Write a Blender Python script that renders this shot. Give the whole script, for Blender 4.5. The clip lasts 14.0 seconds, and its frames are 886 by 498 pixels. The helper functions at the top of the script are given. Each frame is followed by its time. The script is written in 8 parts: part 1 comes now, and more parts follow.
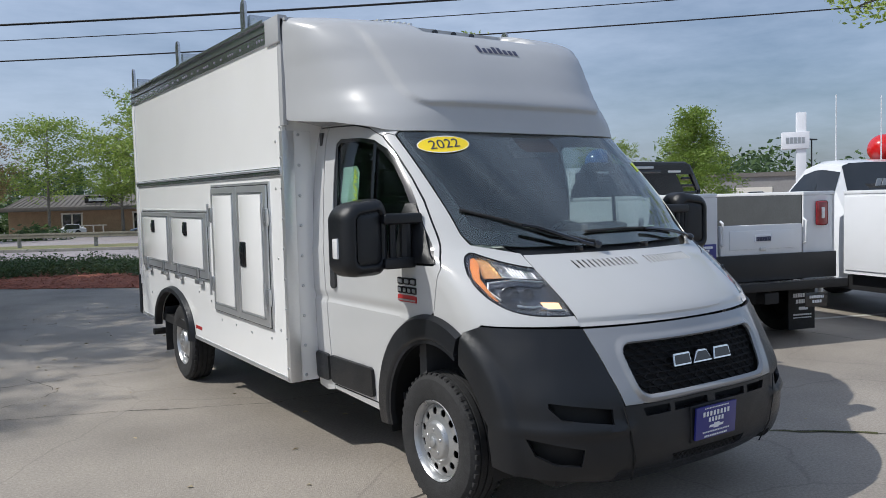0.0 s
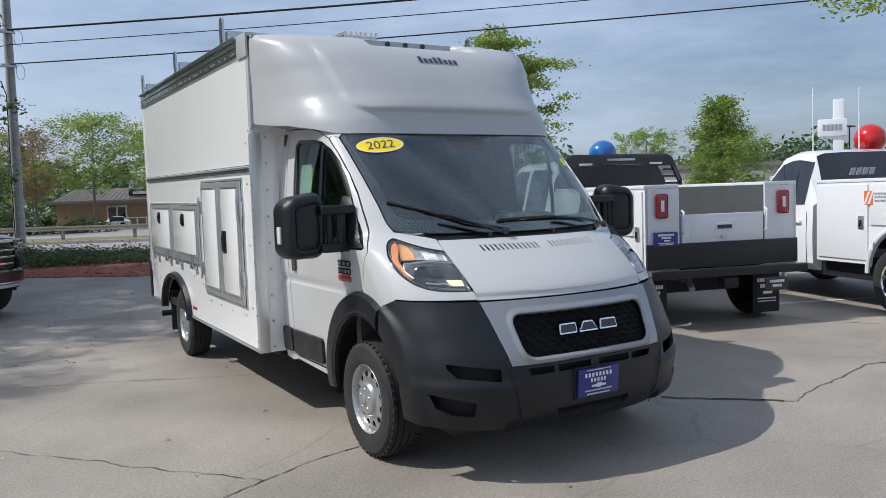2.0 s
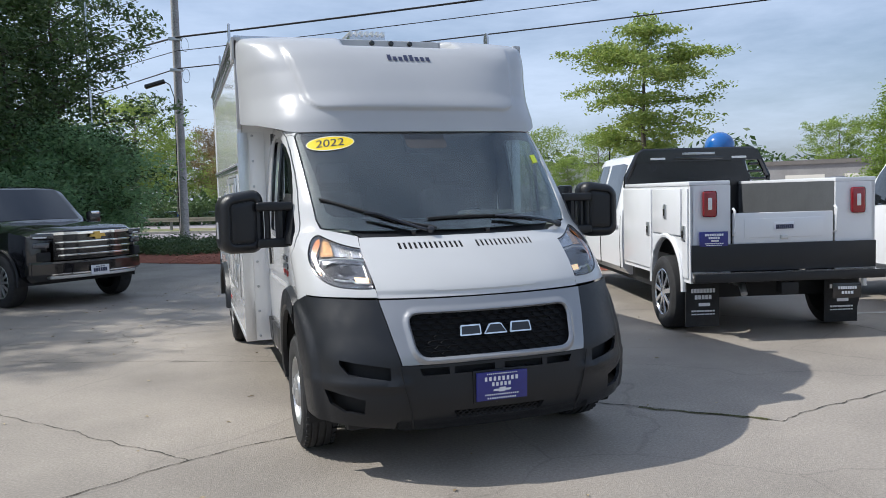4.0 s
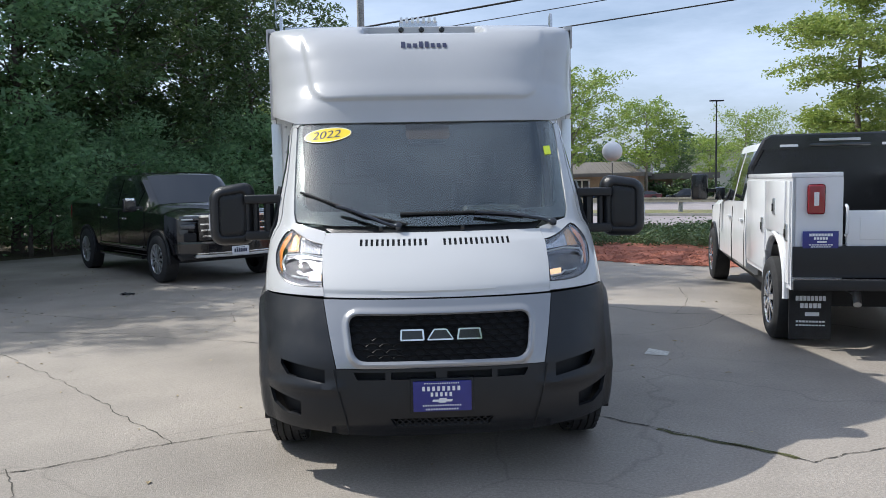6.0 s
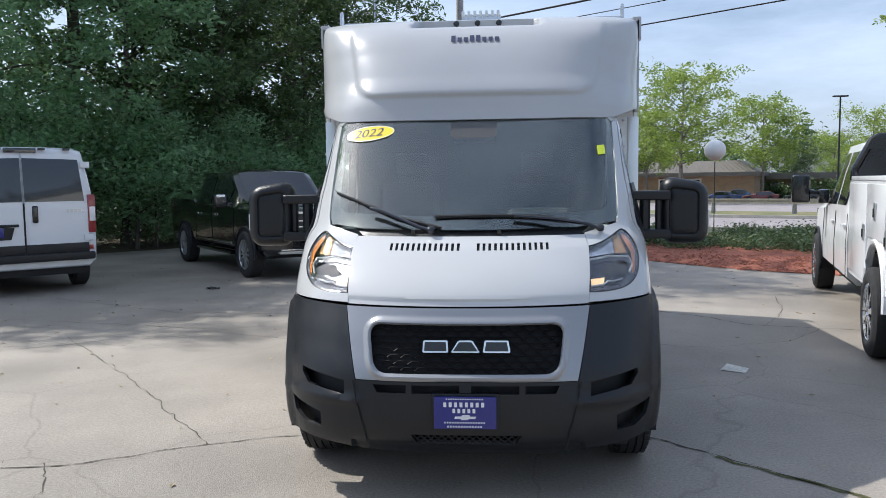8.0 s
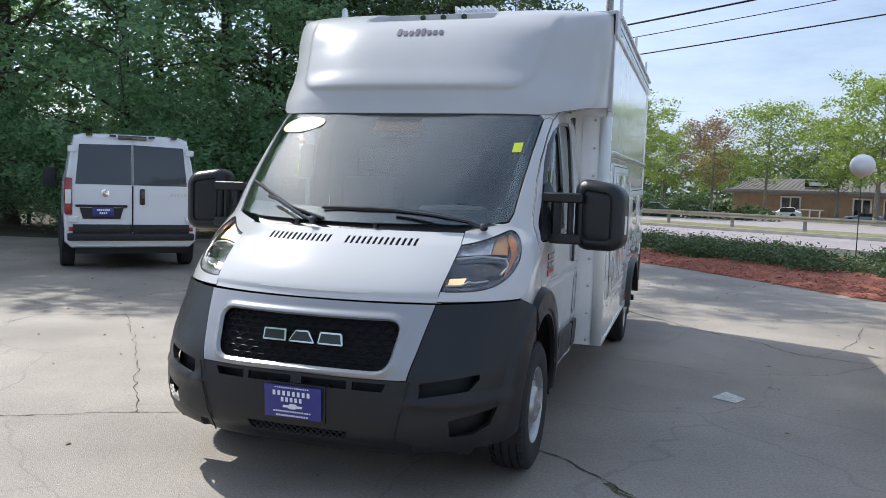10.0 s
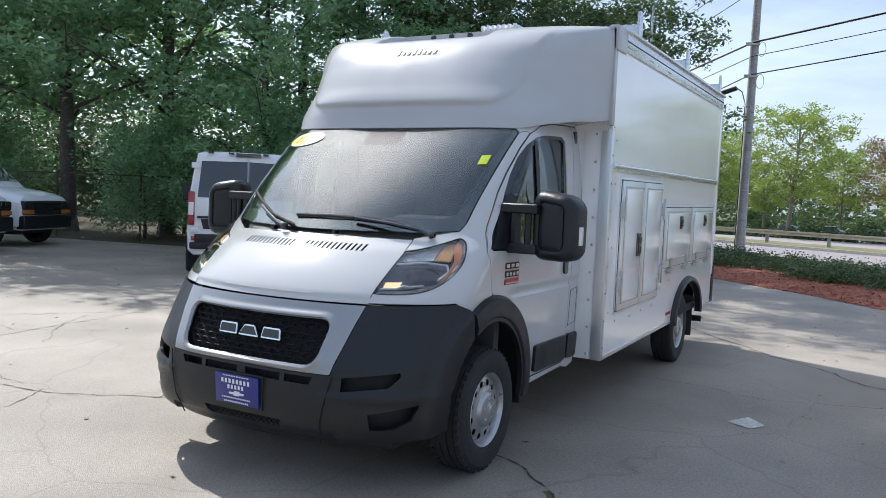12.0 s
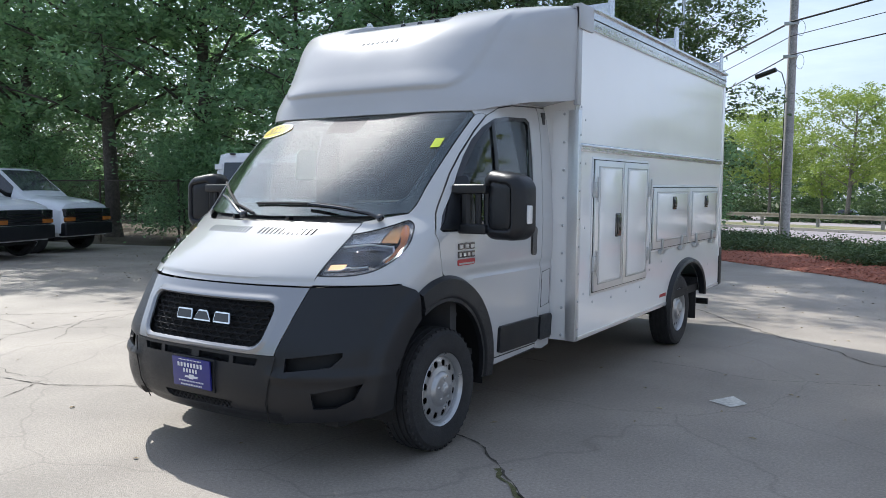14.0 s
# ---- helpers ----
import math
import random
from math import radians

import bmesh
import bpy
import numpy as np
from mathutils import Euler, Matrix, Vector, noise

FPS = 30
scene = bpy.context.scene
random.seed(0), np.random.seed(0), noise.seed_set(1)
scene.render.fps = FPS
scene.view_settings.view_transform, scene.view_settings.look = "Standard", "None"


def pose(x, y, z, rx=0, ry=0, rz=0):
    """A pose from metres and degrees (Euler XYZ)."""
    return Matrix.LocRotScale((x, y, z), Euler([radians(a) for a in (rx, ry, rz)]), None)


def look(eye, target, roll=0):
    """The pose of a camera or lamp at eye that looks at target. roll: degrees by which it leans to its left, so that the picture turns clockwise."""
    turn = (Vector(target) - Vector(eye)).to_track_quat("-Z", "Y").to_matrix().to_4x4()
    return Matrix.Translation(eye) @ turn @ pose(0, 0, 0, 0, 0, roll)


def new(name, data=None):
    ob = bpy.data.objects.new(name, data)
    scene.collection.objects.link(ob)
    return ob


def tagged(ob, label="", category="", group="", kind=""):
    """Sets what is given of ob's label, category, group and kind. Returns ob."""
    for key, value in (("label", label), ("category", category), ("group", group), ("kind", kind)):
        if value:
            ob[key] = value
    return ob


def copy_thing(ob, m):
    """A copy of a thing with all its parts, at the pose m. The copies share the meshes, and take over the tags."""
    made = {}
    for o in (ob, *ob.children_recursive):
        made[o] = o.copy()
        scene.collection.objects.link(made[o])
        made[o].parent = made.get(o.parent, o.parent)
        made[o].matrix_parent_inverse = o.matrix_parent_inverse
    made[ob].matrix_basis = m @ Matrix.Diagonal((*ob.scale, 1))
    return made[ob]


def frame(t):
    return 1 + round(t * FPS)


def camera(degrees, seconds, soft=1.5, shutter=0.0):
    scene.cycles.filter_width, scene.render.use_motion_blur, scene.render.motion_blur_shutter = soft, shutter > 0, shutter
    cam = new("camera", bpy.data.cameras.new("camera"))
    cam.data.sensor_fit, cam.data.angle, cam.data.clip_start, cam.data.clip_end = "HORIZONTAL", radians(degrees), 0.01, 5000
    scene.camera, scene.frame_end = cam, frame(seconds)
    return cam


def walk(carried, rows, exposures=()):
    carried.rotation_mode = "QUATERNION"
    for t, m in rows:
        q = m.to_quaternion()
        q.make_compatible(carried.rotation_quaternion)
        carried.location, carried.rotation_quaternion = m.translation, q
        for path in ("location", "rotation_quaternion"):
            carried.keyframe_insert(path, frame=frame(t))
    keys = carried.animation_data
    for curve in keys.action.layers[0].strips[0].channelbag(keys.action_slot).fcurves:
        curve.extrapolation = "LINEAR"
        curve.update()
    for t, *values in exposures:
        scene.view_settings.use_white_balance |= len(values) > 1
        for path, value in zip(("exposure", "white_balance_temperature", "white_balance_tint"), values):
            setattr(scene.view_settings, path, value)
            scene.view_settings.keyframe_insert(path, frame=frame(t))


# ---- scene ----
cam = camera(58.7, 14.0, soft=0.55)
PATH = [
    (0, (-3.224, -3.445, 1.614), (-2.117, -1.783, 1.499), -1.5),
    (0.5, (-3.2, -3.695, 1.584), (-2.103, -2.028, 1.454), -1.6),
    (1, (-3.28, -3.884, 1.579), (-2.199, -2.207, 1.444), -1.6),
    (1.5, (-3.248, -4.103, 1.594), (-2.191, -2.41, 1.459), -1.7),
    (2, (-3.032, -4.389, 1.608), (-2.012, -2.674, 1.472), -1.9),
    (2.2, (-2.943, -4.463, 1.599), (-1.94, -2.737, 1.468), -2.0),
    (4.3, (-1.42, -5.089, 1.591), (-0.88, -3.169, 1.447), -1.5),
    (4.5, (-1.28, -5.125, 1.595), (-0.793, -3.19, 1.449), -1.4),
    (5, (-0.89, -5.163, 1.606), (-0.551, -3.198, 1.455), -1.2),
    (5.5, (-0.509, -5.078, 1.604), (-0.302, -3.095, 1.449), -1.1),
    (6, (-0.189, -5.014, 1.623), (-0.086, -3.023, 1.455), -1.2),
    (6.5, (0.031, -4.842, 1.634), (0.064, -2.85, 1.458), -1.1),
    (7, (0.172, -4.792, 1.638), (0.155, -2.8, 1.461), -1.1),
    (7.5, (0.16, -4.787, 1.638), (0.083, -2.796, 1.462), -1.1),
    (7.7, (0.161, -4.777, 1.64), (0.051, -2.788, 1.467), -1.0),
    (9.8, (1.62, -4.387, 1.586), (1.072, -2.47, 1.43), 1.7),
    (10, (1.793, -4.36, 1.588), (1.197, -2.457, 1.427), 1.9),
    (10.5, (2.175, -4.259, 1.57), (1.462, -2.397, 1.415), 2.4),
    (11, (2.533, -4.172, 1.577), (1.706, -2.358, 1.424), 2.8),
    (11.5, (2.725, -4.048, 1.578), (1.811, -2.275, 1.441), 2.8),
    (12, (2.947, -4.092, 1.577), (1.976, -2.349, 1.45), 2.5),
    (12.5, (3.076, -4.203, 1.534), (2.072, -2.478, 1.409), 2.1),
    (13, (3.194, -4.206, 1.508), (2.162, -2.498, 1.38), 1.5),
    (13.5, (3.401, -4.028, 1.502), (2.339, -2.338, 1.368), 1.0),
    (14, (3.485, -3.832, 1.502), (2.399, -2.158, 1.366), 0.5),
]
walk(cam, [(t, look(eye, target, roll)) for t, eye, target, roll in PATH], [(0.0, -0.42, 5880, 9), (2.2, -0.30, 5880, 9), (4.3, -0.08, 5880, 9), (7.7, 0.07, 5880, 9), (9.8, 0.14, 5880, 9), (14, 0.20, 5880, 9)])

# ---- world, sun ----
SUN_TO = Vector((-0.80, 0.34, 1.0)).normalized()
world = bpy.data.worlds.new("sky")
scene.world = world
world.use_nodes = True
wn = world.node_tree
sky = wn.nodes.new("ShaderNodeTexSky")
sky.sky_type, sky.sun_disc = "NISHITA", False
sky.sun_elevation = math.asin(SUN_TO.z)
sky.sun_rotation = math.atan2(SUN_TO.x, SUN_TO.y)
sky.air_density, sky.dust_density, sky.ozone_density = 1.0, 2.5, 2.2
# thin high cloud: the sky's own colour paled in drifting veils
coord = wn.nodes.new("ShaderNodeTexCoord")
mapping = wn.nodes.new("ShaderNodeMapping")
mapping.inputs["Scale"].default_value = (1.1, 1.1, 4.5)
cloud = wn.nodes.new("ShaderNodeTexNoise")
cloud.inputs["Scale"].default_value, cloud.inputs["Detail"].default_value = 1.6, 7
cloud.inputs["Roughness"].default_value = 0.62
ramp = wn.nodes.new("ShaderNodeValToRGB")
ramp.color_ramp.elements[0].position, ramp.color_ramp.elements[1].position = 0.26, 0.72
ramp.color_ramp.elements[0].color, ramp.color_ramp.elements[1].color = (0, 0, 0, 1), (0.7, 0.7, 0.7, 1)
veil = wn.nodes.new("ShaderNodeMix")
veil.data_type = "RGBA"
veil.inputs["B"].default_value = (8.4, 9.2, 10.7, 1)
wn.links.new(coord.outputs["Generated"], mapping.inputs["Vector"])
wn.links.new(mapping.outputs["Vector"], cloud.inputs["Vector"])
wn.links.new(cloud.outputs["Fac"], ramp.inputs["Fac"])
wn.links.new(ramp.outputs["Color"], veil.inputs["Factor"])
wn.links.new(sky.outputs["Color"], veil.inputs["A"])
wn.links.new(veil.outputs["Result"], wn.nodes["Background"].inputs["Color"])
wn.nodes["Background"].inputs["Strength"].default_value = 0.116
sun = new("sun", bpy.data.lights.new("sun", "SUN"))
sun.data.energy, sun.data.angle, sun.data.color = 4.8, radians(0.55), (1.0, 0.92, 0.80)
sun.matrix_world = look(SUN_TO * 60, (0, 0, 0))


# ---- materials ----
def material(name, color, rough=0.5, metal=0.0, grain=0.0, size=30.0, blotch=0.0, bsize=2.0, bump=0.0, bumpsize=80.0, coat=0.0,
             second=None, spec=0.5, vary=0.0, roughvary=0.0):
    """A procedural material: fine grain and broad blotches of tone, and a fine relief."""
    m = bpy.data.materials.new(name)
    m.use_nodes = True
    t = m.node_tree
    b = t.nodes["Principled BSDF"]
    b.inputs["Roughness"].default_value, b.inputs["Metallic"].default_value = rough, metal
    b.inputs["Coat Weight"].default_value, b.inputs["Coat Roughness"].default_value = coat, 0.06
    b.inputs["Specular IOR Level"].default_value = spec
    b.inputs["Base Color"].default_value = (*color, 1)
    tc = t.nodes.new("ShaderNodeTexCoord")
    out = None

    def tex(scale, detail):
        n = t.nodes.new("ShaderNodeTexNoise")
        n.inputs["Scale"].default_value, n.inputs["Detail"].default_value = scale, detail
        t.links.new(tc.outputs["Object"], n.inputs["Vector"])
        return n

    def mix(fac, a, bcol, blend="MIX"):
        x = t.nodes.new("ShaderNodeMix")
        x.data_type, x.blend_type = "RGBA", blend
        for key, v in (("Factor", fac), ("A", a), ("B", bcol)):
            if isinstance(v, (int, float)):
                x.inputs[key].default_value = v
            elif isinstance(v, tuple):
                x.inputs[key].default_value = (*v, 1)
            else:
                t.links.new(v, x.inputs[key])
        return x.outputs["Result"]

    def scaled(sock, lo, hi):
        r = t.nodes.new("ShaderNodeMapRange")
        r.inputs["From Min"].default_value, r.inputs["From Max"].default_value = 0.3, 0.7
        r.inputs["To Min"].default_value, r.inputs["To Max"].default_value = lo, hi
        t.links.new(sock, r.inputs["Value"])
        return r.outputs["Result"]

    out = tuple(color)
    if second:
        out = mix(scaled(tex(bsize, 6).outputs["Fac"], 0, 1), out, tuple(second))
    if blotch:
        out = mix(1.0, out, scaled(tex(bsize * 1.7, 5).outputs["Fac"], 1 - blotch, 1 + blotch), "MULTIPLY")
    if grain:
        out = mix(1.0, out, scaled(tex(size, 3).outputs["Fac"], 1 - grain, 1 + grain), "MULTIPLY")
    if vary:
        oi = t.nodes.new("ShaderNodeObjectInfo")
        r = t.nodes.new("ShaderNodeMapRange")
        r.inputs["To Min"].default_value, r.inputs["To Max"].default_value = 1 - vary, 1 + vary
        t.links.new(oi.outputs["Random"], r.inputs["Value"])
        out = mix(1.0, out, r.outputs["Result"], "MULTIPLY")
    if not isinstance(out, tuple):
        t.links.new(out, b.inputs["Base Color"])
    if roughvary:
        t.links.new(scaled(tex(bsize * 2.3, 5).outputs["Fac"], max(0.02, rough - roughvary), rough + roughvary), b.inputs["Roughness"])
    if bump:
        bp = t.nodes.new("ShaderNodeBump")
        bp.inputs["Strength"].default_value, bp.inputs["Distance"].default_value = bump, 0.01
        t.links.new(tex(bumpsize, 4).outputs["Fac"], bp.inputs["Height"])
        t.links.new(bp.outputs["Normal"], b.inputs["Normal"])
    return m


def glass(name, color, rough=0.0, ior=1.45):
    m = bpy.data.materials.new(name)
    m.use_nodes = True
    b = m.node_tree.nodes["Principled BSDF"]
    b.inputs["Base Color"].default_value = (*color, 1)
    b.inputs["Transmission Weight"].default_value = 1.0
    b.inputs["Roughness"].default_value, b.inputs["IOR"].default_value = rough, ior
    return m


def leaf_material(name, color, second, light=0.35):
    """Leaves: two tones by island, a little light passing through."""
    m = bpy.data.materials.new(name)
    m.use_nodes = True
    t = m.node_tree
    b = t.nodes["Principled BSDF"]
    g = t.nodes.new("ShaderNodeNewGeometry")
    x = t.nodes.new("ShaderNodeMix")
    x.data_type = "RGBA"
    x.inputs["A"].default_value, x.inputs["B"].default_value = (*color, 1), (*second, 1)
    t.links.new(g.outputs["Random Per Island"], x.inputs["Factor"])
    t.links.new(x.outputs["Result"], b.inputs["Base Color"])
    b.inputs["Roughness"].default_value = 0.55
    tr = t.nodes.new("ShaderNodeBsdfTranslucent")
    through_ = t.nodes.new("ShaderNodeMix")
    through_.data_type, through_.blend_type = "RGBA", "MULTIPLY"
    through_.inputs["Factor"].default_value = 1
    through_.inputs["B"].default_value = (1.35, 1.32, 1.15, 1)
    t.links.new(x.outputs["Result"], through_.inputs["A"])
    t.links.new(through_.outputs["Result"], tr.inputs["Color"])
    ms = t.nodes.new("ShaderNodeMixShader")
    ms.inputs["Fac"].default_value = light
    t.links.new(b.outputs["BSDF"], ms.inputs[1])
    t.links.new(tr.outputs["BSDF"], ms.inputs[2])
    t.links.new(ms.outputs["Shader"], t.nodes["Material Output"].inputs["Surface"])
    return m


def glowing(name, color, strength):
    m = bpy.data.materials.new(name)
    m.use_nodes = True
    b = m.node_tree.nodes["Principled BSDF"]
    b.inputs["Base Color"].default_value = (*color, 1)
    b.inputs["Emission Color"].default_value = (*color, 1)
    b.inputs["Emission Strength"].default_value = strength
    return m


def dust_haze(name, m, share):
    """Glass with a thin film of dust, its teal tone also standing in for reflected sky."""
    t = m.node_tree
    m.name = name
    d = t.nodes.new("ShaderNodeBsdfDiffuse")
    d.inputs["Color"].default_value = (0.52, 0.66, 0.66, 1)
    n = t.nodes.new("ShaderNodeTexNoise")
    n.inputs["Scale"].default_value, n.inputs["Detail"].default_value = 3.0, 6
    r = t.nodes.new("ShaderNodeMapRange")
    r.inputs["From Min"].default_value, r.inputs["From Max"].default_value = 0.25, 0.75
    r.inputs["To Min"].default_value, r.inputs["To Max"].default_value = share * 0.6, share * 1.4
    t.links.new(n.outputs["Fac"], r.inputs["Value"])
    x = t.nodes.new("ShaderNodeMixShader")
    t.links.new(r.outputs["Result"], x.inputs["Fac"])
    t.links.new(t.nodes["Principled BSDF"].outputs["BSDF"], x.inputs[1])
    t.links.new(d.outputs["BSDF"], x.inputs[2])
    t.links.new(x.outputs["Shader"], t.nodes["Material Output"].inputs["Surface"])
    return m


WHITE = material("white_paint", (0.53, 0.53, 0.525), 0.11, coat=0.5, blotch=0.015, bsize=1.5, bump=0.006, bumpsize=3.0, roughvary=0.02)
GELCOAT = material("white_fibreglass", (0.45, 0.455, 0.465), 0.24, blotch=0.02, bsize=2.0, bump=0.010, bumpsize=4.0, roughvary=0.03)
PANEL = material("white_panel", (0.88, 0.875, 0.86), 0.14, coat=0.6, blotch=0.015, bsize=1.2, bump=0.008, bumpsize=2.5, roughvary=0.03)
VANWHITE = material("white_van_paint", (0.74, 0.75, 0.77), 0.14, blotch=0.02, bsize=1.5, roughvary=0.05)
SILVER = material("silver_surround", (0.33, 0.335, 0.345), 0.24, metal=0.45, grain=0.01, size=200)
ALU = material("brushed_aluminium", (0.78, 0.79, 0.80), 0.38, metal=0.85, grain=0.02, size=60, blotch=0.03, bsize=1.5)
GALV = material("galvanised_steel", (0.68, 0.69, 0.70), 0.27, metal=0.95, grain=0.03, size=50, blotch=0.04, bsize=1.5)
STEEL = material("zinc_hardware", (0.55, 0.56, 0.57), 0.35, metal=0.9, grain=0.1, size=90)
CHROME = material("chrome", (0.80, 0.81, 0.82), 0.08, metal=1.0)
PLASTIC = material("black_textured_plastic", (0.011, 0.012, 0.0145), 0.36, spec=0.42, grain=0.12, size=300, blotch=0.12, bsize=3, bump=0.15, bumpsize=900, roughvary=0.08)
DARK = material("dark_recess", (0.008, 0.008, 0.009), 0.7, grain=0.2, size=60)
GLOSSBLACK = material("gloss_black", (0.010, 0.010, 0.012), 0.14, coat=0.5, blotch=0.1, bsize=4)
BLACKPAINT = material("black_car_paint", (0.006, 0.006, 0.008), 0.16, coat=1.0, blotch=0.2, bsize=3)
RUBBER = material("tyre_rubber", (0.022, 0.022, 0.023), 0.8, grain=0.25, size=120, blotch=0.25, bsize=9, bump=0.25, bumpsize=260)
WHEEL = material("silver_wheel_paint", (0.43, 0.435, 0.44), 0.32, metal=0.7, grain=0.05, size=120, blotch=0.08, bsize=9, roughvary=0.06)
SEAM = material("panel_gap", (0.012, 0.012, 0.012), 0.8, grain=0.1)
TRIM = material("interior_trim", (0.06, 0.06, 0.062), 0.7, grain=0.15, size=200, blotch=0.1, bsize=6, bump=0.1, bumpsize=400)
DASH = material("grey_dash_top", (0.34, 0.38, 0.36), 0.75, grain=0.15, size=200, blotch=0.1, bsize=6)
FABRIC = material("seat_cloth", (0.05, 0.05, 0.055), 0.9, grain=0.3, size=350, blotch=0.1, bsize=8, bump=0.2, bumpsize=500)
CLEAR = glass("clear_glass", (0.37, 0.43, 0.44))
TINT = dust_haze("windscreen_glass", glass("tinted_glass", (0.74, 0.83, 0.80), ior=1.75), 0.003)
LENS = glass("lens_plastic", (0.93, 0.94, 0.95), 0.01)
SENSOR = material("brown_sensor_cover", (0.035, 0.026, 0.024), 0.5, grain=0.1, size=120)
DARKGLASS = material("privacy_glass", (0.012, 0.014, 0.016), 0.04, spec=0.8, coat=0.4)
AMBER = material("amber_lens", (0.44, 0.15, 0.03), 0.15, coat=0.8, grain=0.15, size=120)
AMBERBOWL = material("amber_bowl", (0.80, 0.46, 0.20), 0.2, metal=0.75, grain=0.2, size=150)
DRL = glowing("lit_running_lamp", (1.0, 0.66, 0.34), 0.8)
RED = material("red_lens", (0.26, 0.008, 0.014), 0.15, coat=0.8, grain=0.2, size=140)
LAMPWHITE = material("clear_lamp_lens", (0.75, 0.74, 0.74), 0.15, coat=0.8, grain=0.1, size=150)
NAVY = material("navy_plate_paint", (0.018, 0.022, 0.20), 0.35, coat=0.4, blotch=0.06, bsize=12)
PRINT = material("white_print", (0.78, 0.79, 0.82), 0.4, grain=0.04, size=200)
INK = material("navy_print", (0.03, 0.035, 0.08), 0.4, grain=0.1, size=200)
REDPRINT = material("red_print", (0.42, 0.03, 0.03), 0.4, grain=0.1, size=200)
YELLOW = material("yellow_sticker", (0.88, 0.66, 0.015), 0.45, blotch=0.05, bsize=20)
PAPER = material("printed_paper", (0.34, 0.52, 0.43), 0.7, grain=0.08, size=90)
LIME = material("lime_sticker", (0.62, 0.74, 0.04), 0.6, grain=0.05, size=90)


# ---- building helpers ----
def finish(ob, smooth, angle=35):
    if smooth:
        me = ob.data
        me.polygons.foreach_set("use_smooth", [True] * len(me.polygons))
        me.set_sharp_from_angle(angle=radians(angle))
    return ob


def part(name, bm, mat, parent=None, label="", smooth=True, scale=1.0, angle=35):
    """Links a bmesh as one mesh object under a thing, or under a part."""
    me = bpy.data.meshes.new(name)
    if scale != 1.0:
        bmesh.ops.scale(bm, vec=(scale,) * 3, verts=bm.verts)
    bm.normal_update()
    bm.to_mesh(me)
    bm.free()
    me.materials.append(mat)
    ob = new(name, me)
    if parent:
        ob.parent = parent
    if label:
        tagged(ob, label)
    return finish(ob, smooth, angle)


def shared(name, me, parent=None):
    ob = new(name, me)
    if parent:
        ob.parent = parent
    return ob


def thing(name, label, category, m=None, group="", kind=""):
    ob = new(name)
    ob.empty_display_size = 0.2
    tagged(ob, label, category, group, kind)
    if m is not None:
        ob.matrix_basis = m
    return ob


def joined(*bms):
    """Several bmeshes as one."""
    out = bmesh.new()
    for b in bms:
        me = bpy.data.meshes.new("tmp")
        b.to_mesh(me)
        b.free()
        out.from_mesh(me)
        bpy.data.meshes.remove(me)
    return out


def block(x0, x1, y0, y1, z0, z1, bevel=0.0, seg=2):
    bm = bmesh.new()
    v = [bm.verts.new((x, y, z)) for x in (x0, x1) for y in (y0, y1) for z in (z0, z1)]
    for f in ((0, 1, 3, 2), (4, 6, 7, 5), (0, 4, 5, 1), (2, 3, 7, 6), (0, 2, 6, 4), (1, 5, 7, 3)):
        bm.faces.new([v[i] for i in f])
    bmesh.ops.recalc_face_normals(bm, faces=bm.faces)
    if bevel:
        bmesh.ops.bevel(bm, geom=bm.edges[:], offset=bevel, segments=seg, profile=0.6, affect="EDGES")
    return bm


def moved(bm, m):
    bmesh.ops.transform(bm, matrix=m, verts=bm.verts)
    return bm


def prism(points, depth, bevel=0.0):
    """A flat outline of (x, z) points drawn in the plane y = 0, extruded to y = depth."""
    bm = bmesh.new()
    a = [bm.verts.new((x, 0, z)) for x, z in points]
    b = [bm.verts.new((x, depth, z)) for x, z in points]
    bm.faces.new(a)
    bm.faces.new(b[::-1])
    n = len(points)
    for i in range(n):
        bm.faces.new((a[i], b[i], b[(i + 1) % n], a[(i + 1) % n]))
    bmesh.ops.recalc_face_normals(bm, faces=bm.faces)
    if bevel:
        bmesh.ops.bevel(bm, geom=[e for e in bm.edges if e.is_manifold], offset=bevel, segments=2, affect="EDGES")
    return bm


def lathe(profile, n=32, axis="x", close=False, caps=True):
    """Turns (radius, along) pairs round an axis."""
    bm = bmesh.new()
    rings = []
    for r, h in profile:
        ring = []
        for i in range(n):
            a = 2 * math.pi * i / n
            c, s = r * math.cos(a), r * math.sin(a)
            ring.append(bm.verts.new({"x": (h, c, s), "y": (c, h, s), "z": (c, s, h)}[axis]))
        rings.append(ring)
    pairs = list(zip(rings, rings[1:])) + ([(rings[-1], rings[0])] if close else [])
    for a, b in pairs:
        for i in range(n):
            bm.faces.new((a[i], a[(i + 1) % n], b[(i + 1) % n], b[i]))
    if caps and not close:
        for ring in (rings[0], rings[-1]):
            if (ring[0].co - ring[n // 2].co).length > 1e-4:
                bm.faces.new(ring)
    bmesh.ops.remove_doubles(bm, verts=bm.verts, dist=1e-5)
    bmesh.ops.recalc_face_normals(bm, faces=bm.faces)
    return bm


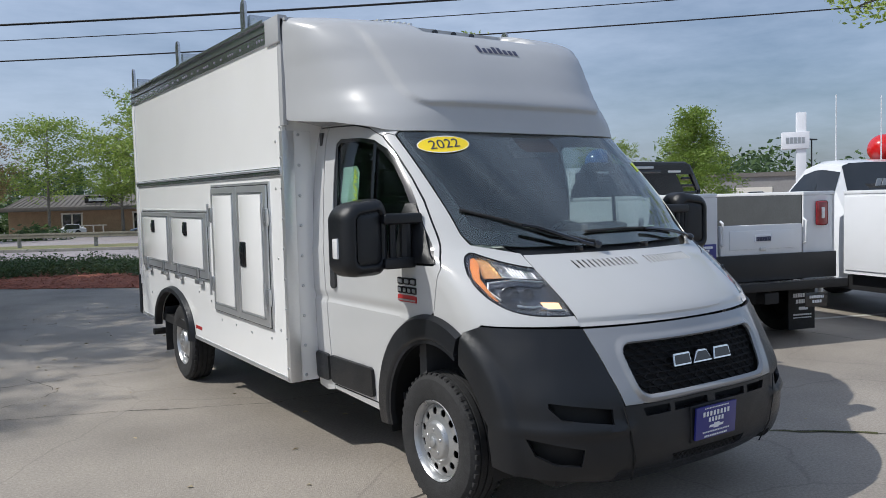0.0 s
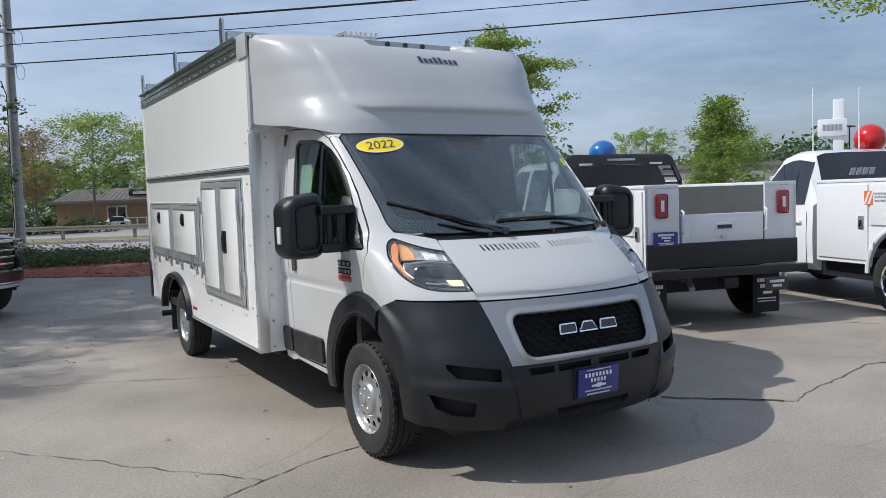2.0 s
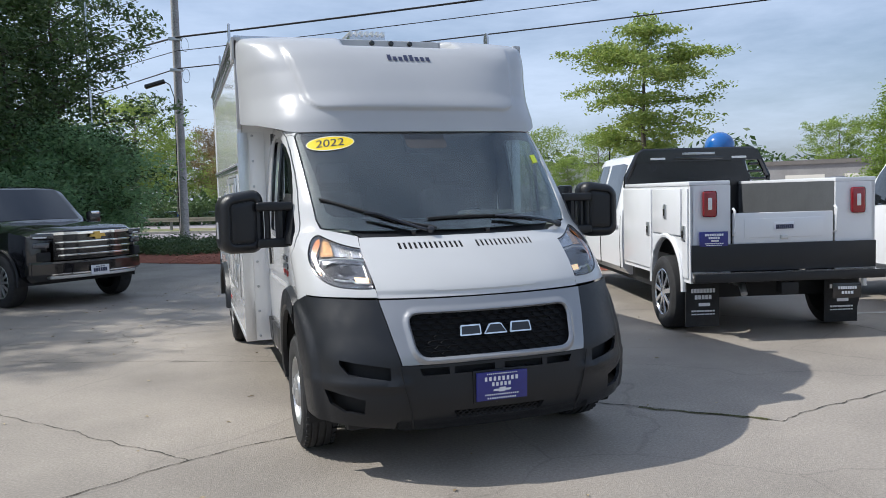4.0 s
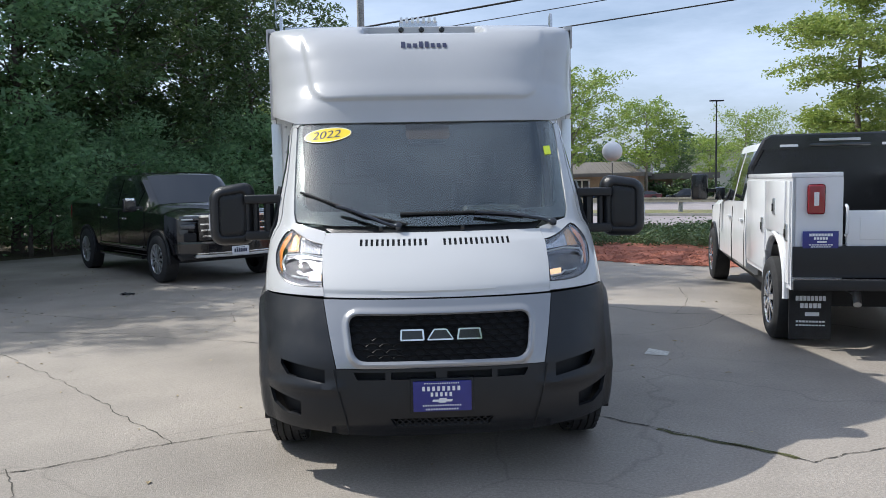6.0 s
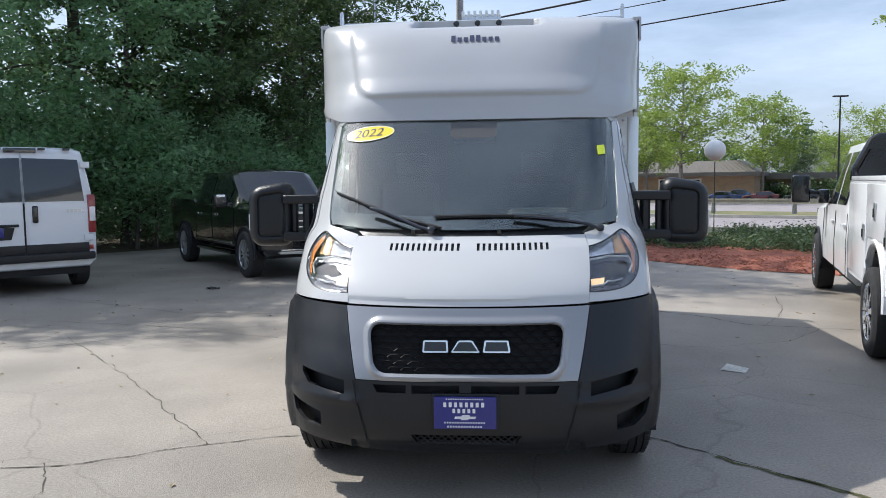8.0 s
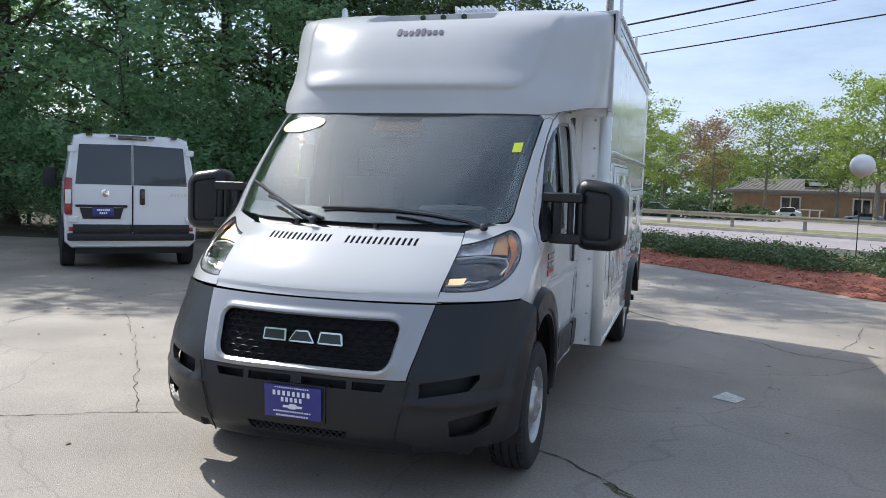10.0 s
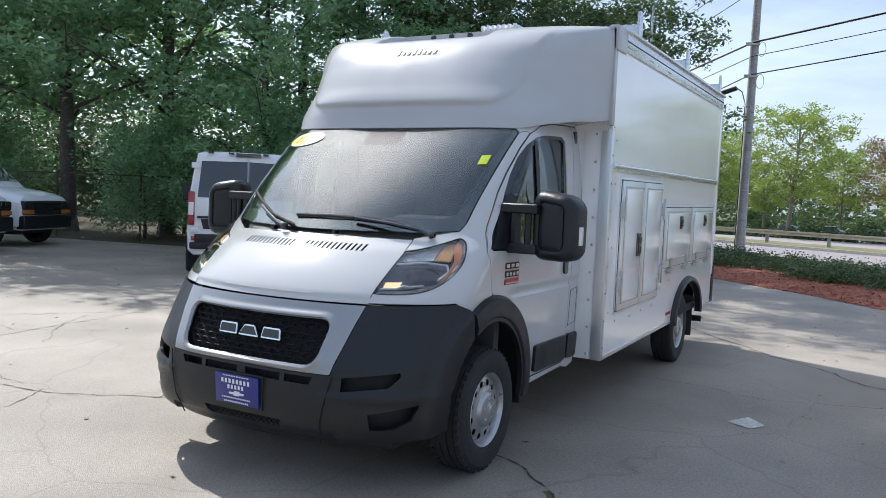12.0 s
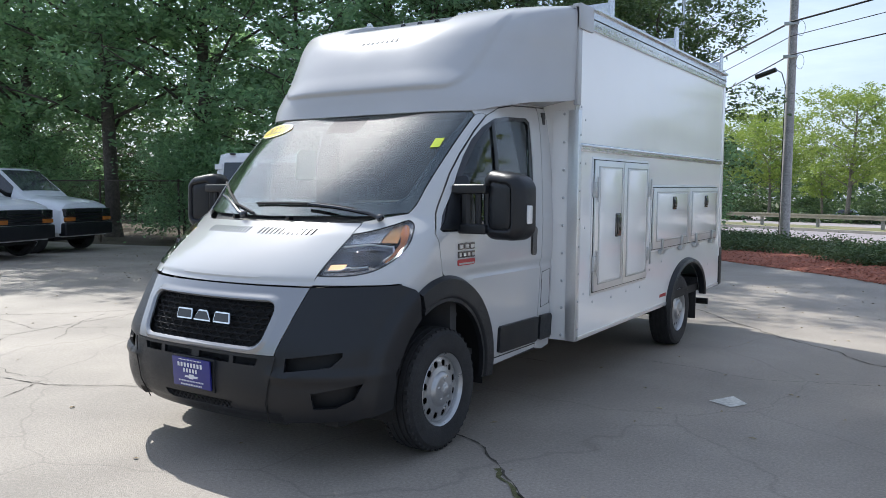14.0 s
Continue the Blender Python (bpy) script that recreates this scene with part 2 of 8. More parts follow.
def tube(points, r, n=8, r_end=None):
    """A round bar along a line of points."""
    bm = bmesh.new()
    pts = [Vector(p) for p in points]
    rings = []
    up = Vector((0.13, 0.31, 1)).normalized()
    for i, p in enumerate(pts):
        d = (pts[min(i + 1, len(pts) - 1)] - pts[max(i - 1, 0)]).normalized()
        a = d.cross(up if abs(d.dot(up)) < 0.95 else Vector((1, 0, 0))).normalized()
        b = d.cross(a)
        rr = r if r_end is None else r + (r_end - r) * i / (len(pts) - 1)
        rings.append([bm.verts.new(p + rr * (math.cos(t) * a + math.sin(t) * b)) for t in (2 * math.pi * k / n for k in range(n))])
    for p, q in zip(rings, rings[1:]):
        for k in range(n):
            bm.faces.new((p[k], p[(k + 1) % n], q[(k + 1) % n], q[k]))
    bm.faces.new(rings[0])
    bm.faces.new(rings[-1])
    bmesh.ops.recalc_face_normals(bm, faces=bm.faces)
    return bm


def ball(c, r, squash=(1, 1, 1), u=20, v=12):
    bm = bmesh.new()
    bmesh.ops.create_uvsphere(bm, u_segments=u, v_segments=v, radius=r)
    for w in bm.verts:
        w.co = Vector(c) + Vector((w.co.x * squash[0], w.co.y * squash[1], w.co.z * squash[2]))
    return bm


def inside(poly, pts):
    x, y = pts[:, 0], pts[:, 1]
    r = np.zeros(len(pts), bool)
    for (x0, y0), (x1, y1) in zip(poly, np.roll(poly, -1, 0)):
        hit = ((y0 > y) != (y1 > y)) & (x < (x1 - x0) * (y - y0) / (y1 - y0 + 1e-12) + x0)
        r ^= hit
    return r


def nearest_on(polys, p):
    best, bd = p, 1e9
    for poly in polys:
        a, b = poly, np.roll(poly, -1, 0)
        d = b - a
        t = np.clip(((p - a) * d).sum(1) / ((d * d).sum(1) + 1e-12), 0, 1)
        q = a + d * t[:, None]
        e = ((q - p) ** 2).sum(1)
        i = int(e.argmin())
        if e[i] < bd:
            best, bd = q[i], e[i]
    return best


def sheet(S, outline, holes=(), step=0.02, thick=0.0, vstep=None):
    """A skin over a curved surface S(u, v) within an outline, with holes cut out of it, and a thickness inwards."""
    vstep = vstep or step
    polys = [np.array(outline, float)] + [np.array(h, float) for h in holes]
    lo, hi = polys[0].min(0), polys[0].max(0)
    nu, nv = max(2, int(math.ceil((hi[0] - lo[0]) / step))), max(2, int(math.ceil((hi[1] - lo[1]) / vstep)))
    us, vs = np.linspace(lo[0], hi[0], nu + 1), np.linspace(lo[1], hi[1], nv + 1)
    cu, cv = np.meshgrid((us[1:] + us[:-1]) / 2, (vs[1:] + vs[:-1]) / 2, indexing="ij")
    c = np.stack([cu.ravel(), cv.ravel()], 1)
    keep = inside(polys[0], c)
    for h in polys[1:]:
        keep &= ~inside(h, c)
    keep = keep.reshape(nu, nv)
    pad = np.zeros((nu + 2, nv + 2), bool)
    pad[1:-1, 1:-1] = keep
    around = np.stack([pad[:-1, :-1], pad[1:, :-1], pad[:-1, 1:], pad[1:, 1:]])
    used, edge = around.any(0), around.any(0) & ~around.all(0)
    uv = {(i, j): np.array((us[i], vs[j])) for i, j in zip(*np.nonzero(used))}
    border = [(int(i), int(j)) for i, j in zip(*np.nonzero(edge))]
    for k in border:
        uv[k] = nearest_on(polys, uv[k])
    if border:
        bp = np.array([uv[k] for k in border])
        for poly in polys:
            for p in poly:
                k = int(((bp - p) ** 2).sum(1).argmin())
                if ((bp[k] - p) ** 2).sum() < (1.2 * max(step, vstep)) ** 2:
                    uv[border[k]] = p
    bm = bmesh.new()
    vert = {k: bm.verts.new(S(float(p[0]), float(p[1]))) for k, p in uv.items()}
    for i, j in zip(*np.nonzero(keep)):
        try:
            bm.faces.new((vert[i, j], vert[i + 1, j], vert[i + 1, j + 1], vert[i, j + 1]))
        except ValueError:
            pass
    bm.normal_update()
    if thick:
        rim = [e for e in bm.edges if len(e.link_faces) == 1]
        faces = bm.faces[:]
        back = {v: bm.verts.new(v.co - v.normal * thick) for v in bm.verts[:]}
        for f in faces:
            bm.faces.new([back[v] for v in reversed(f.verts)])
        for e in rim:
            loop = e.link_loops[0]
            a, b = loop.vert, loop.link_loop_next.vert
            bm.faces.new((b, a, back[a], back[b]))
    return bm


def rounded(x0, x1, z0, z1, r, n=4):
    """The outline of a rectangle with rounded corners."""
    pts = []
    for cx, cz, a0 in ((x1 - r, z1 - r, 0), (x0 + r, z1 - r, 90), (x0 + r, z0 + r, 180), (x1 - r, z0 + r, 270)):
        for k in range(n + 1):
            a = radians(a0 + 90 * k / n)
            pts.append((cx + r * math.cos(a), cz + r * math.sin(a)))
    return pts


def smooth01(t):
    t = min(1.0, max(0.0, t))
    return t * t * (3 - 2 * t)


# ---- the service van in the middle of the lot ----
def soft_curve(x, y, at):
    """A smooth line through points that never overshoots between them."""
    h, d = np.diff(x), np.diff(y) / np.diff(x)
    m = np.concatenate([[d[0]], np.where(d[1:] * d[:-1] > 0, 2 * d[1:] * d[:-1] / (d[1:] + d[:-1] + 1e-12), 0), [d[-1]]])
    i = np.clip(np.searchsorted(x, at) - 1, 0, len(h) - 1)
    t = (at - x[i]) / h[i]
    return (2 * t**3 - 3 * t**2 + 1) * y[i] + (t**3 - 2 * t**2 + t) * h[i] * m[i] + (3 * t**2 - 2 * t**3) * y[i + 1] + (t**3 - t**2) * h[i] * m[i + 1]


class Skin:
    """A body skin: for each height a plan curve, round at the front and straight along the side.
    Rows: height, front at the middle, depth of the rounding, half width, squareness."""

    def __init__(self, rows, back, extra=None):
        z, *cols = np.array(rows, float).T
        self.z = np.linspace(z[0], z[-1], 400)
        self.cols = [soft_curve(z, c, self.z) for c in cols]
        self.back, self.extra, self.cache = back, extra, {}

    def at(self, z):
        key = round(z, 4)
        if key not in self.cache:
            yc, d, xs, n = (float(np.interp(key, self.z, c)) for c in self.cols)
            x = np.concatenate([np.linspace(0, 0.9, 50), 1 - 0.1 * np.linspace(1, 0, 60) ** 2.5])
            y = yc + d * (1 - np.sqrt(np.maximum(0, 1 - x**n)))
            x = np.append(x * xs, xs)
            y = np.append(y, max(self.back, yc + d + 0.01))
            s = np.concatenate([[0], np.cumsum(np.hypot(np.diff(x), np.diff(y)))])
            self.cache[key] = (s, x, y, np.argmax(y >= yc + 0.02))
        return self.cache[key]

    def sx(self, x, z):
        """Way round the skin, from the middle, to the place at half width x."""
        s, xx, yy, _ = self.at(z)
        return float(np.interp(abs(x), xx[:-1], s[:-1])) * (1 if x >= 0 else -1)

    def sy(self, y, z, side=1):
        s, xx, yy, _ = self.at(z)
        return float(np.interp(y, yy, s)) * side

    def point(self, s, z, off=0.0):
        t, xx, yy, _ = self.at(z)
        a = abs(s)
        x, y = float(np.interp(a, t, xx)), float(np.interp(a, t, yy))
        if off:
            x2, y2 = float(np.interp(a + 0.01, t, xx)), float(np.interp(a + 0.01, t, yy))
            dx, dy = x2 - x, y2 - y
            l = math.hypot(dx, dy) or 1
            x, y = x + off * dy / l, y - off * dx / l
        p = Vector((x if s >= 0 else -x, y, z))
        return self.extra(p) if self.extra else p

    def skin(self, off=0.0):
        return lambda s, z: self.point(s, z, off)


CAB = Skin([(0.24, -0.86, 0.45, 0.96, 2.9), (0.34, -0.95, 0.50, 1.00, 3.1), (0.50, -0.985, 0.55, 1.02, 3.2), (0.67, -0.975, 0.58, 1.028, 3.1),
            (0.85, -0.92, 0.60, 1.034, 2.6), (1.02, -0.855, 0.60, 1.038, 2.05), (1.09, -0.81, 0.60, 1.042, 2.0), (1.30, -0.55, 0.55, 1.045, 1.95),
            (1.37, -0.43, 0.53, 1.045, 1.9), (1.41, -0.385, 0.55, 1.04, 1.95), (1.60, -0.164, 0.49, 1.03, 2.75), (1.92, 0.217, 0.38, 1.0, 4.2),
            (2.09, 0.42, 0.32, 0.975, 5), (2.25, 0.57, 0.28, 0.93, 5)], 1.50)


def scoop(p):
    """The raised centre panel of the roof cap, and the notch in its brow."""
    ax = abs(p.x)
    z0, r = 2.238, 0.13
    dx, dz = 0.80 + 0.24 * max(0.0, p.z - z0) - ax, p.z - z0
    d = r - math.hypot(r - dx, r - dz) if dx < r and dz < r else min(dx, dz)
    y = p.y - 0.028 * smooth01(d / 0.03) * smooth01((2.88 - p.z) / 0.2)
    if p.z > 2.775:
        k = smooth01((0.47 - ax) / 0.05) * smooth01((p.z - 2.775) / 0.012)
        y = y + k * max(0.0, 1.22 - y)
    return Vector((p.x, y, p.z))


CAP = Skin([(2.08, 0.408, 1.15, 1.175, 5.6), (2.16, 0.432, 1.19, 1.205, 5.2), (2.22, 0.446, 1.21, 1.224, 4.6), (2.27, 0.462, 1.20, 1.228, 4.2), (2.40, 0.545, 1.10, 1.230, 3.7),
            (2.55, 0.65, 0.95, 1.230, 3.7), (2.66, 0.745, 0.79, 1.230, 3.9), (2.76, 0.86, 0.65, 1.230, 4.2), (2.83, 0.98, 0.52, 1.230, 4.6), (2.875, 1.12, 0.38, 1.228, 4.6),
            (2.90, 1.27, 0.23, 1.224, 4.6), (2.912, 1.45, 0.05, 1.217, 4.6)], 1.50, scoop)

U = 0.978
van = thing("service_van", "white service van with an enclosed utility body, parked on worn asphalt", "van")


def vp(name, bm, mat, parent=None, label="", smooth=True, angle=35):
    return part(name, bm, mat, parent or van, label, smooth, U, angle)


def fx(*pts, sk=CAB, side=1):
    """Outline points on the skin: ('x', x, z) on the front, ('y', y, z) on the side."""
    out = []
    for i, (k, a, z) in enumerate(pts):
        out.append((k, a, z))
        if i + 1 < len(pts) and pts[i + 1][0] == k:
            _, b, y = pts[i + 1]
            n = int(math.hypot(b - a, y - z) / 0.05)
            out += [(k, a + (b - a) * j / (n + 1), z + (y - z) * j / (n + 1)) for j in range(1, n + 1)]
    return [((sk.sx(a, z) if k == "x" else sk.sy(a, z)) * side, z) for k, a, z in out]


def both(outline):
    """A half outline from the middle top round to the middle bottom, closed by its mirror image."""
    return outline + [(-s, z) for s, z in reversed(outline)]


# front bumper with pockets and slots
bumper_half = fx(("x", 0.0, 0.672), ("x", 0.565, 0.672), ("x", 0.60, 0.83), ("x", 0.640, 1.026), ("x", 0.80, 1.031), ("x", 0.97, 1.036), ("y", -0.40, 1.038), ("y", -0.315, 1.005), ("y", -0.295, 0.92),
                 *[("y", -0.04 + 0.47 * math.cos(radians(a)), 0.42 + 0.49 * math.sin(radians(a))) for a in range(122, 188, 8)], ("x", 0.93, 0.335), ("x", 0.62, 0.31), ("x", 0.55, 0.275), ("x", 0.0, 0.265))
pockets = []
for sd in (1, -1):
    pockets.append(fx(("x", 0.625, 0.665), ("x", 0.90, 0.705), ("x", 0.84, 0.625), ("x", 0.625, 0.595), side=sd))
    pockets.append(fx(("x", 0.76, 0.485), ("x", 0.955, 0.53), ("x", 0.93, 0.45), ("x", 0.86, 0.405), ("x", 0.765, 0.40), side=sd))
    pockets.append(fx(("x", 0.30, 0.655), ("x", 0.47, 0.655), ("x", 0.45, 0.615), ("x", 0.30, 0.615), side=sd))
    pockets.append(fx(("x", 0.03, 0.655), ("x", 0.27, 0.655), ("x", 0.27, 0.615), ("x", 0.03, 0.615), side=sd))
pockets.append(fx(("x", -0.28, 0.40), ("x", 0.28, 0.40), ("x", 0.25, 0.345), ("x", -0.25, 0.345)))


def bumper_face(s, z):
    """Bumper skin with a crease under the pockets and a soft shoulder at the arch."""
    p = CAB.point(s, z, 0.010)
    ax = abs(p.x)
    if z < 0.60:
        p.y -= 0.018 * smooth01((0.60 - z) / 0.02) * smooth01((ax - 0.5) / 0.08) * smooth01((z - 0.52) / 0.05)
    r = math.hypot((p.y + 0.04) / 0.47, (z - 0.42) / 0.49)
    p.x += math.copysign(0.026 * smooth01((1.36 - r) / 0.09), p.x)
    if z < 0.42 and ax < 0.60:
        p.y += 0.035 * smooth01((0.36 - z) / 0.03)
    return p


bumper = vp("front_bumper", sheet(bumper_face, both(bumper_half), pockets, 0.022, 0.02), PLASTIC, None, "matt black textured plastic bumper")
back_half = fx(("x", 0.0, 1.0), ("x", 0.60, 1.0), ("y", -0.44, 0.98), ("y", -0.64, 0.50), ("x", 0.9, 0.36), ("x", 0.0, 0.28))
vp("bumper_backing", sheet(CAB.skin(-0.06), both(back_half), (), 0.05, 0.01), DARK, bumper)
for sd in (1, -1):
    seam = [CAB.point(CAB.sx(sd * x, z), z, 0.021) for x, z in ((0.575, 0.67), (0.55, 0.55), (0.52, 0.42), (0.50, 0.30))]
    vp("seam", tube(seam, 0.0035, 6), SEAM, bumper)
# mesh in the low slot
slot = joined(*[tube([CAB.point(CAB.sx(x - 0.03, 0.345), 0.345, -0.01), CAB.point(CAB.sx(x + 0.03, 0.40), 0.40, -0.01)], 0.004, 5) for x in np.linspace(-0.25, 0.25, 15)],
              *[tube([CAB.point(CAB.sx(x + 0.03, 0.345), 0.345, -0.01), CAB.point(CAB.sx(x - 0.03, 0.40), 0.40, -0.01)], 0.004, 5) for x in np.linspace(-0.25, 0.25, 15)])
vp("lower_mesh", slot, DARK, bumper)

# silver surround, grille
GRILLE = material("grille_plastic", (0.006, 0.006, 0.007), 0.5, spec=0.16, grain=0.1, size=200)


def fillet(c, p, q, n=6):
    """A rounded corner from p to q about c."""
    return [((1 - t) ** 2 * p[0] + 2 * t * (1 - t) * c[0] + t * t * q[0], (1 - t) ** 2 * p[1] + 2 * t * (1 - t) * c[1] + t * t * q[1]) for t in np.linspace(0, 1, n)]


right = fillet((0.497, 0.945), (0.432, 0.945), (0.489, 0.885)) + fillet((0.462, 0.712), (0.474, 0.780), (0.395, 0.712))
opening = right + [(-x, z) for x, z in reversed(right)]
opening_s = [(CAB.sx(x, z), z) for x, z in opening]
sur_half = fx(("x", 0.0, 1.028), ("x", 0.635, 1.026), ("x", 0.595, 0.83), ("x", 0.56, 0.676), ("x", 0.0, 0.676))


def surround_face(s, z):
    p = CAB.point(s, z, 0.012)
    q = np.array((s, z))
    d = np.linalg.norm(nearest_on([np.array(opening_s)], q) - q)
    p.y -= 0.016 * smooth01((0.045 - d) / 0.03)
    p.y += 0.020 * smooth01((0.014 - d) / 0.018)
    return p


vp("grille_surround", sheet(surround_face, both(sur_half), [opening_s], 0.006, 0.03), SILVER, None, "satin silver grille surround")
grille = vp("grille", sheet(CAB.skin(-0.03), [(CAB.sx(x * 1.05, z), z) for x, z in ((-0.5, 0.97), (0.5, 0.97), (0.47, 0.69), (-0.47, 0.69))], (), 0.05, 0.01), DARK, None, "black honeycomb grille")
op = np.array(opening)
cells = []
for r in range(8):
    for c in range(-8, 9):
        cx, cz = c * 0.074 + (0.037 if r % 2 else 0), 0.722 + r * 0.030
        if not inside(op, np.array([[cx, cz]]))[0]:
            continue
        ring = [(cx + dx, cz + dz) for dx, dz in ((-0.035, 0), (-0.016, 0.0145), (0.016, 0.0145), (0.035, 0), (0.016, -0.0145), (-0.016, -0.0145))]
        pts = [CAB.point(CAB.sx(x, z), z, -0.012) for x, z in ring + ring[:1]]
        cells.append(tube(pts, 0.0055, 5))
vp("honeycomb", joined(*cells), GRILLE, grille, smooth=False)
# three plain chrome-edged blocks in place of lettering
for x0, top, low in ((-0.152, 0.062, 0.066), (0.0, 0.036, 0.074), (0.158, 0.060, 0.070)):
    p = CAB.point(CAB.sx(x0, 0.845), 0.845, 0.0)
    for name, k, h, dy, mat, lab in (("emblem_block", 1.0, 0.031, -0.015, CHROME, "chrome-edged emblem block"), ("emblem_face", 0.86, 0.023, -0.0165, GLOSSBLACK, "")):
        pts = [(-low * k, -h), (-top * k, h), (top * k, h), (low * k, -h)]
        vp(name, moved(prism(pts, 0.02, 0.004 if lab else 0.0), Matrix.Translation((x0, p.y + dy, 0.845)) @ Matrix.Rotation(radians(-12), 4, "X")), mat, grille, lab, smooth=False)

# bonnet with two rows of slots
HZ1 = 1.368
slots, slot_xz = [], []
for sd in (1, -1):
    for k in range(13):
        x = sd * (0.055 + k * 0.0315)
        slot_xz.append((x, 1.318))
        slots.append([(CAB.sx(x + dx, z), z) for dx, z in ((-0.0075, 1.298), (0.0075, 1.298), (0.0075, 1.334), (-0.0075, 1.334))])


def bonnet_face(s, z):
    p = CAB.point(s, z, 0.006)
    k = smooth01((1.075 - z) / 0.02)
    p.y += 0.012 * k
    return p


hood_half = fx(("x", 0.0, HZ1), ("x", 0.652, HZ1), ("x", 0.665, 1.30), ("x", 0.655, 1.19), ("x", 0.640, 1.085), ("x", 0.636, 1.034), ("x", 0.0, 1.034))
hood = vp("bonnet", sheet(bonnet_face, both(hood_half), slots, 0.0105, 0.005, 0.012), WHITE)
vp("slot_backing", sheet(CAB.skin(-0.012), fx(("x", -0.62, 1.35), ("x", 0.62, 1.35), ("x", 0.6, 1.04), ("x", -0.6, 1.04)), (), 0.06, 0.004), DARK, hood)
# cowl, windscreen and pillars
vp("cowl", sheet(CAB.skin(-0.035), both(fx(("x", 0.0, 1.44), ("x", 0.72, 1.44), ("x", 0.70, 1.405), ("x", 0.64, 1.366), ("x", 0.0, 1.355))), (), 0.03, 0.01), PLASTIC, None, "black cowl panel")
glass_half = fx(("x", 0.0, 2.112), ("x", 0.70, 2.108), ("x", 0.875, 2.092), ("x", 0.906, 2.06), ("x", 0.888, 1.75), ("x", 0.872, 1.48), ("x", 0.852, 1.43), ("x", 0.62, 1.408), ("x", 0.0, 1.400))
screen = vp("windscreen", sheet(CAB.skin(-0.004), both(glass_half), (), 0.04, 0.005), TINT, None, "large curved laminated windscreen")
screen.visible_shadow = False
hole_half = fx(("x", 0.0, 2.100), ("x", 0.80, 2.097), ("x", 0.862, 2.084), ("x", 0.882, 2.05), ("x", 0.872, 1.99), ("x", 0.834, 1.75), ("x", 0.815, 1.53), ("x", 0.77, 1.495), ("x", 0.0, 1.465))
vp("black_border", sheet(CAB.skin(-0.012), both(glass_half), [both(hole_half)], 0.02, 0.002), GLOSSBLACK, screen)
vp("sensor_box", moved(block(-0.135, 0.135, -0.03, 0.05, -0.06, 0.055, 0.012), Matrix.Translation((0, 0.395, 2.0)) @ Matrix.Rotation(radians(-40), 4, "X")), GLOSSBLACK, screen)
vp("sensor_cover", sheet(CAB.skin(-0.0105), fx(("x", -0.15, 2.06), ("x", 0.15, 2.06), ("x", 0.15, 1.975), ("x", 0.13, 1.955), ("x", -0.13, 1.955), ("x", -0.15, 1.975)), (), 0.02, 0.002), SENSOR, screen, "dark brown sensor cover behind the glass")
for dx, z0 in ((-1, 1.385), (0, 1.385)):
    base = -0.21 if dx else 0.30
    tip = -0.80 if dx else -0.13
    zt = 1.60 if dx else 1.515
    arm = [CAB.point(CAB.sx(base + (tip - base) * t, z), z, 0.03 + 0.03 * math.sin(math.pi * t)) for t, z in ((0, 1.40), (0.12, 1.42), (0.5, 0.5 * (1.42 + zt)), (0.62, 0.42 * 1.42 + 0.58 * zt))] if dx else \
          [CAB.point(CAB.sx(x, z), z, o) for x, z, o in ((0.74, 1.395, 0.02), (0.66, 1.425, 0.04), (0.48, 1.455, 0.05), (0.25, 1.475, 0.035))]
    wiper = vp("wiper", tube(arm, 0.011, 7), GLOSSBLACK, None, "black wiper arm and blade")
    if dx:
        blade = [CAB.point(CAB.sx(x, z), z, 0.012) for x, z in ((-0.83, 1.615), (-0.62, 1.545), (-0.42, 1.47), (-0.16, 1.415))]
    else:
        blade = [CAB.point(CAB.sx(x, z), z, 0.012) for x, z in ((-0.20, 1.475), (0.08, 1.48), (0.35, 1.475), (0.56, 1.45))]
    vp("blade", tube(blade, 0.009, 6), RUBBER, wiper)
    vp("pivot", moved(lathe([(0.024, 0), (0.022, 0.02), (0.010, 0.028)], 14, "z"), Matrix.Translation(arm[0]) @ Matrix.Rotation(radians(40), 4, "X")), GLOSSBLACK, wiper)
# washer nozzles
for x in (-0.32, 0.17):
    p = CAB.point(CAB.sx(x, 1.385), 1.385, 0.0)
    vp("washer_nozzle", moved(block(-0.012, 0.012, -0.02, 0.02, -0.008, 0.02, 0.004), Matrix.Translation(p)), GLOSSBLACK)


# sides: fender, door, rear pillar; each with its own edges
def arch(cy, cz, ry, rz, a0, a1, n):
    return [(cy + ry * math.cos(a), cz + rz * math.sin(a)) for a in np.linspace(radians(a0), radians(a1), n)]


win = [(1.19, 2.06), (1.14, 2.087), (0.83, 2.07), (0.67, 2.045), (0.54, 1.985), (0.42, 1.897), (0.305, 1.78), (0.215, 1.67), (0.10, 1.51), (-0.045, 1.335), (-0.03, 1.32), (0.30, 1.315), (1.08, 1.36), (1.15, 1.39), (1.165, 1.46), (1.185, 1.9)]


def spline(pts, n=5):
    """A smooth line through (x, z) points."""
    q = [np.array(p, float) for p in pts]
    q = [2 * q[0] - q[1]] + q + [2 * q[-1] - q[-2]]
    out = []
    for a, b, c, d in zip(q, q[1:], q[2:], q[3:]):
        for t in np.arange(n) / n:
            out.append(tuple(0.5 * (2 * b + (c - a) * t + (2 * a - 5 * b + 4 * c - d) * t * t + (3 * b - a - 3 * c + d) * t**3)))
    return out + [tuple(pts[-1])]


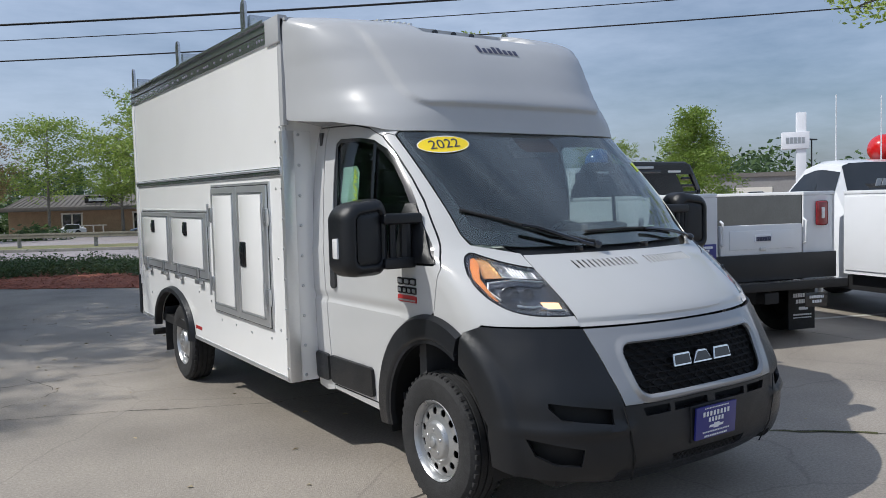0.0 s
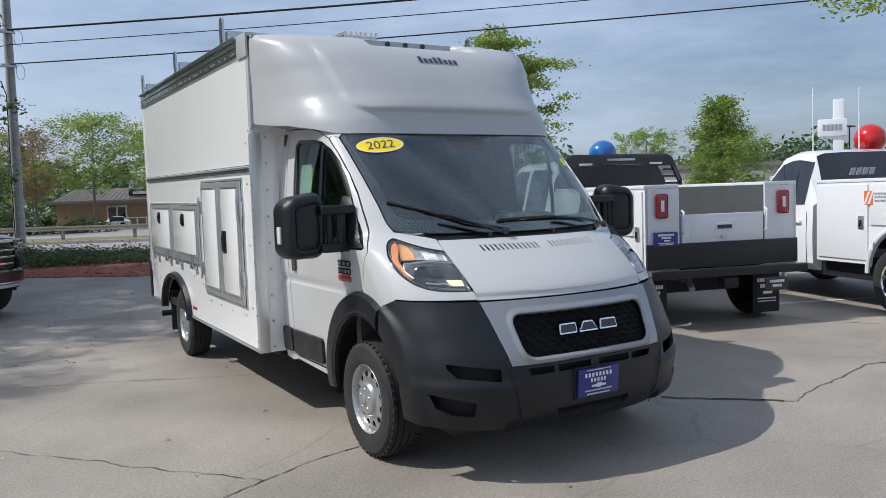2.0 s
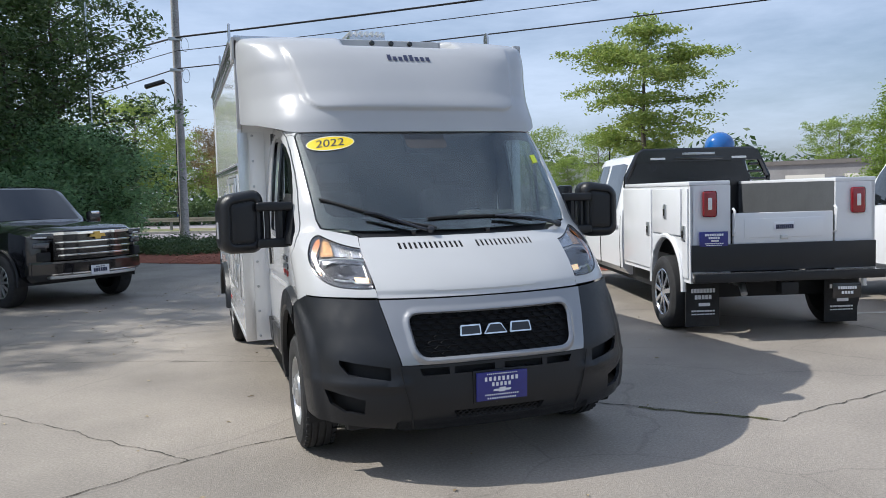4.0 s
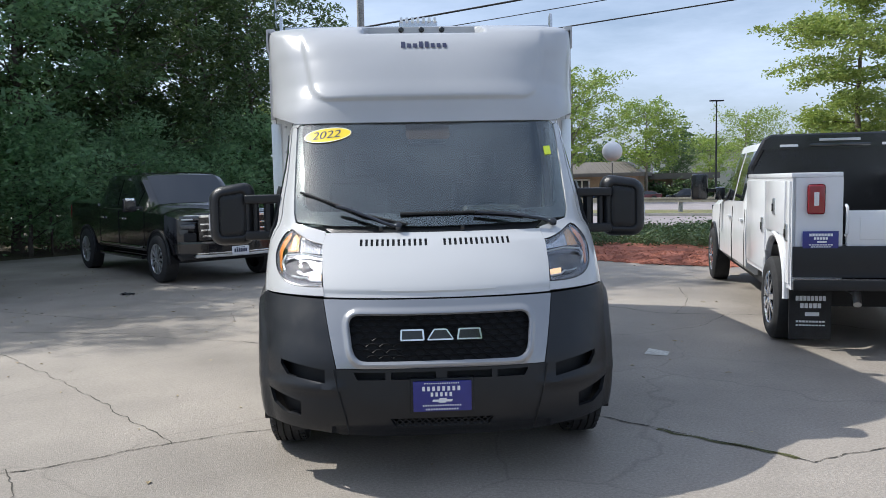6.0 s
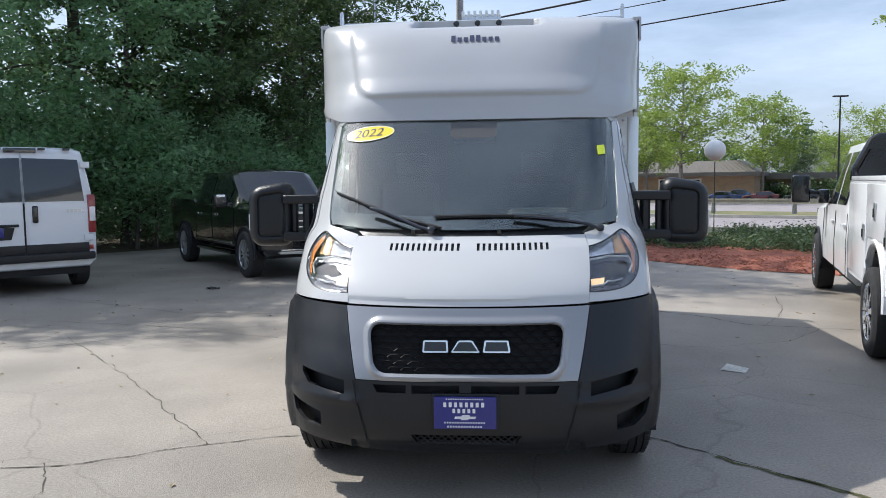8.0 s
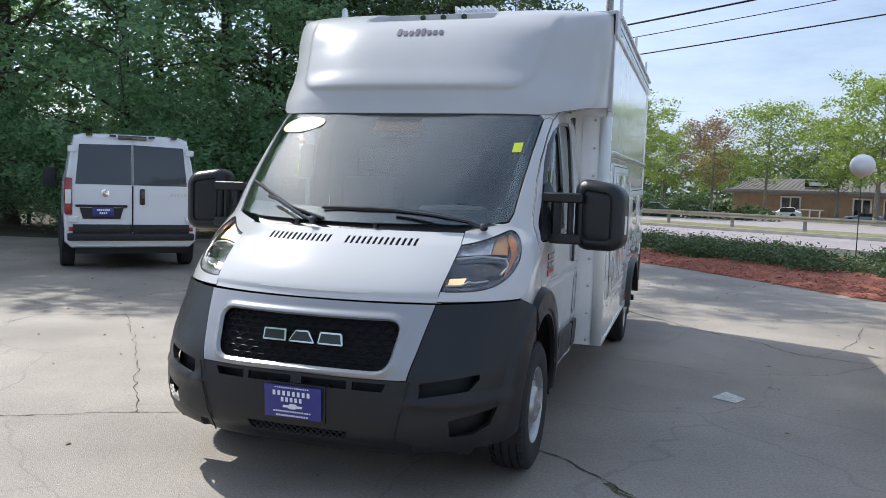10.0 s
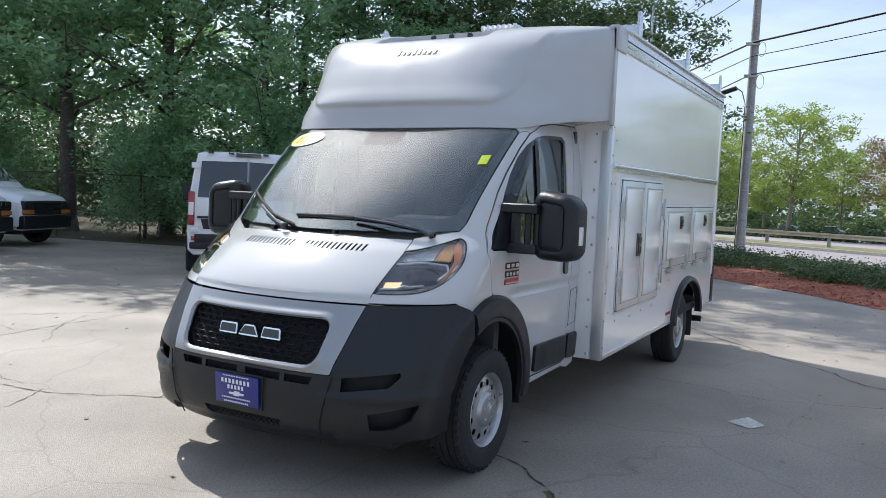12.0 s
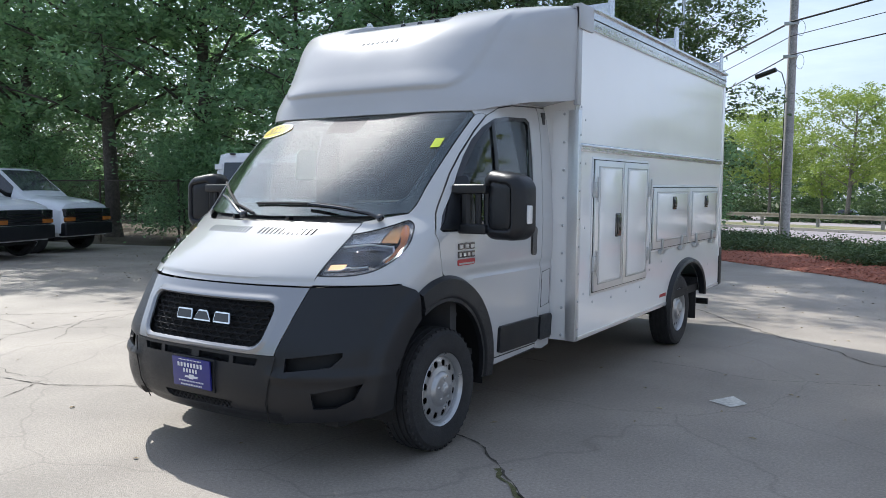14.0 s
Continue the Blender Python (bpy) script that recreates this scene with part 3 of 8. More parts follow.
lamp_top = spline(((0.664, 1.304), (0.72, 1.316), (0.78, 1.336), (0.83, 1.360), (0.866, 1.380)), 4)
lamp_side = spline(((0.866, 1.380), (0.885, 1.384), (0.912, 1.370), (0.942, 1.330), (0.961, 1.275), (0.960, 1.215), (0.937, 1.158), (0.893, 1.116), (0.83, 1.094), (0.75, 1.086), (0.652, 1.085)), 4)
lamp_out = [("x", float(x), float(z)) for x, z in (lamp_top[:-1] + lamp_side + [(0.655, 1.19)])[::-1]]


def lift(y, z):
    """Height of the swage line on the door."""
    return 0.012 * smooth01((z - 1.015) / 0.02) * smooth01((1.10 - z) / 0.06)


def side_face(sd, off=0.0):
    def f(s, z):
        p = CAB.point(s, z, off)
        p.x -= sd * lift(p.y, z) * smooth01((p.y - 0.1) / 0.25)
        return p
    return f


def sz(pts, sd):
    return fx(*[("y", y, z) for y, z in pts], side=sd)


door_front = [(-0.03, 1.075), (-0.06, 1.20), (-0.085, 1.31), (0.02, 1.46), (0.12, 1.595), (0.18, 1.67), (0.30, 1.795), (0.475, 1.955), (0.61, 2.06), (0.74, 2.117), (0.955, 2.155)]
door_rear = [(1.33, 2.178), (1.345, 2.15), (1.335, 1.98), (1.30, 1.5), (1.285, 1.0), (1.25, 0.43)]
for sd in (1, -1):
    f_arch = arch(0.0, 0.42, 0.585, 0.625, 121, 92, 8)
    fender = fx(("x", 0.640, 1.04), ("x", 0.97, 1.042), ("y", -0.40, 1.045)) + sz(f_arch, 1)
    fender = fender + sz([(y - 0.007, z + 0.004) for y, z in door_front[:9]], 1) + fx(("x", 0.935, 2.075), ("x", 0.913, 2.06), ("x", 0.894, 1.75), ("x", 0.878, 1.48), ("x", 0.860, 1.425), ("x", 0.656, 1.376), ("x", 0.668, 1.30), ("x", 0.645, 1.085))
    fender = [(s * sd, z) for s, z in fender]
    lamp_hole = fx(*lamp_out, side=sd)
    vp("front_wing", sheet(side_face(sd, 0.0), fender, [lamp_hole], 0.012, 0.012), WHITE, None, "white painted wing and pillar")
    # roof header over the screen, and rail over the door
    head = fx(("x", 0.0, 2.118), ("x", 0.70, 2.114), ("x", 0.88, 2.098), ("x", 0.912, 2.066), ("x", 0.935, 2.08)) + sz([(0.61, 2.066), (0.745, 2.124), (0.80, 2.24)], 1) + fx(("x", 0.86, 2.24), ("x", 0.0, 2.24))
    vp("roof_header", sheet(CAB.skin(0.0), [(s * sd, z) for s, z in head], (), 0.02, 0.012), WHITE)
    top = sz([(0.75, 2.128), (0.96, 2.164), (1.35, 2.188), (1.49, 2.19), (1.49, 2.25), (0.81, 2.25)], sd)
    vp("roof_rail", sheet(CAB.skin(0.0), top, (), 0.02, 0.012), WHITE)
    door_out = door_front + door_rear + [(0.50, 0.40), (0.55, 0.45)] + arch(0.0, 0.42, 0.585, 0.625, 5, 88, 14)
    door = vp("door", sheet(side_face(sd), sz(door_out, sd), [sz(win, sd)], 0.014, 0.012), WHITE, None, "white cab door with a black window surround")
    pillar = [(1.352, 2.18), (1.49, 2.183), (1.49, 0.42), (1.37, 0.40), (1.258, 0.425), (1.293, 1.0), (1.308, 1.5), (1.343, 1.98)]
    vp("rear_pillar", sheet(side_face(sd), sz(pillar, sd), (), 0.014, 0.012), WHITE)
    vp("sill_gap", tube([CAB.point(CAB.sy(y, z, sd), z, 0.0005) for y, z in ((0.60, 0.452), (0.9, 0.455), (1.25, 0.46))], 0.004, 5), SEAM, door)
    # dark inner skin behind the gaps
    vp("inner_skin", sheet(CAB.skin(-0.035), sz([(-0.12, 1.09), (-0.12, 1.30), (0.02, 1.30), (1.42, 1.28), (1.42, 0.45), (0.66, 0.44), (0.64, 0.6), (0.45, 0.95), (0.2, 1.09)], sd), (), 0.05), SEAM)
    inner = [(1.165, 2.04), (1.12, 2.062), (0.83, 2.045), (0.68, 2.02), (0.56, 1.96), (0.445, 1.875), (0.335, 1.76), (0.25, 1.655), (0.20, 1.58), (0.20, 1.40), (0.30, 1.375), (1.08, 1.39), (1.135, 1.41), (1.14, 1.47)]
    vp("pillar_lining", sheet(CAB.skin(-0.03), sz([(-0.10, 1.30), (0.05, 1.53), (0.2, 1.71), (0.32, 1.83), (0.5, 1.99), (0.66, 2.10), (0.9, 2.2), (1.44, 2.2), (1.44, 1.30)], sd), [sz(inner, sd)], 0.025), TRIM)
    # window: frame, divider and two panes
    frame_ = vp("window_frame", sheet(CAB.skin(-0.006), sz(win, sd), [sz(inner, sd)], 0.014, 0.014), GLOSSBLACK, door)
    pane = vp("pane", sheet(CAB.skin(-0.016), sz(inner, sd), (), 0.05, 0.004), CLEAR, door)
    pane.visible_shadow = False
    vp("divider", tube([CAB.point(CAB.sy(0.655, z, sd), z, -0.006) for z in (1.37, 1.6, 1.8, 2.02)], 0.014, 6), GLOSSBLACK, frame_)
    # handle, badge, moulding
    h = vp("handle", sheet(CAB.skin(0.016), sz(rounded(1.115, 1.185, 1.115, 1.32, 0.03), sd), (), 0.012, 0.022), GLOSSBLACK, door, "black door handle")
    for z0, z1, n in ((1.205, 1.245, 3), (1.155, 1.195, 4)):
        w = 0.20 / n
        for j in range(n):
            y0 = 0.13 + j * w
            bar_ = vp("badge_bar", sheet(CAB.skin(0.006), sz(rounded(y0, y0 + w * 0.90, z0, z1, 0.006, 2), sd), (), 0.02, 0.006), GLOSSBLACK, door, "black-edged chrome badge bar")
            vp("badge_face", sheet(CAB.skin(0.0085), sz(rounded(y0 + 0.009, y0 + w * 0.90 - 0.009, z0 + 0.008, z1 - 0.010, 0.004, 2), sd), (), 0.02, 0.003), STEEL, bar_)
    bar_ = vp("badge_plinth", sheet(CAB.skin(0.005), sz(rounded(0.13, 0.33, 1.108, 1.146, 0.004, 2), sd), (), 0.03, 0.005), REDPRINT, door, "dark red badge bar")
    vp("badge_line", sheet(CAB.skin(0.0075), sz(rounded(0.14, 0.32, 1.114, 1.124, 0.003, 2), sd), (), 0.03, 0.003), STEEL, bar_)
    vp("side_moulding", sheet(CAB.skin(0.022), sz(rounded(0.675, 1.25, 0.478, 0.66, 0.02, 3), sd), (), 0.025, 0.025), PLASTIC, door, "black side moulding")
    vp("rear_moulding", sheet(CAB.skin(0.022), sz(rounded(1.285, 1.475, 0.478, 0.66, 0.02, 3), sd), (), 0.025, 0.025), PLASTIC)
    # fuel flap lines on the pillar
    if sd > 0:
        flap = [(1.315, 0.98), (1.45, 1.0), (1.45, 0.74), (1.31, 0.72)]
        vp("flap_gap", tube([side_face(sd, 0.0)(CAB.sy(y, z, sd), z) for y, z in flap + flap[:1]], 0.003, 5), SEAM)
    # wheel arch flare: a wide matt lip
    cy, cz = -0.02, 0.42

    def flare(a, t, sd=sd):
        """Over the arch by angle a, and across the lip from 0 inside to 1 outside."""
        y = -0.04 * (1 - t) + (0.47 + 0.13 * t) * math.cos(a)
        z = 0.42 + (0.49 + 0.15 * t) * math.sin(a)
        base = float(np.interp(z, CAB.z, CAB.cols[2]))
        q, xx, yy, _ = CAB.at(z)
        if y < yy[-2]:
            base = float(np.interp(y, yy[:-1], xx[:-1]))
        bulge = 0.036 + 0.018 * (1 - t) if t < 0.86 else 0.036 * (1 - t) / 0.14 + 0.004
        if t < 0.22:
            bulge -= 0.012 * smooth01((0.22 - t) / 0.08)
        return Vector((sd * (base + bulge), y, z))
    a0, a1 = radians(-6), radians(118)
    lip = sheet((lambda a, t: flare(a, t)) if sd < 0 else (lambda a, t: flare(-a, t)),
                [(a0, 0.0), (a1, 0.0), (a1, 1.0), (a0, 1.0)] if sd < 0 else [(-a1, 0.0), (-a0, 0.0), (-a0, 1.0), (-a1, 1.0)], (), 0.05, 0.03, 0.07)
    vp("wheel_flare", lip, PLASTIC, None, "matt black wheel arch flare")
    # liner of the arch
    ang = [radians(a) for a in np.linspace(-12, 195, 22)]
    liner = bmesh.new()
    rows = [[liner.verts.new((sd * x, cy + 0.50 * math.cos(a), cz + 0.505 * math.sin(a))) for a in ang] for x in (1.03, 0.62)]
    for k in range(len(ang) - 1):
        liner.faces.new((rows[0][k], rows[0][k + 1], rows[1][k + 1], rows[1][k]))
    liner.faces.new(rows[1])
    vp("arch_liner", liner, DARK)

# headlamps
RIPPLE = material("rippled_chrome", (0.62, 0.63, 0.65), 0.16, metal=0.9, blotch=0.3, bsize=20)
SMOKE = material("smoked_chrome", (0.13, 0.135, 0.15), 0.2, metal=0.75, blotch=0.3, bsize=14)
for sd in (1, -1):
    out = fx(*lamp_out, side=sd)
    edge_ = [np.array(out)]

    def bowl(s, z):
        q = np.array((s, z))
        d = np.linalg.norm(nearest_on(edge_, q) - q)
        return CAB.point(s, z, -0.008 - 0.055 * smooth01(d / 0.045))
    lampob = vp("headlamp", sheet(bowl, out, (), 0.010, 0.0), SMOKE, None, "swept-back headlamp with amber corner")
    border = [CAB.point(s, z, -0.003) for s, z in out + out[:1]]
    vp("housing_rim", tube(border, 0.0055, 6), GLOSSBLACK, lampob)
    amber = fx(("x", 0.915, 1.140), ("x", 0.938, 1.178), ("x", 0.956, 1.260), ("x", 0.938, 1.312), ("x", 0.908, 1.352), ("x", 0.885, 1.362), ("x", 0.888, 1.335), ("x", 0.910, 1.30), ("x", 0.930, 1.26), ("x", 0.928, 1.20), side=sd)
    vp("amber_reflector", sheet(CAB.skin(-0.014), amber, (), 0.007, 0.003), AMBER, lampob, "amber indicator reflector")
    glow = fx(("x", 0.845, 1.352), ("x", 0.858, 1.357), ("x", 0.872, 1.362), ("x", 0.895, 1.340), ("x", 0.912, 1.30), ("x", 0.922, 1.258), ("x", 0.845, 1.260), side=sd)
    vp("indicator_bowl", sheet(lambda s, z: CAB.point(s, z, -0.040 + 0.004 * math.sin(s * 420) * math.sin(z * 330)), glow, (), 0.004, 0.002), AMBERBOWL, lampob, "rippled amber indicator bowl")
    upper = fx(("x", 0.676, 1.292), ("x", 0.72, 1.302), ("x", 0.78, 1.322), ("x", 0.838, 1.348), ("x", 0.838, 1.260), ("x", 0.676, 1.248), side=sd)
    vp("upper_reflector", sheet(lambda s, z: CAB.point(s, z, -0.042 + 0.003 * math.sin(s * 380)), upper, (), 0.004, 0.002), RIPPLE, lampob, "rippled reflector")
    for pts, r in ((((0.675, 1.236), (0.80, 1.250), (0.915, 1.238), (0.935, 1.20), (0.90, 1.145)), 0.006), (((0.665, 1.108), (0.74, 1.112), (0.77, 1.128), (0.80, 1.124), (0.88, 1.135)), 0.006)):
        line = [CAB.point(CAB.sx(sd * (a[0] + (c[0] - a[0]) * t), a[1] + (c[1] - a[1]) * t), a[1] + (c[1] - a[1]) * t, -0.026) for a, c in zip(pts, pts[1:]) for t in (0, 0.25, 0.5, 0.75)]
        vp("chrome_strip", tube(line, r, 7), STEEL, lampob)
    for x, r in ((0.79, 0.034), (0.865, 0.048)):
        p = CAB.point(CAB.sx(sd * x, 1.180), 1.180, -0.040)
        n_ = (CAB.point(CAB.sx(sd * x, 1.180), 1.180, 0.1) - p).normalized()
        q = Vector((0, -1, 0)).rotation_difference((n_ + Vector((0, -0.8, 0))).normalized()).to_matrix().to_4x4()
        vp("projector", moved(lathe([(r, 0.0), (r * 1.05, -0.006), (r * 0.98, -0.010), (r * 0.8, 0.012), (r * 0.45, 0.022), (0.3 * r, 0.008), (0.0, 0.004)], 24, "y"), Matrix.Translation(p) @ q), SMOKE, lampob, "round lamp bowl")
    bulb = fx(("x", 0.676, 1.142), ("x", 0.755, 1.146), ("x", 0.748, 1.118), ("x", 0.676, 1.110), side=sd)
    vp("running_lamp", sheet(CAB.skin(-0.03), bulb, (), 0.01, 0.004), DRL, lampob, "lit running lamp")
    lens = vp("lens", sheet(CAB.skin(-0.002), out, (), 0.012, 0.004), LENS, lampob, "clear lens")
    lens.visible_shadow = False

# mirrors
def mirror_shell(sd, layers):
    """Rounded outlines set one behind the other: (depth, inset) from the back to the sunk front panel."""
    bm = bmesh.new()
    rings = []
    for y, inset in layers:
        ring_ = []
        for x, z in rounded(-0.148 + inset, 0.148 - inset, -0.198 + inset, 0.198 - inset, max(0.02, 0.085 - inset * 0.8), 6):
            t = x / 0.148
            ring_.append(bm.verts.new((sd * x, y + 0.02 * t * t, z * (1.02 - 0.06 * t) + 0.012 * (1 - t))))
        rings.append(ring_)
    for p, q in zip(rings, rings[1:]):
        for k in range(len(p)):
            bm.faces.new((p[k], p[(k + 1) % len(p)], q[(k + 1) % len(p)], q[k]))
    bm.faces.new(rings[0])
    bm.faces.new(rings[-1])
    bmesh.ops.recalc_face_normals(bm, faces=bm.faces)
    return moved(bm, Matrix.Translation((sd * 1.322, 0.22, 1.462)) @ Matrix.Rotation(radians(-10 * sd), 4, "Z"))


for sd in (1, -1):
    mir = vp("wing_mirror", mirror_shell(sd, ((0.075, 0.012), (0.085, 0.004), (0.07, 0.0), (-0.02, 0.0), (-0.045, 0.006), (-0.066, 0.020), (-0.078, 0.040), (-0.079, 0.052), (-0.073, 0.060), (-0.060, 0.064))), PLASTIC, None, "large black towing mirror", angle=50)
    vp("front_panel", mirror_shell(sd, ((-0.050, 0.068), (-0.066, 0.070), (-0.069, 0.076), (-0.070, 0.10))), PLASTIC, mir, "smooth black front panel")
    glassm = moved(block(-0.115, 0.115, 0.075, 0.095, -0.17, 0.17, 0.01), Matrix.Translation((sd * 1.322, 0.22, 1.462)) @ Matrix.Rotation(radians(-10 * sd), 4, "Z"))
    vp("mirror_glass", glassm, CHROME, mir)
    for z in (1.575, 1.335):
        vp("arm", moved(block(0, 0.24, -0.04, 0.04, -0.030, 0.030, 0.018, 3), Matrix.Translation((0, 0.17, z)) @ (Matrix.Diagonal((sd, 1, 1, 1)) @ Matrix.Translation((0.99, 0, 0)))), PLASTIC, mir)
    for x, w in ((1.075, 0.034), (1.158, 0.020)):
        vp("strut", tube([(sd * x, 0.18, 1.33), (sd * x, 0.18, 1.575)], w, 8), PLASTIC, mir)
    tri = [(-0.045, 1.335), (0.33, 1.325), (0.33, 1.42), (0.27, 1.66), (0.21, 1.655), (0.10, 1.51)]
    vp("mirror_base", sheet(CAB.skin(0.01), sz(tri, sd), (), 0.02, 0.03), PLASTIC, mir)
    vp("indicator", moved(block(-0.010, 0.010, -0.03, 0.03, -0.055, 0.055, 0.008), Matrix.Translation((sd * 1.470, 0.235, 1.427))), LAMPWHITE, mir, "clear side indicator")

# roof cap
cap_half = [(0.0, 2.912)] + [(CAP.sy(1.49, z), z) for z in np.linspace(2.912, 2.25, 40)] + [(CAP.sy(1.40, 2.225), 2.225), (CAP.sy(1.2, 2.20), 2.20), (CAP.sy(0.95, 2.175), 2.175), (CAP.sx(1.0, 2.125), 2.125), (CAP.sx(0.94, 2.10), 2.10), (CAP.sx(0.87, 2.090), 2.090), (CAP.sx(0.5, 2.086), 2.086), (0.0, 2.085)]
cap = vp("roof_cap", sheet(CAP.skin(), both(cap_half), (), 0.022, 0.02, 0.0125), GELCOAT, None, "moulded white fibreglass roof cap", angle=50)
for sd in (1, -1):
    ring_o = [CAP.point(CAP.sx(0.86, 2.094), 2.094, -0.01), CAP.point(CAP.sx(1.0, 2.13), 2.13, -0.01)] + [CAP.point(CAP.sy(y, z), z, -0.01) for y, z in ((0.95, 2.18), (1.2, 2.205), (1.4, 2.23), (1.49, 2.255))]
    ring_i = [(0.80, 0.70, 2.15), (0.86, 0.88, 2.17), (0.88, 1.05, 2.18), (0.88, 1.25, 2.19), (0.88, 1.4, 2.19), (0.88, 1.49, 2.19)]
    soffit = bmesh.new()
    vo = [soffit.verts.new((sd * x, y, z)) for x, y, z in ring_o]
    vi = [soffit.verts.new((sd * x, y, z)) for x, y, z in ring_i]
    for k in range(5):
        soffit.faces.new((vo[k], vo[k + 1], vi[k + 1], vi[k]))
    vp("cap_soffit", soffit, GELCOAT, cap)
# plain bars in place of the maker's name
for k in range(8):
    x = -0.165 + k * 0.043
    hh = 0.052 if k in (0, 3, 4) else 0.036
    p0, p1 = CAP.point(x, 2.635), CAP.point(x, 2.687)
    nrm = Vector((0, -(p1.z - p0.z), (p1.y - p0.y))).normalized() * 0.006
    bm = bmesh.new()
    bm.faces.new([bm.verts.new(CAP.point(x + u, 2.635 + z) + nrm) for u, z in ((0.0, 0.0), (0.029, 0.0), (0.029, hh), (0.0, hh))])
    vp("name_bar", bm, INK, cap, "navy name lettering shown as bars")
for x in (-0.16, 0.0, 0.16):
    vp("marker_lamp", moved(lathe([(0.022, 0.012), (0.022, -0.004), (0.016, -0.012), (0, -0.014)], 16, "y"), Matrix.Translation((x, 1.215, 2.865))), GLOSSBLACK, cap, "small round marker lamp")
for sd in (1, -1):
    vp("corner_lamp", moved(block(-0.032, 0.032, -0.02, 0.03, -0.03, 0.03, 0.008), Matrix.Translation((sd * 1.165, 1.445, 2.872))), ALU, cap, "corner marker lamp")
    vp("corner_lens", moved(lathe([(0.018, 0.01), (0.016, -0.008), (0, -0.012)], 14, "y"), Matrix.Translation((sd * 1.165, 1.428, 2.872))), GLOSSBLACK, cap)

# wheels
def make_wheel(parent, m, rear=False):
    tyre = [(0.222, -0.02), (0.225, -0.002), (0.24, 0.004), (0.29, 0.012), (0.335, 0.006), (0.352, -0.008), (0.364, -0.026), (0.366, -0.035), (0.357, -0.036), (0.357, -0.044), (0.369, -0.045), (0.371, -0.075), (0.360, -0.076),
            (0.360, -0.086), (0.372, -0.087), (0.372, -0.120), (0.361, -0.121), (0.361, -0.131), (0.371, -0.132), (0.369, -0.165), (0.357, -0.166), (0.357, -0.174), (0.364, -0.175), (0.35, -0.20), (0.30, -0.222), (0.225, -0.21)]
    ty = part("tyre", moved(lathe(tyre, 56, "x", close=True), m), RUBBER, parent, "black all-season tyre", scale=U, angle=28)
    lugs = []
    for k in range(44):
        a = 2 * math.pi * k / 44
        for x0, x1 in ((-0.036, -0.010), (-0.198, -0.172)):
            lugs.append(moved(block(x0, x1, -0.012, 0.012, 0.350, 0.366), m @ Matrix.Rotation(a, 4, "X")))
    tagged(part("tread", joined(*lugs), RUBBER, ty, scale=U, smooth=False), kind="stuff")
    prof = [(0.0, 0.012), (0.034, 0.012), (0.040, 0.006), (0.088, 0.0), (0.098, -0.008), (0.104, -0.022), (0.135, -0.034), (0.165, -0.036), (0.190, -0.044), (0.200, -0.050), (0.206, -0.030), (0.214, -0.012), (0.222, -0.002), (0.224, -0.02)]
    rr, xx = np.array([p[0] for p in prof]), np.array([p[1] for p in prof])
    dish = (-0.05 if rear else 0.0)

    def S(u, v):
        a = u / 0.15
        h = float(np.interp(v, rr, xx)) + dish * smooth01((0.19 - v) / 0.05)
        return m @ Vector((h, v * math.cos(a), v * math.sin(a)))
    per = 2 * math.pi * 0.15
    holes = []
    for k in range(12):
        c = per * (k + 0.5) / 12
        holes.append([(c + 0.020 * math.cos(t), 0.158 + 0.020 * math.sin(t)) for t in np.linspace(0, 2 * math.pi, 14)[:-1]])
    rim = part("rim", sheet(S, [(0, 0.012), (per, 0.012), (per, 0.224), (0, 0.224)], holes, 0.011, 0.006, 0.006), WHEEL, parent, "silver steel wheel with round vents", scale=U, angle=40)
    part("hub_back", moved(lathe([(0.205, -0.075), (0.0, -0.075), (0.0, -0.09), (0.205, -0.09)], 28, "x"), m), DARK, rim, scale=U)
    for k in range(5):
        a = 2 * math.pi * k / 5 + 0.3
        part("lug_nut", moved(lathe([(0.012, -0.004), (0.012, 0.008), (0.008, 0.013), (0, 0.014)], 10, "x"), m @ Matrix.Translation((dish, 0.064 * math.cos(a), 0.064 * math.sin(a)))), WHEEL, rim, scale=U)
        part("nut_well", moved(lathe([(0.0, 0.0062), (0.0195, 0.0062), (0.0195, 0.001), (0.0, 0.001)], 14, "x"), m @ Matrix.Translation((dish, 0.064 * math.cos(a), 0.064 * math.sin(a)))), DARK, rim, scale=U)
    part("centre_cap", moved(lathe([(0.032, 0.010), (0.032, 0.020), (0.024, 0.026), (0, 0.027)], 20, "x"), m @ Matrix.Translation((dish, 0, 0))), WHEEL, rim, scale=U)


for sd in (1, -1):
    flip = Matrix.Rotation(0 if sd > 0 else math.pi, 4, "Z")
    w = tagged(new("front_wheel"), "front wheel with silver steel rim")
    w.parent = van
    make_wheel(w, Matrix.Translation((sd * 1.035, 0, 0.372)) @ flip)
    w = tagged(new("rear_wheel"), "rear wheel with silver steel rim")
    w.parent = van
    make_wheel(w, Matrix.Translation((sd * 1.195, 4.26, 0.372)) @ flip)
vp("front_axle", tube([(-0.85, 0, 0.34), (0.85, 0, 0.34)], 0.06, 10), DARK)
vp("rear_axle", tube([(-1.0, 4.26, 0.36), (1.0, 4.26, 0.36)], 0.07, 10), DARK)
for sd in (1, -1):
    vp("chassis_rail", block(sd * 0.45 - 0.05, sd * 0.45 + 0.05, 0.3, 5.6, 0.36, 0.46), DARK)
vp("floor_pan", block(-0.98, 0.98, 0.5, 1.5, 0.40, 0.48), DARK)
vp("engine_shield", block(-0.85, 0.85, -0.75, 0.45, 0.28, 0.40, 0.03), DARK)
vp("engine_bay", block(-0.60, 0.60, -0.55, 0.3, 0.40, 1.0), DARK)
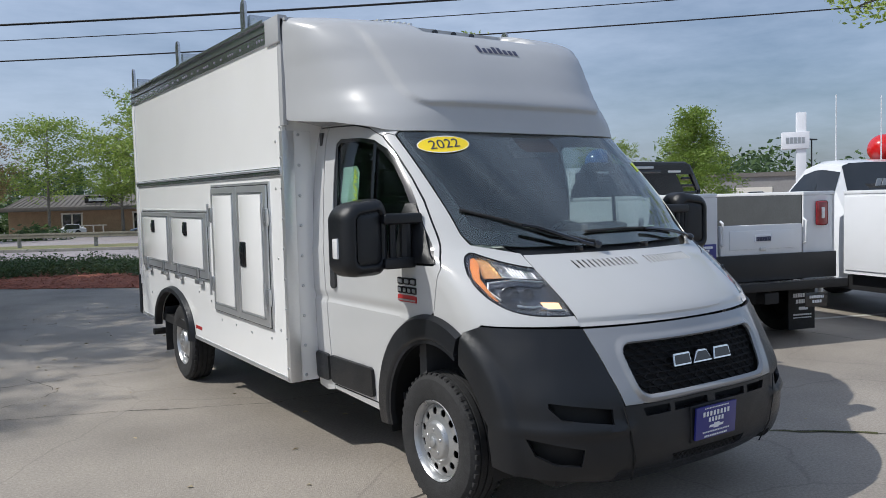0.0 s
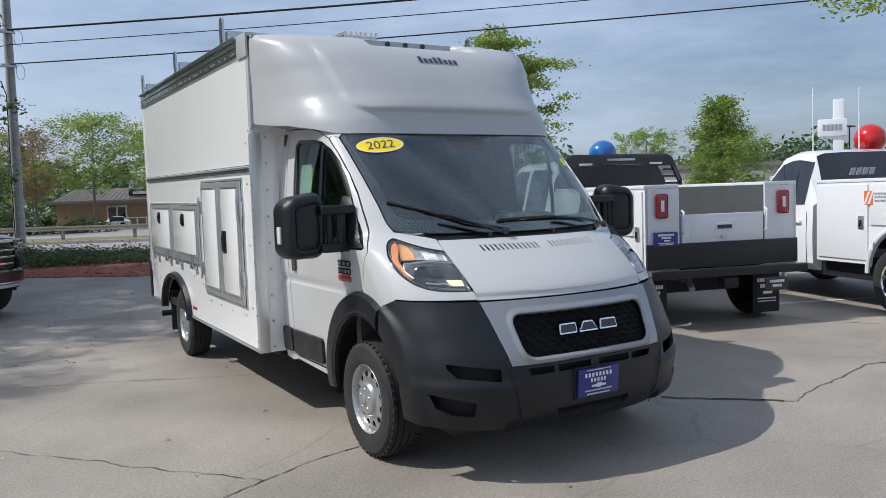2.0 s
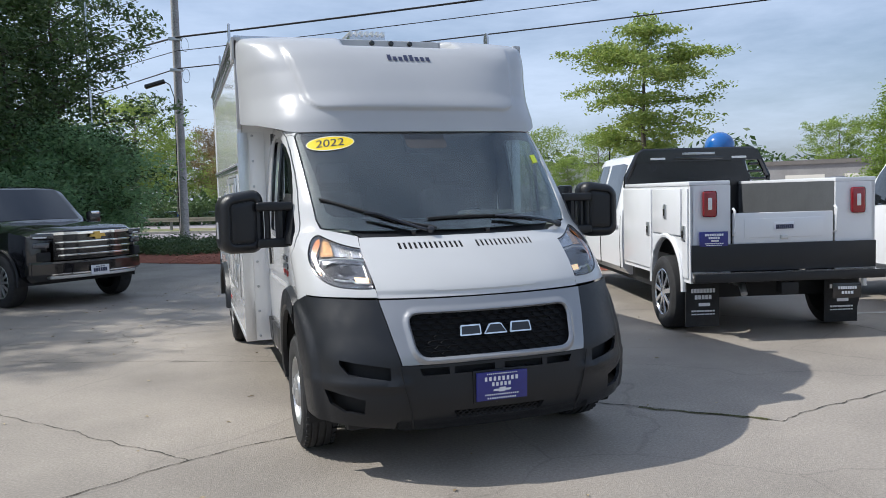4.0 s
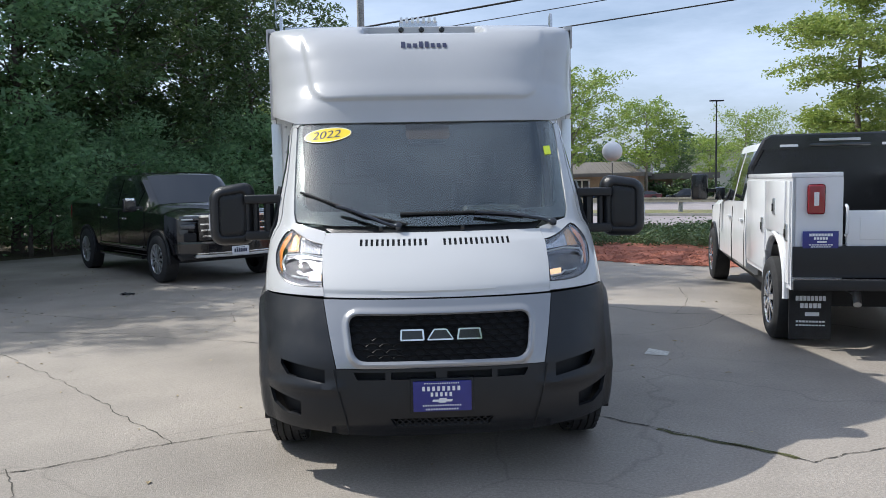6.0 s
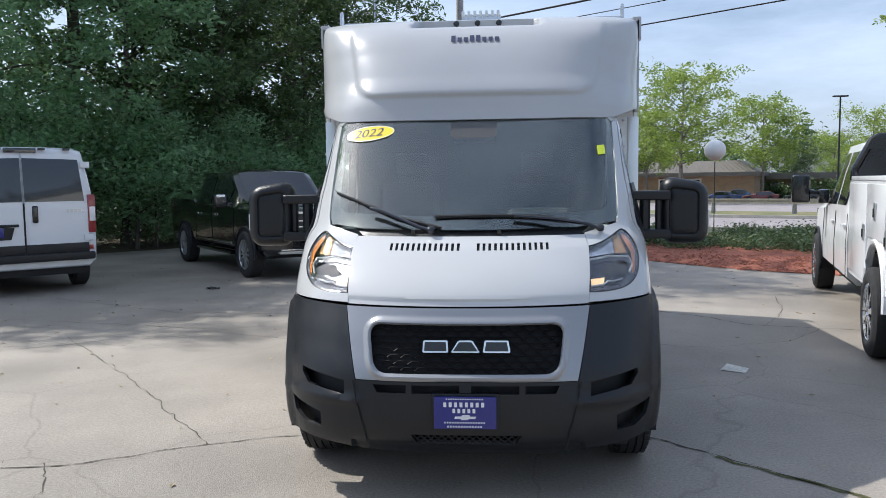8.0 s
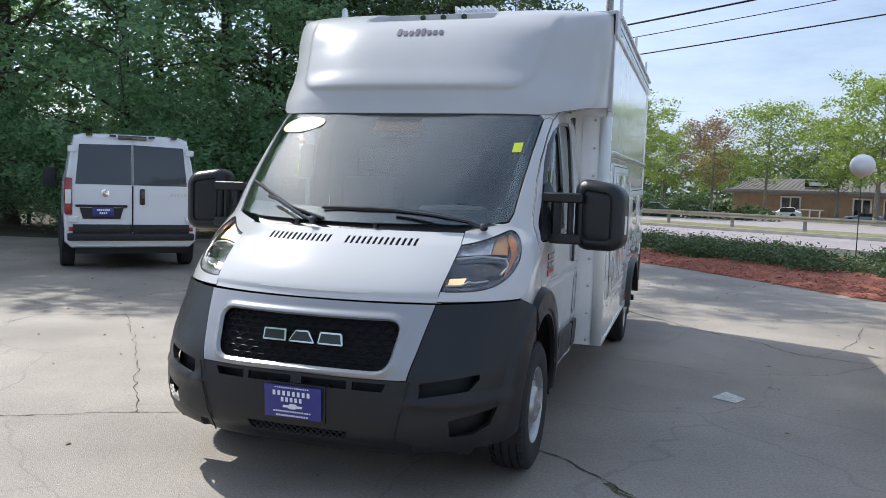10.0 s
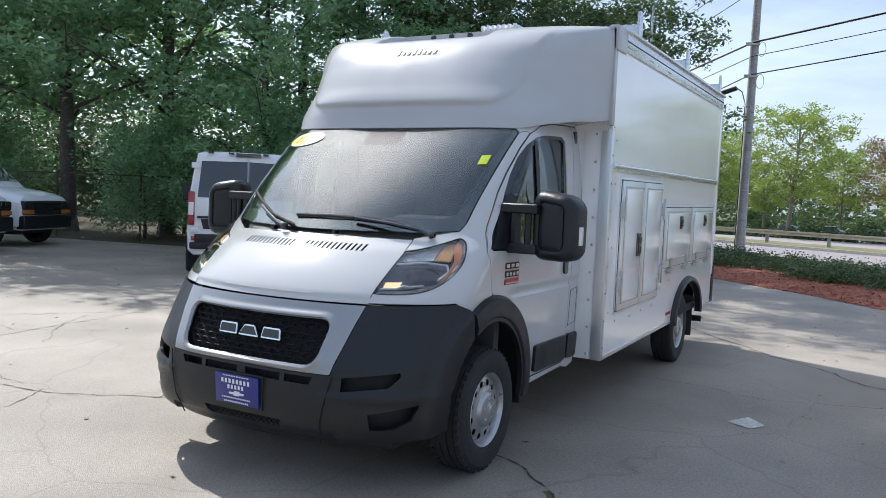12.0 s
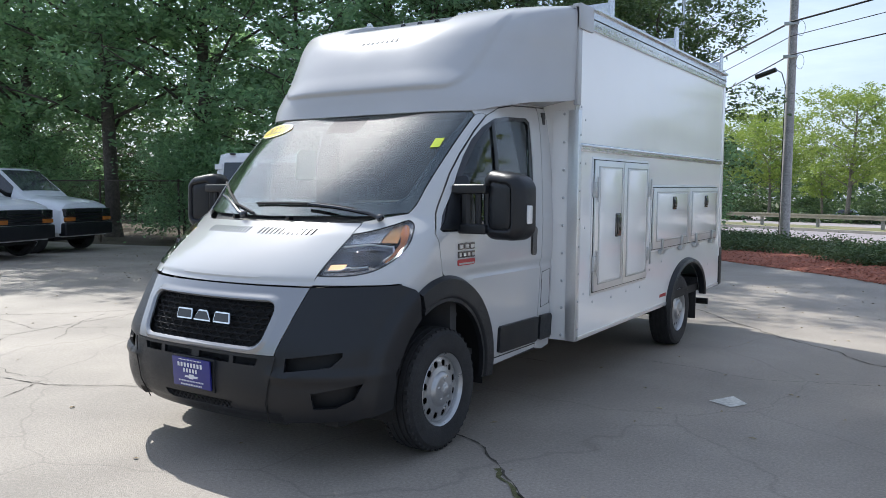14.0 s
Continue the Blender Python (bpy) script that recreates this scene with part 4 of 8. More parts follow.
vp("fuel_tank", block(-0.9, -0.1, 2.0, 3.2, 0.30, 0.48, 0.05), DARK)
vp("exhaust_box", block(0.2, 0.8, 2.2, 3.3, 0.32, 0.48, 0.05), DARK)

# cab inside
vp("firewall", block(-0.98, 0.98, 0.15, 0.22, 0.45, 1.30), TRIM)
dash = sheet(lambda u, v: Vector((u, -0.345 + 0.40 * (u / 0.9) ** 2 + v * 0.9 + 0.0, 1.43 + 0.02 * math.sin(v * 6) - 0.05 * v - 0.05 * (u / 0.9) ** 2)), [(-0.85, 0.0), (0.85, 0.0), (0.85, 0.62), (-0.85, 0.62)], (), 0.05, 0.04)
dash_ob = vp("dashboard", dash, DASH, None, "dark grey plastic dashboard")
vp("dash_front", moved(block(-0.92, 0.92, 0.22, 0.38, 0.75, 1.38, 0.05, 3), Matrix.Identity(4)), TRIM, dash_ob)
vp("instrument_hood", moved(block(0.22, 0.62, 0.12, 0.36, 1.38, 1.50, 0.05, 3), Matrix.Identity(4)), TRIM, dash_ob)
vp("papers", moved(block(-0.30, 0.02, 0.0, 0.2, 1.425, 1.432), Matrix.Rotation(radians(4), 4, "Z")), PAPER, dash_ob, "pale papers lying on the dashboard")
vp("dash_tray", sheet(lambda u, v: Vector((u, v, 1.435 + 0.03 * ((u - 0.45) / 0.25) ** 2)), rounded(0.22, 0.72, -0.10, 0.10, 0.08), (), 0.03, 0.01), PAPER, dash_ob)
wheel_pts = [(0.42 + 0.19 * math.cos(a), 0.47 + 0.05 * math.sin(a) * 0.9 - 0.0, 1.33 + 0.17 * math.sin(a)) for a in np.linspace(0, 2 * math.pi, 25)]
sw = vp("steering_wheel", tube(wheel_pts, 0.017, 8), GLOSSBLACK)
vp("steering_hub", moved(block(-0.17, 0.17, -0.03, 0.03, -0.05, 0.04, 0.02), Matrix.Translation((0.42, 0.46, 1.33))), TRIM, sw)
for x in (-0.52, 0.45):
    seat = vp("seat", moved(block(-0.25, 0.25, -0.25, 0.27, -0.09, 0.09, 0.06, 3), Matrix.Translation((x, 0.86, 0.98))), FABRIC, None, "dark cloth cab seat")
    vp("seat_base", block(x - 0.22, x + 0.22, 0.64, 1.08, 0.45, 0.92), TRIM, seat)
    vp("seat_back", moved(block(-0.24, 0.24, -0.07, 0.07, 0, 0.66, 0.06, 3), Matrix.Translation((x, 1.10, 1.02)) @ Matrix.Rotation(radians(-10), 4, "X")), FABRIC, seat)
    vp("headrest", moved(block(-0.13, 0.13, -0.05, 0.05, 0, 0.19, 0.045, 3), Matrix.Translation((x, 1.22, 1.71)) @ Matrix.Rotation(radians(-6), 4, "X")), FABRIC, seat)
vp("cab_floor", block(-0.95, 0.95, 0.2, 1.45, 0.50, 0.54), TRIM)
vp("headlining", sheet(lambda u, v: Vector((u, v, 2.13 + 0.02 * (1 - (u / 0.95) ** 2))), [(-0.55, 0.56), (0.55, 0.56), (0.80, 0.78), (0.87, 1.0), (0.87, 1.44), (-0.87, 1.44), (-0.87, 1.0), (-0.80, 0.78)], (), 0.1, 0.01), TRIM)
vp("bulkhead", block(-0.98, 0.98, 1.40, 1.44, 0.5, 2.15), TRIM)

# stickers
def ellipse(cx, cz, a, b, n=40, tilt=0.0):
    c, s = math.cos(tilt), math.sin(tilt)
    return [(cx + a * math.cos(t) * c - b * math.sin(t) * s, cz + a * math.cos(t) * s + b * math.sin(t) * c) for t in np.linspace(0, 2 * math.pi, n + 1)[:-1]]


SC, SZ = CAB.sx(-0.69, 2.0), 2.0
st = vp("year_sticker", sheet(CAB.skin(0.003), ellipse(SC, SZ, 0.172, 0.052, tilt=0.10), (), 0.012, 0.001), YELLOW, screen, "yellow oval year sticker")
vp("sticker_rim", sheet(CAB.skin(0.0045), ellipse(SC, SZ, 0.172, 0.052, tilt=0.10), [ellipse(SC, SZ, 0.166, 0.047, tilt=0.10)], 0.006, 0.001), PRINT, st)
txt = bpy.data.curves.new("year", "FONT")
txt.body, txt.size, txt.align_x, txt.align_y = "2022", 0.092, "CENTER", "CENTER"
tmp = new("tmp_year", txt)
dg = bpy.context.evaluated_depsgraph_get()
me = bpy.data.meshes.new_from_object(tmp.evaluated_get(dg))
bpy.data.objects.remove(tmp)
bm = bmesh.new()
bm.from_mesh(me)
bmesh.ops.subdivide_edges(bm, edges=bm.edges, cuts=1)
for v in bm.verts:
    v.co = CAB.point(SC + v.co.x * 1.1 + v.co.y * 0.22, SZ + v.co.y * 0.85 + v.co.x * 0.10, 0.006)
vp("year_figures", bm, INK, st, "dark blue figures 2022", smooth=False)
vp("lime_tag", sheet(CAB.skin(0.003), [(CAB.sx(0.785, z) + dx, z) for dx, z in ((0, 1.835), (0.056, 1.84), (0.056, 1.90), (0, 1.895))], (), 0.02, 0.001), LIME, screen, "small lime sticker")
vp("window_form", sheet(CAB.skin(-0.030), sz([(1.12, 1.65), (0.88, 1.65), (0.87, 1.90), (1.10, 1.90)], -1), (), 0.04, 0.001), PAPER, None, "printed window form with a lime stripe")
vp("form_stripe", sheet(CAB.skin(-0.0235), sz([(0.945, 1.66), (0.885, 1.66), (0.877, 1.89), (0.935, 1.892)], -1), (), 0.04, 0.001), LIME)

# number plate with plain bars
plate = vp("front_plate", moved(block(-0.156, 0.156, -0.006, 0.006, -0.083, 0.083, 0.003), Matrix.Translation((0, -1.012, 0.527)) @ Matrix.Rotation(radians(4), 4, "X")), NAVY, None, "navy dealer plate with white bars")
pm = Matrix.Translation((0, -1.020, 0.527)) @ Matrix.Rotation(radians(4), 4, "X")
for z, w, h, n in ((0.072, 0.19, 0.006, 16), (0.043, 0.215, 0.024, 8), (0.011, 0.125, 0.022, 5), (-0.050, 0.21, 0.008, 16), (-0.071, 0.18, 0.009, 13)):
    for k in range(n):
        x0 = -w / 2 + w * k / n
        vp("plate_bar", moved(block(x0, x0 + w / n * 0.55, -0.001, 0.001, z - h / 2, z + h / 2), pm), PRINT, plate, smooth=False)
vp("plate_cross", moved(prism([(-0.055, -0.030), (-0.022, -0.030), (-0.020, -0.036), (0.016, -0.036), (0.018, -0.030), (0.050, -0.030), (0.056, -0.018), (0.024, -0.018), (0.022, -0.010), (-0.016, -0.010), (-0.018, -0.018), (-0.050, -0.018)], 0.002), pm), PRINT, plate, "white cross-shaped mark", smooth=False)
vp("plate_bracket", block(-0.17, 0.17, -1.0, -0.95, 0.43, 0.62, 0.008), PLASTIC, bumper)

# ---- the utility body ----
BX, Y0, Y1, ZB, ZT = 1.235, 1.485, 5.72, 0.47, 2.80
before_body = set(van.children_recursive)
for sd in (1, -1):
    wall_ = [(Y0, ZB), (3.72, ZB)] + arch(4.34, 0.45, 0.60, 0.37, 180, 0, 18) + [(5.08, ZB), (Y1, ZB), (Y1, ZT), (Y0, ZT)]
    S = (lambda y, z: Vector((BX, y, z))) if sd > 0 else (lambda y, z: Vector((-BX, -y, z)))
    wl = wall_ if sd > 0 else [(-y, z) for y, z in wall_]
    vp("body_side", sheet(S, wl, (), 0.06, 0.03), PANEL, None, "glossy white body side panel", angle=30)

    def slab(name, y0, y1, z0, z1, x0, x1, mat, bevel=0.003, parent=None, label=""):
        return vp(name, block(min(sd * x0, sd * x1), max(sd * x0, sd * x1), y0, y1, z0, z1, bevel), mat, parent, label)

    # roof rail with rivets, belt trim, rear post, base trim
    rail = slab("roof_edge_rail", Y0 + 0.19, Y1, 2.765, 2.925, BX - 0.02, BX + 0.014, GALV, 0.004, None, "galvanised roof rail with rivets")
    slab("rail_lip", Y0 + 0.19, Y1, 2.908, 2.93, BX - 0.06, BX + 0.035, GALV, 0.003, rail)
    slab("rail_groove", Y0 + 0.19, Y1, 2.842, 2.850, BX, BX + 0.0165, DARK, 0, rail)
    y, k = Y0 + 0.25, 0
    while y < Y1 - 0.05:
        vp("rivet", moved(lathe([(0.009, 0), (0.008, 0.005), (0, 0.007)], 8, "x"), Matrix.Translation((sd * (BX + 0.014), y, 2.805)) @ Matrix.Rotation(0 if sd > 0 else math.pi, 4, "Z")), STEEL, rail)
        k += 1
        y += 0.05 if k % 5 in (1, 2) else 0.17
    belt = slab("belt_trim", Y0 + 0.02, Y1 - 0.10, 1.868, 1.928, BX, BX + 0.016, GALV, 0.006, None, "grey belt moulding")
    vp("belt_bead", tube([(sd * (BX + 0.018), Y0 + 0.02, 1.911), (sd * (BX + 0.018), Y1 - 0.1, 1.911)], 0.010, 8), ALU, belt)
    slab("base_trim", Y0, 3.78, ZB - 0.012, ZB + 0.02, BX - 0.02, BX + 0.006, ALU, 0.003)
    slab("base_trim", 5.03, Y1, ZB - 0.012, ZB + 0.02, BX - 0.02, BX + 0.006, ALU, 0.003)
    slab("rear_post", Y1 - 0.085, Y1 + 0.012, 0.80, 2.80, BX - 0.05, BX + 0.008, PANEL, 0.004)
    # front corner angle
    post = slab("corner_post", Y0 - 0.022, Y0 + 0.035, 0.46, 2.165, 1.16, BX + 0.006, ALU, 0.004, None, "bolted aluminium corner angle")
    vp("corner_flange", block(min(sd * 1.03, sd * 1.165), max(sd * 1.03, sd * 1.165), Y0 - 0.010, Y0 + 0.02, 0.46, 2.165, 0.003), PANEL, post)
    for z in np.arange(0.50, 2.15, 0.205):
        vp("bolt", moved(lathe([(0.011, 0), (0.011, -0.006), (0.006, -0.010), (0, -0.010)], 8, "y"), Matrix.Translation((sd * 1.125, Y0 - 0.012, z))), STEEL, post)
        vp("bolt", moved(lathe([(0.009, 0), (0.008, 0.005), (0, 0.007)], 8, "x"), Matrix.Translation((sd * (BX + 0.006), Y0 + 0.02, z + 0.05)) @ Matrix.Rotation(0 if sd > 0 else math.pi, 4, "Z")), STEEL, post)
    for z in (2.30, 2.62, 2.74):
        vp("cap_bolt", moved(lathe([(0.012, 0), (0.011, 0.006), (0, 0.008)], 8, "x"), Matrix.Translation((sd * (BX - 0.012), 1.46, z)) @ Matrix.Rotation(0 if sd > 0 else math.pi, 4, "Z")), STEEL, cap)
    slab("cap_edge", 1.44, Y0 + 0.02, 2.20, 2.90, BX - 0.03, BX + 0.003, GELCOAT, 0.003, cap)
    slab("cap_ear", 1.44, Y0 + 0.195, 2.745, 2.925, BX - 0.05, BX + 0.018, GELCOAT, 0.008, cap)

    def cabinet(name, y0, y1, z0, z1, leaves, label):
        """A flush compartment: frame, leaves with raised borders, hardware."""
        f = 0.045
        c = slab(name, y0 - 0.02, y1 + 0.02, z0 - 0.02, z1 + 0.02, BX - 0.01, BX + 0.010, ALU, 0.004, None, label)
        w = (y1 - y0) / leaves
        for i in range(leaves):
            a, b = y0 + i * w + 0.006, y0 + (i + 1) * w - 0.006
            slab("leaf_gap", a - 0.007, b + 0.007, z0 - 0.002, z1 + 0.002, BX, BX + 0.0125, DARK, 0, c)
            leaf = slab("leaf", a, b, z0 + 0.006, z1 - 0.006, BX, BX + 0.026, ALU, 0.004, c)
            fl, fr, fb, ft = (0.085, 0.07, 0.075, 0.07) if z1 - z0 > 0.8 else (0.10, 0.09, 0.09, 0.06)
            slab("leaf_panel", a + fl, b - fr, z0 + fb, z1 - ft, BX + 0.02, BX + 0.034, PANEL, 0.005, leaf)
            for g0, g1, h0, h1 in ((a + fl - 0.02, b - fr + 0.02, z0 + fb - 0.02, z0 + fb - 0.012), (a + fl - 0.02, b - fr + 0.02, z1 - ft + 0.012, z1 - ft + 0.02), (a + fl - 0.02, a + fl - 0.012, z0 + fb - 0.02, z1 - ft + 0.02), (b - fr + 0.012, b - fr + 0.02, z0 + fb - 0.02, z1 - ft + 0.02)):
                slab("leaf_rib", g0, g1, h0, h1, BX + 0.02, BX + 0.032, STEEL, 0.002, leaf)
            yield leaf, a, b

    def latch(y, z, h, parent):
        l = slab("latch", y - 0.055, y + 0.055, z - h / 2, z + h / 2, BX + 0.026, BX + 0.046, GLOSSBLACK, 0.012, parent, "black paddle latch")
        slab("paddle", y - 0.034, y + 0.034, z - h / 2 + 0.02, z + h / 2 - 0.03, BX + 0.04, BX + 0.056, GLOSSBLACK, 0.008, l)

    def hinge(y, z, parent, wide=0.05, tall=0.12):
        h_ = slab("hinge", y - wide, y + wide, z - tall / 2, z + tall / 2, BX + 0.012, BX + 0.038, STEEL, 0.005, parent, "zinc strap hinge")
        vp("pin", tube([(sd * (BX + 0.042), y, z - tall * 0.8), (sd * (BX + 0.042), y, z + tall * 0.8)], 0.010, 8), STEEL, h_)
        for dy in (-0.6, 0.6):
            for dz in (-0.3, 0.3):
                vp("screw", moved(lathe([(0.008, 0), (0.007, 0.004), (0, 0.006)], 7, "x"), Matrix.Translation((sd * (BX + 0.038), y + dy * wide, z + dz * tall)) @ Matrix.Rotation(0 if sd > 0 else math.pi, 4, "Z")), STEEL, h_)

    tall = list(cabinet("double_door", 1.755, 3.005, 0.795, 1.815, 2, "tall double-leaf compartment with aluminium frame"))
    latch(2.225, 1.30, 0.19, tall[0][0])
    for z in (1.015, 1.585):
        hinge(1.79, z, tall[0][0])
        hinge(3.03, z, tall[1][0])
    low = list(cabinet("drop_door", 3.15, 5.46, 1.03, 1.605, 2, "low compartment with two drop-down leaves"))
    for leaf, a, b in low:
        latch((a + b) / 2 + 0.02, 1.455, 0.125, leaf)
        for t in (0.22, 0.78):
            y = a + t * (b - a)
            h_ = slab("drop_hinge", y - 0.06, y + 0.06, 0.98, 1.02, BX + 0.01, BX + 0.05, STEEL, 0.006, leaf, "zinc drop hinge")
            slab("strap", y - 0.02, y + 0.02, 1.015, 1.125, BX + 0.03, BX + 0.045, STEEL, 0.004, h_)
    # screws scattered along the frames
    for y, z in [(1.62, 1.78), (1.62, 1.30), (1.62, 0.80), (1.80, 0.72), (2.2, 0.71), (2.55, 0.72), (2.9, 0.72), (3.16, 0.85), (3.5, 0.90), (5.4, 0.90), (5.2, 0.74), (1.6, 2.1)]:
        vp("screw_cap", moved(lathe([(0.010, 0), (0.009, 0.004), (0, 0.006)], 8, "x"), Matrix.Translation((sd * BX, y, z)) @ Matrix.Rotation(0 if sd > 0 else math.pi, 4, "Z")), STEEL)
    # rear wheel arch flare
    fl = bmesh.new()
    rows = []
    for a in np.linspace(math.pi + 0.05, -0.05, 24):
        row = []
        for r, x in ((0.585, BX - 0.02), (0.585, BX + 0.045), (0.61, BX + 0.055), (0.65, BX + 0.045), (0.675, BX + 0.002)):
            row.append(fl.verts.new((sd * x, 4.34 + r * math.cos(a), 0.45 + 0.635 * r * math.sin(a))))
        rows.append(row)
    for p, q in zip(rows, rows[1:]):
        for k in range(4):
            fl.faces.new((p[k], q[k], q[k + 1], p[k + 1]))
    bmesh.ops.recalc_face_normals(fl, faces=fl.faces)
    vp("rear_flare", fl, PLASTIC, None, "half-round black rubber arch trim")
    vp("arch_box", block(min(sd * 0.7, sd * 1.20), max(sd * 0.7, sd * 1.20), 3.66, 5.02, 0.80, 0.83), DARK)
    vp("arch_wall", block(min(sd * 0.68, sd * 0.70), max(sd * 0.68, sd * 0.70), 3.7, 5.1, 0.42, 0.83), DARK)
    vp("mud_flap", block(min(sd * 0.93, sd * 1.20), max(sd * 0.93, sd * 1.20), 4.86, 4.875, 0.16, 0.62, 0.004), RUBBER, None, "black mud flap")
    slab("rear_corner", Y1 - 0.06, Y1 + 0.05, 0.46, 0.90, BX - 0.14, BX + 0.012, PLASTIC, 0.01, None, "black lower rear corner block")
    vp("tail_lamp", block(min(sd * 1.10, sd * (BX + 0.004)), max(sd * 1.10, sd * (BX + 0.004)), Y1 + 0.004, Y1 + 0.05, 0.58, 0.82, 0.01), RED, None, "red tail lamp")
    # red marking bar low on the side
    for k in range(8):
        slab("mark_bar", 3.47 + k * 0.024, 3.47 + k * 0.024 + 0.018, 0.555, 0.585, BX, BX + 0.002, REDPRINT, 0)
    # ladder rack posts
for y in (2.14, 3.88, 5.64):
    rack = vp("ladder_rack", block(-1.19, 1.19, y - 0.035, y + 0.035, 2.94, 3.06, 0.006), GALV, None, "galvanised ladder rack bar")
    for sd in (1, -1):
        pl = prism([(-0.05, 2.86), (0.05, 2.86), (0.05, 3.11), (0.035, 3.155), (0.0, 3.17), (-0.035, 3.155), (-0.05, 3.11)], 0.02, 0.004)
        vp("upright", moved(pl, Matrix.Translation((sd * 1.215, y, 0)) @ Matrix.Rotation(radians(90), 4, "Z")), GALV, rack)
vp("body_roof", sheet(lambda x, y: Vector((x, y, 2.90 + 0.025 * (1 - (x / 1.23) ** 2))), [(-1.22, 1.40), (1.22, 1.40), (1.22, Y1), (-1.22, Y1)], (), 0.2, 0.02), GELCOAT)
vp("body_floor", block(-1.2, 1.2, Y0, Y1, 0.47, 0.55), DARK)
vp("cab_bulkhead", block(-0.97, 0.97, Y0 - 0.05, Y0 - 0.03, 0.5, 2.14, 0.004), TRIM, None, "dark bulkhead behind the cab seats")
vp("body_front", block(-1.2, 1.2, Y0, Y0 + 0.03, 0.5, 2.9), PANEL)
vp("body_back", block(-1.22, 1.22, Y1 - 0.02, Y1 + 0.004, 0.47, 2.92), PANEL)
rb = vp("rear_bumper", block(-1.18, 1.18, Y1 + 0.01, Y1 + 0.22, 0.42, 0.52, 0.01), PLASTIC, None, "black rear step bumper")
vp("bumper_bar", tube([(-1.22, 5.3, 0.30), (1.22, 5.3, 0.30)], 0.035, 10), DARK, rb, "black cross bar")
fan = vp("roof_vent", block(-0.17, 0.17, 2.05, 2.40, 2.90, 3.10, 0.02), GALV, None, "ribbed metal roof vent")
for k in range(7):
    vp("vent_rib", block(-0.165 + k * 0.05, -0.14 + k * 0.05, 2.03, 2.42, 3.08, 3.125, 0.008), ALU, fan)


# the body sits a little nose-down on its chassis
for ob in van.children_recursive:
    if ob not in before_body:
        for v in ob.data.vertices:
            v.co.z += 0.012 * max(0.0, v.co.y - 1.45 * U)


# ---- ground ----
def flat(outline, z, step=None):
    bm = bmesh.new()
    bm.faces.new([bm.verts.new((x, y, z)) for x, y in outline])
    bmesh.ops.triangulate(bm, faces=bm.faces)
    return bm


def raised(outline, z0, z1, bevel=0.0):
    bm = bmesh.new()
    a = [bm.verts.new((x, y, z1)) for x, y in outline]
    b = [bm.verts.new((x, y, z0)) for x, y in outline]
    bm.faces.new(a)
    n = len(a)
    for i in range(n):
        bm.faces.new((a[i], b[i], b[(i + 1) % n], a[(i + 1) % n]))
    bmesh.ops.recalc_face_normals(bm, faces=bm.faces)
    bmesh.ops.triangulate(bm, faces=[f for f in bm.faces if len(f.verts) > 4])
    return bm


def asphalt(name, tone, warm, patch):
    """Worn asphalt: stone grain, broad pale and dark patches, hairline crazing."""
    m = material(name, (tone * 1.13, tone, tone * warm), 0.66, grain=0.17, size=55, blotch=patch, bsize=0.35, bump=0.5, bumpsize=160, spec=0.6)
    t = m.node_tree
    b = t.nodes["Principled BSDF"]
    old = b.inputs["Base Color"].links[0].from_socket
    tc = t.nodes.new("ShaderNodeTexCoord")
    warp = t.nodes.new("ShaderNodeTexNoise")
    warp.inputs["Scale"].default_value, warp.inputs["Detail"].default_value = 1.3, 5
    t.links.new(tc.outputs["Object"], warp.inputs["Vector"])
    add = t.nodes.new("ShaderNodeMix")
    add.data_type = "VECTOR"
    add.inputs["Factor"].default_value = 0.28
    t.links.new(tc.outputs["Object"], add.inputs["A"])
    t.links.new(warp.outputs["Color"], add.inputs["B"])
    v = t.nodes.new("ShaderNodeTexVoronoi")
    v.feature = "DISTANCE_TO_EDGE"
    v.inputs["Scale"].default_value = 0.55
    t.links.new(add.outputs["Result"], v.inputs["Vector"])
    r = t.nodes.new("ShaderNodeMapRange")
    r.inputs["From Min"].default_value, r.inputs["From Max"].default_value = 0.0, 0.005
    r.inputs["To Min"].default_value, r.inputs["To Max"].default_value = 0.80, 1.0
    t.links.new(v.outputs["Distance"], r.inputs["Value"])
    spot = t.nodes.new("ShaderNodeTexVoronoi")
    spot.inputs["Scale"].default_value = 90
    t.links.new(tc.outputs["Object"], spot.inputs["Vector"])
    sr = t.nodes.new("ShaderNodeMapRange")
    sr.inputs["From Min"].default_value, sr.inputs["From Max"].default_value = 0.1, 0.5
    sr.inputs["To Min"].default_value, sr.inputs["To Max"].default_value = 1.16, 0.97
    t.links.new(spot.outputs["Distance"], sr.inputs["Value"])
    stain = t.nodes.new("ShaderNodeTexNoise")
    stain.inputs["Scale"].default_value, stain.inputs["Detail"].default_value = 0.9, 8
    t.links.new(tc.outputs["Object"], stain.inputs["Vector"])
    st_ = t.nodes.new("ShaderNodeMapRange")
    st_.inputs["From Min"].default_value, st_.inputs["From Max"].default_value = 0.35, 0.7
    st_.inputs["To Min"].default_value, st_.inputs["To Max"].default_value = 0.86, 1.1
    t.links.new(stain.outputs["Fac"], st_.inputs["Value"])
    out = old
    for sock in (r.outputs["Result"], sr.outputs["Result"], st_.outputs["Result"]):
        mx = t.nodes.new("ShaderNodeMix")
        mx.data_type, mx.blend_type = "RGBA", "MULTIPLY"
        mx.inputs["Factor"].default_value = 1
        t.links.new(out, mx.inputs["A"])
        t.links.new(sock, mx.inputs["B"])
        out = mx.outputs["Result"]
    t.links.new(out, b.inputs["Base Color"])
    return m


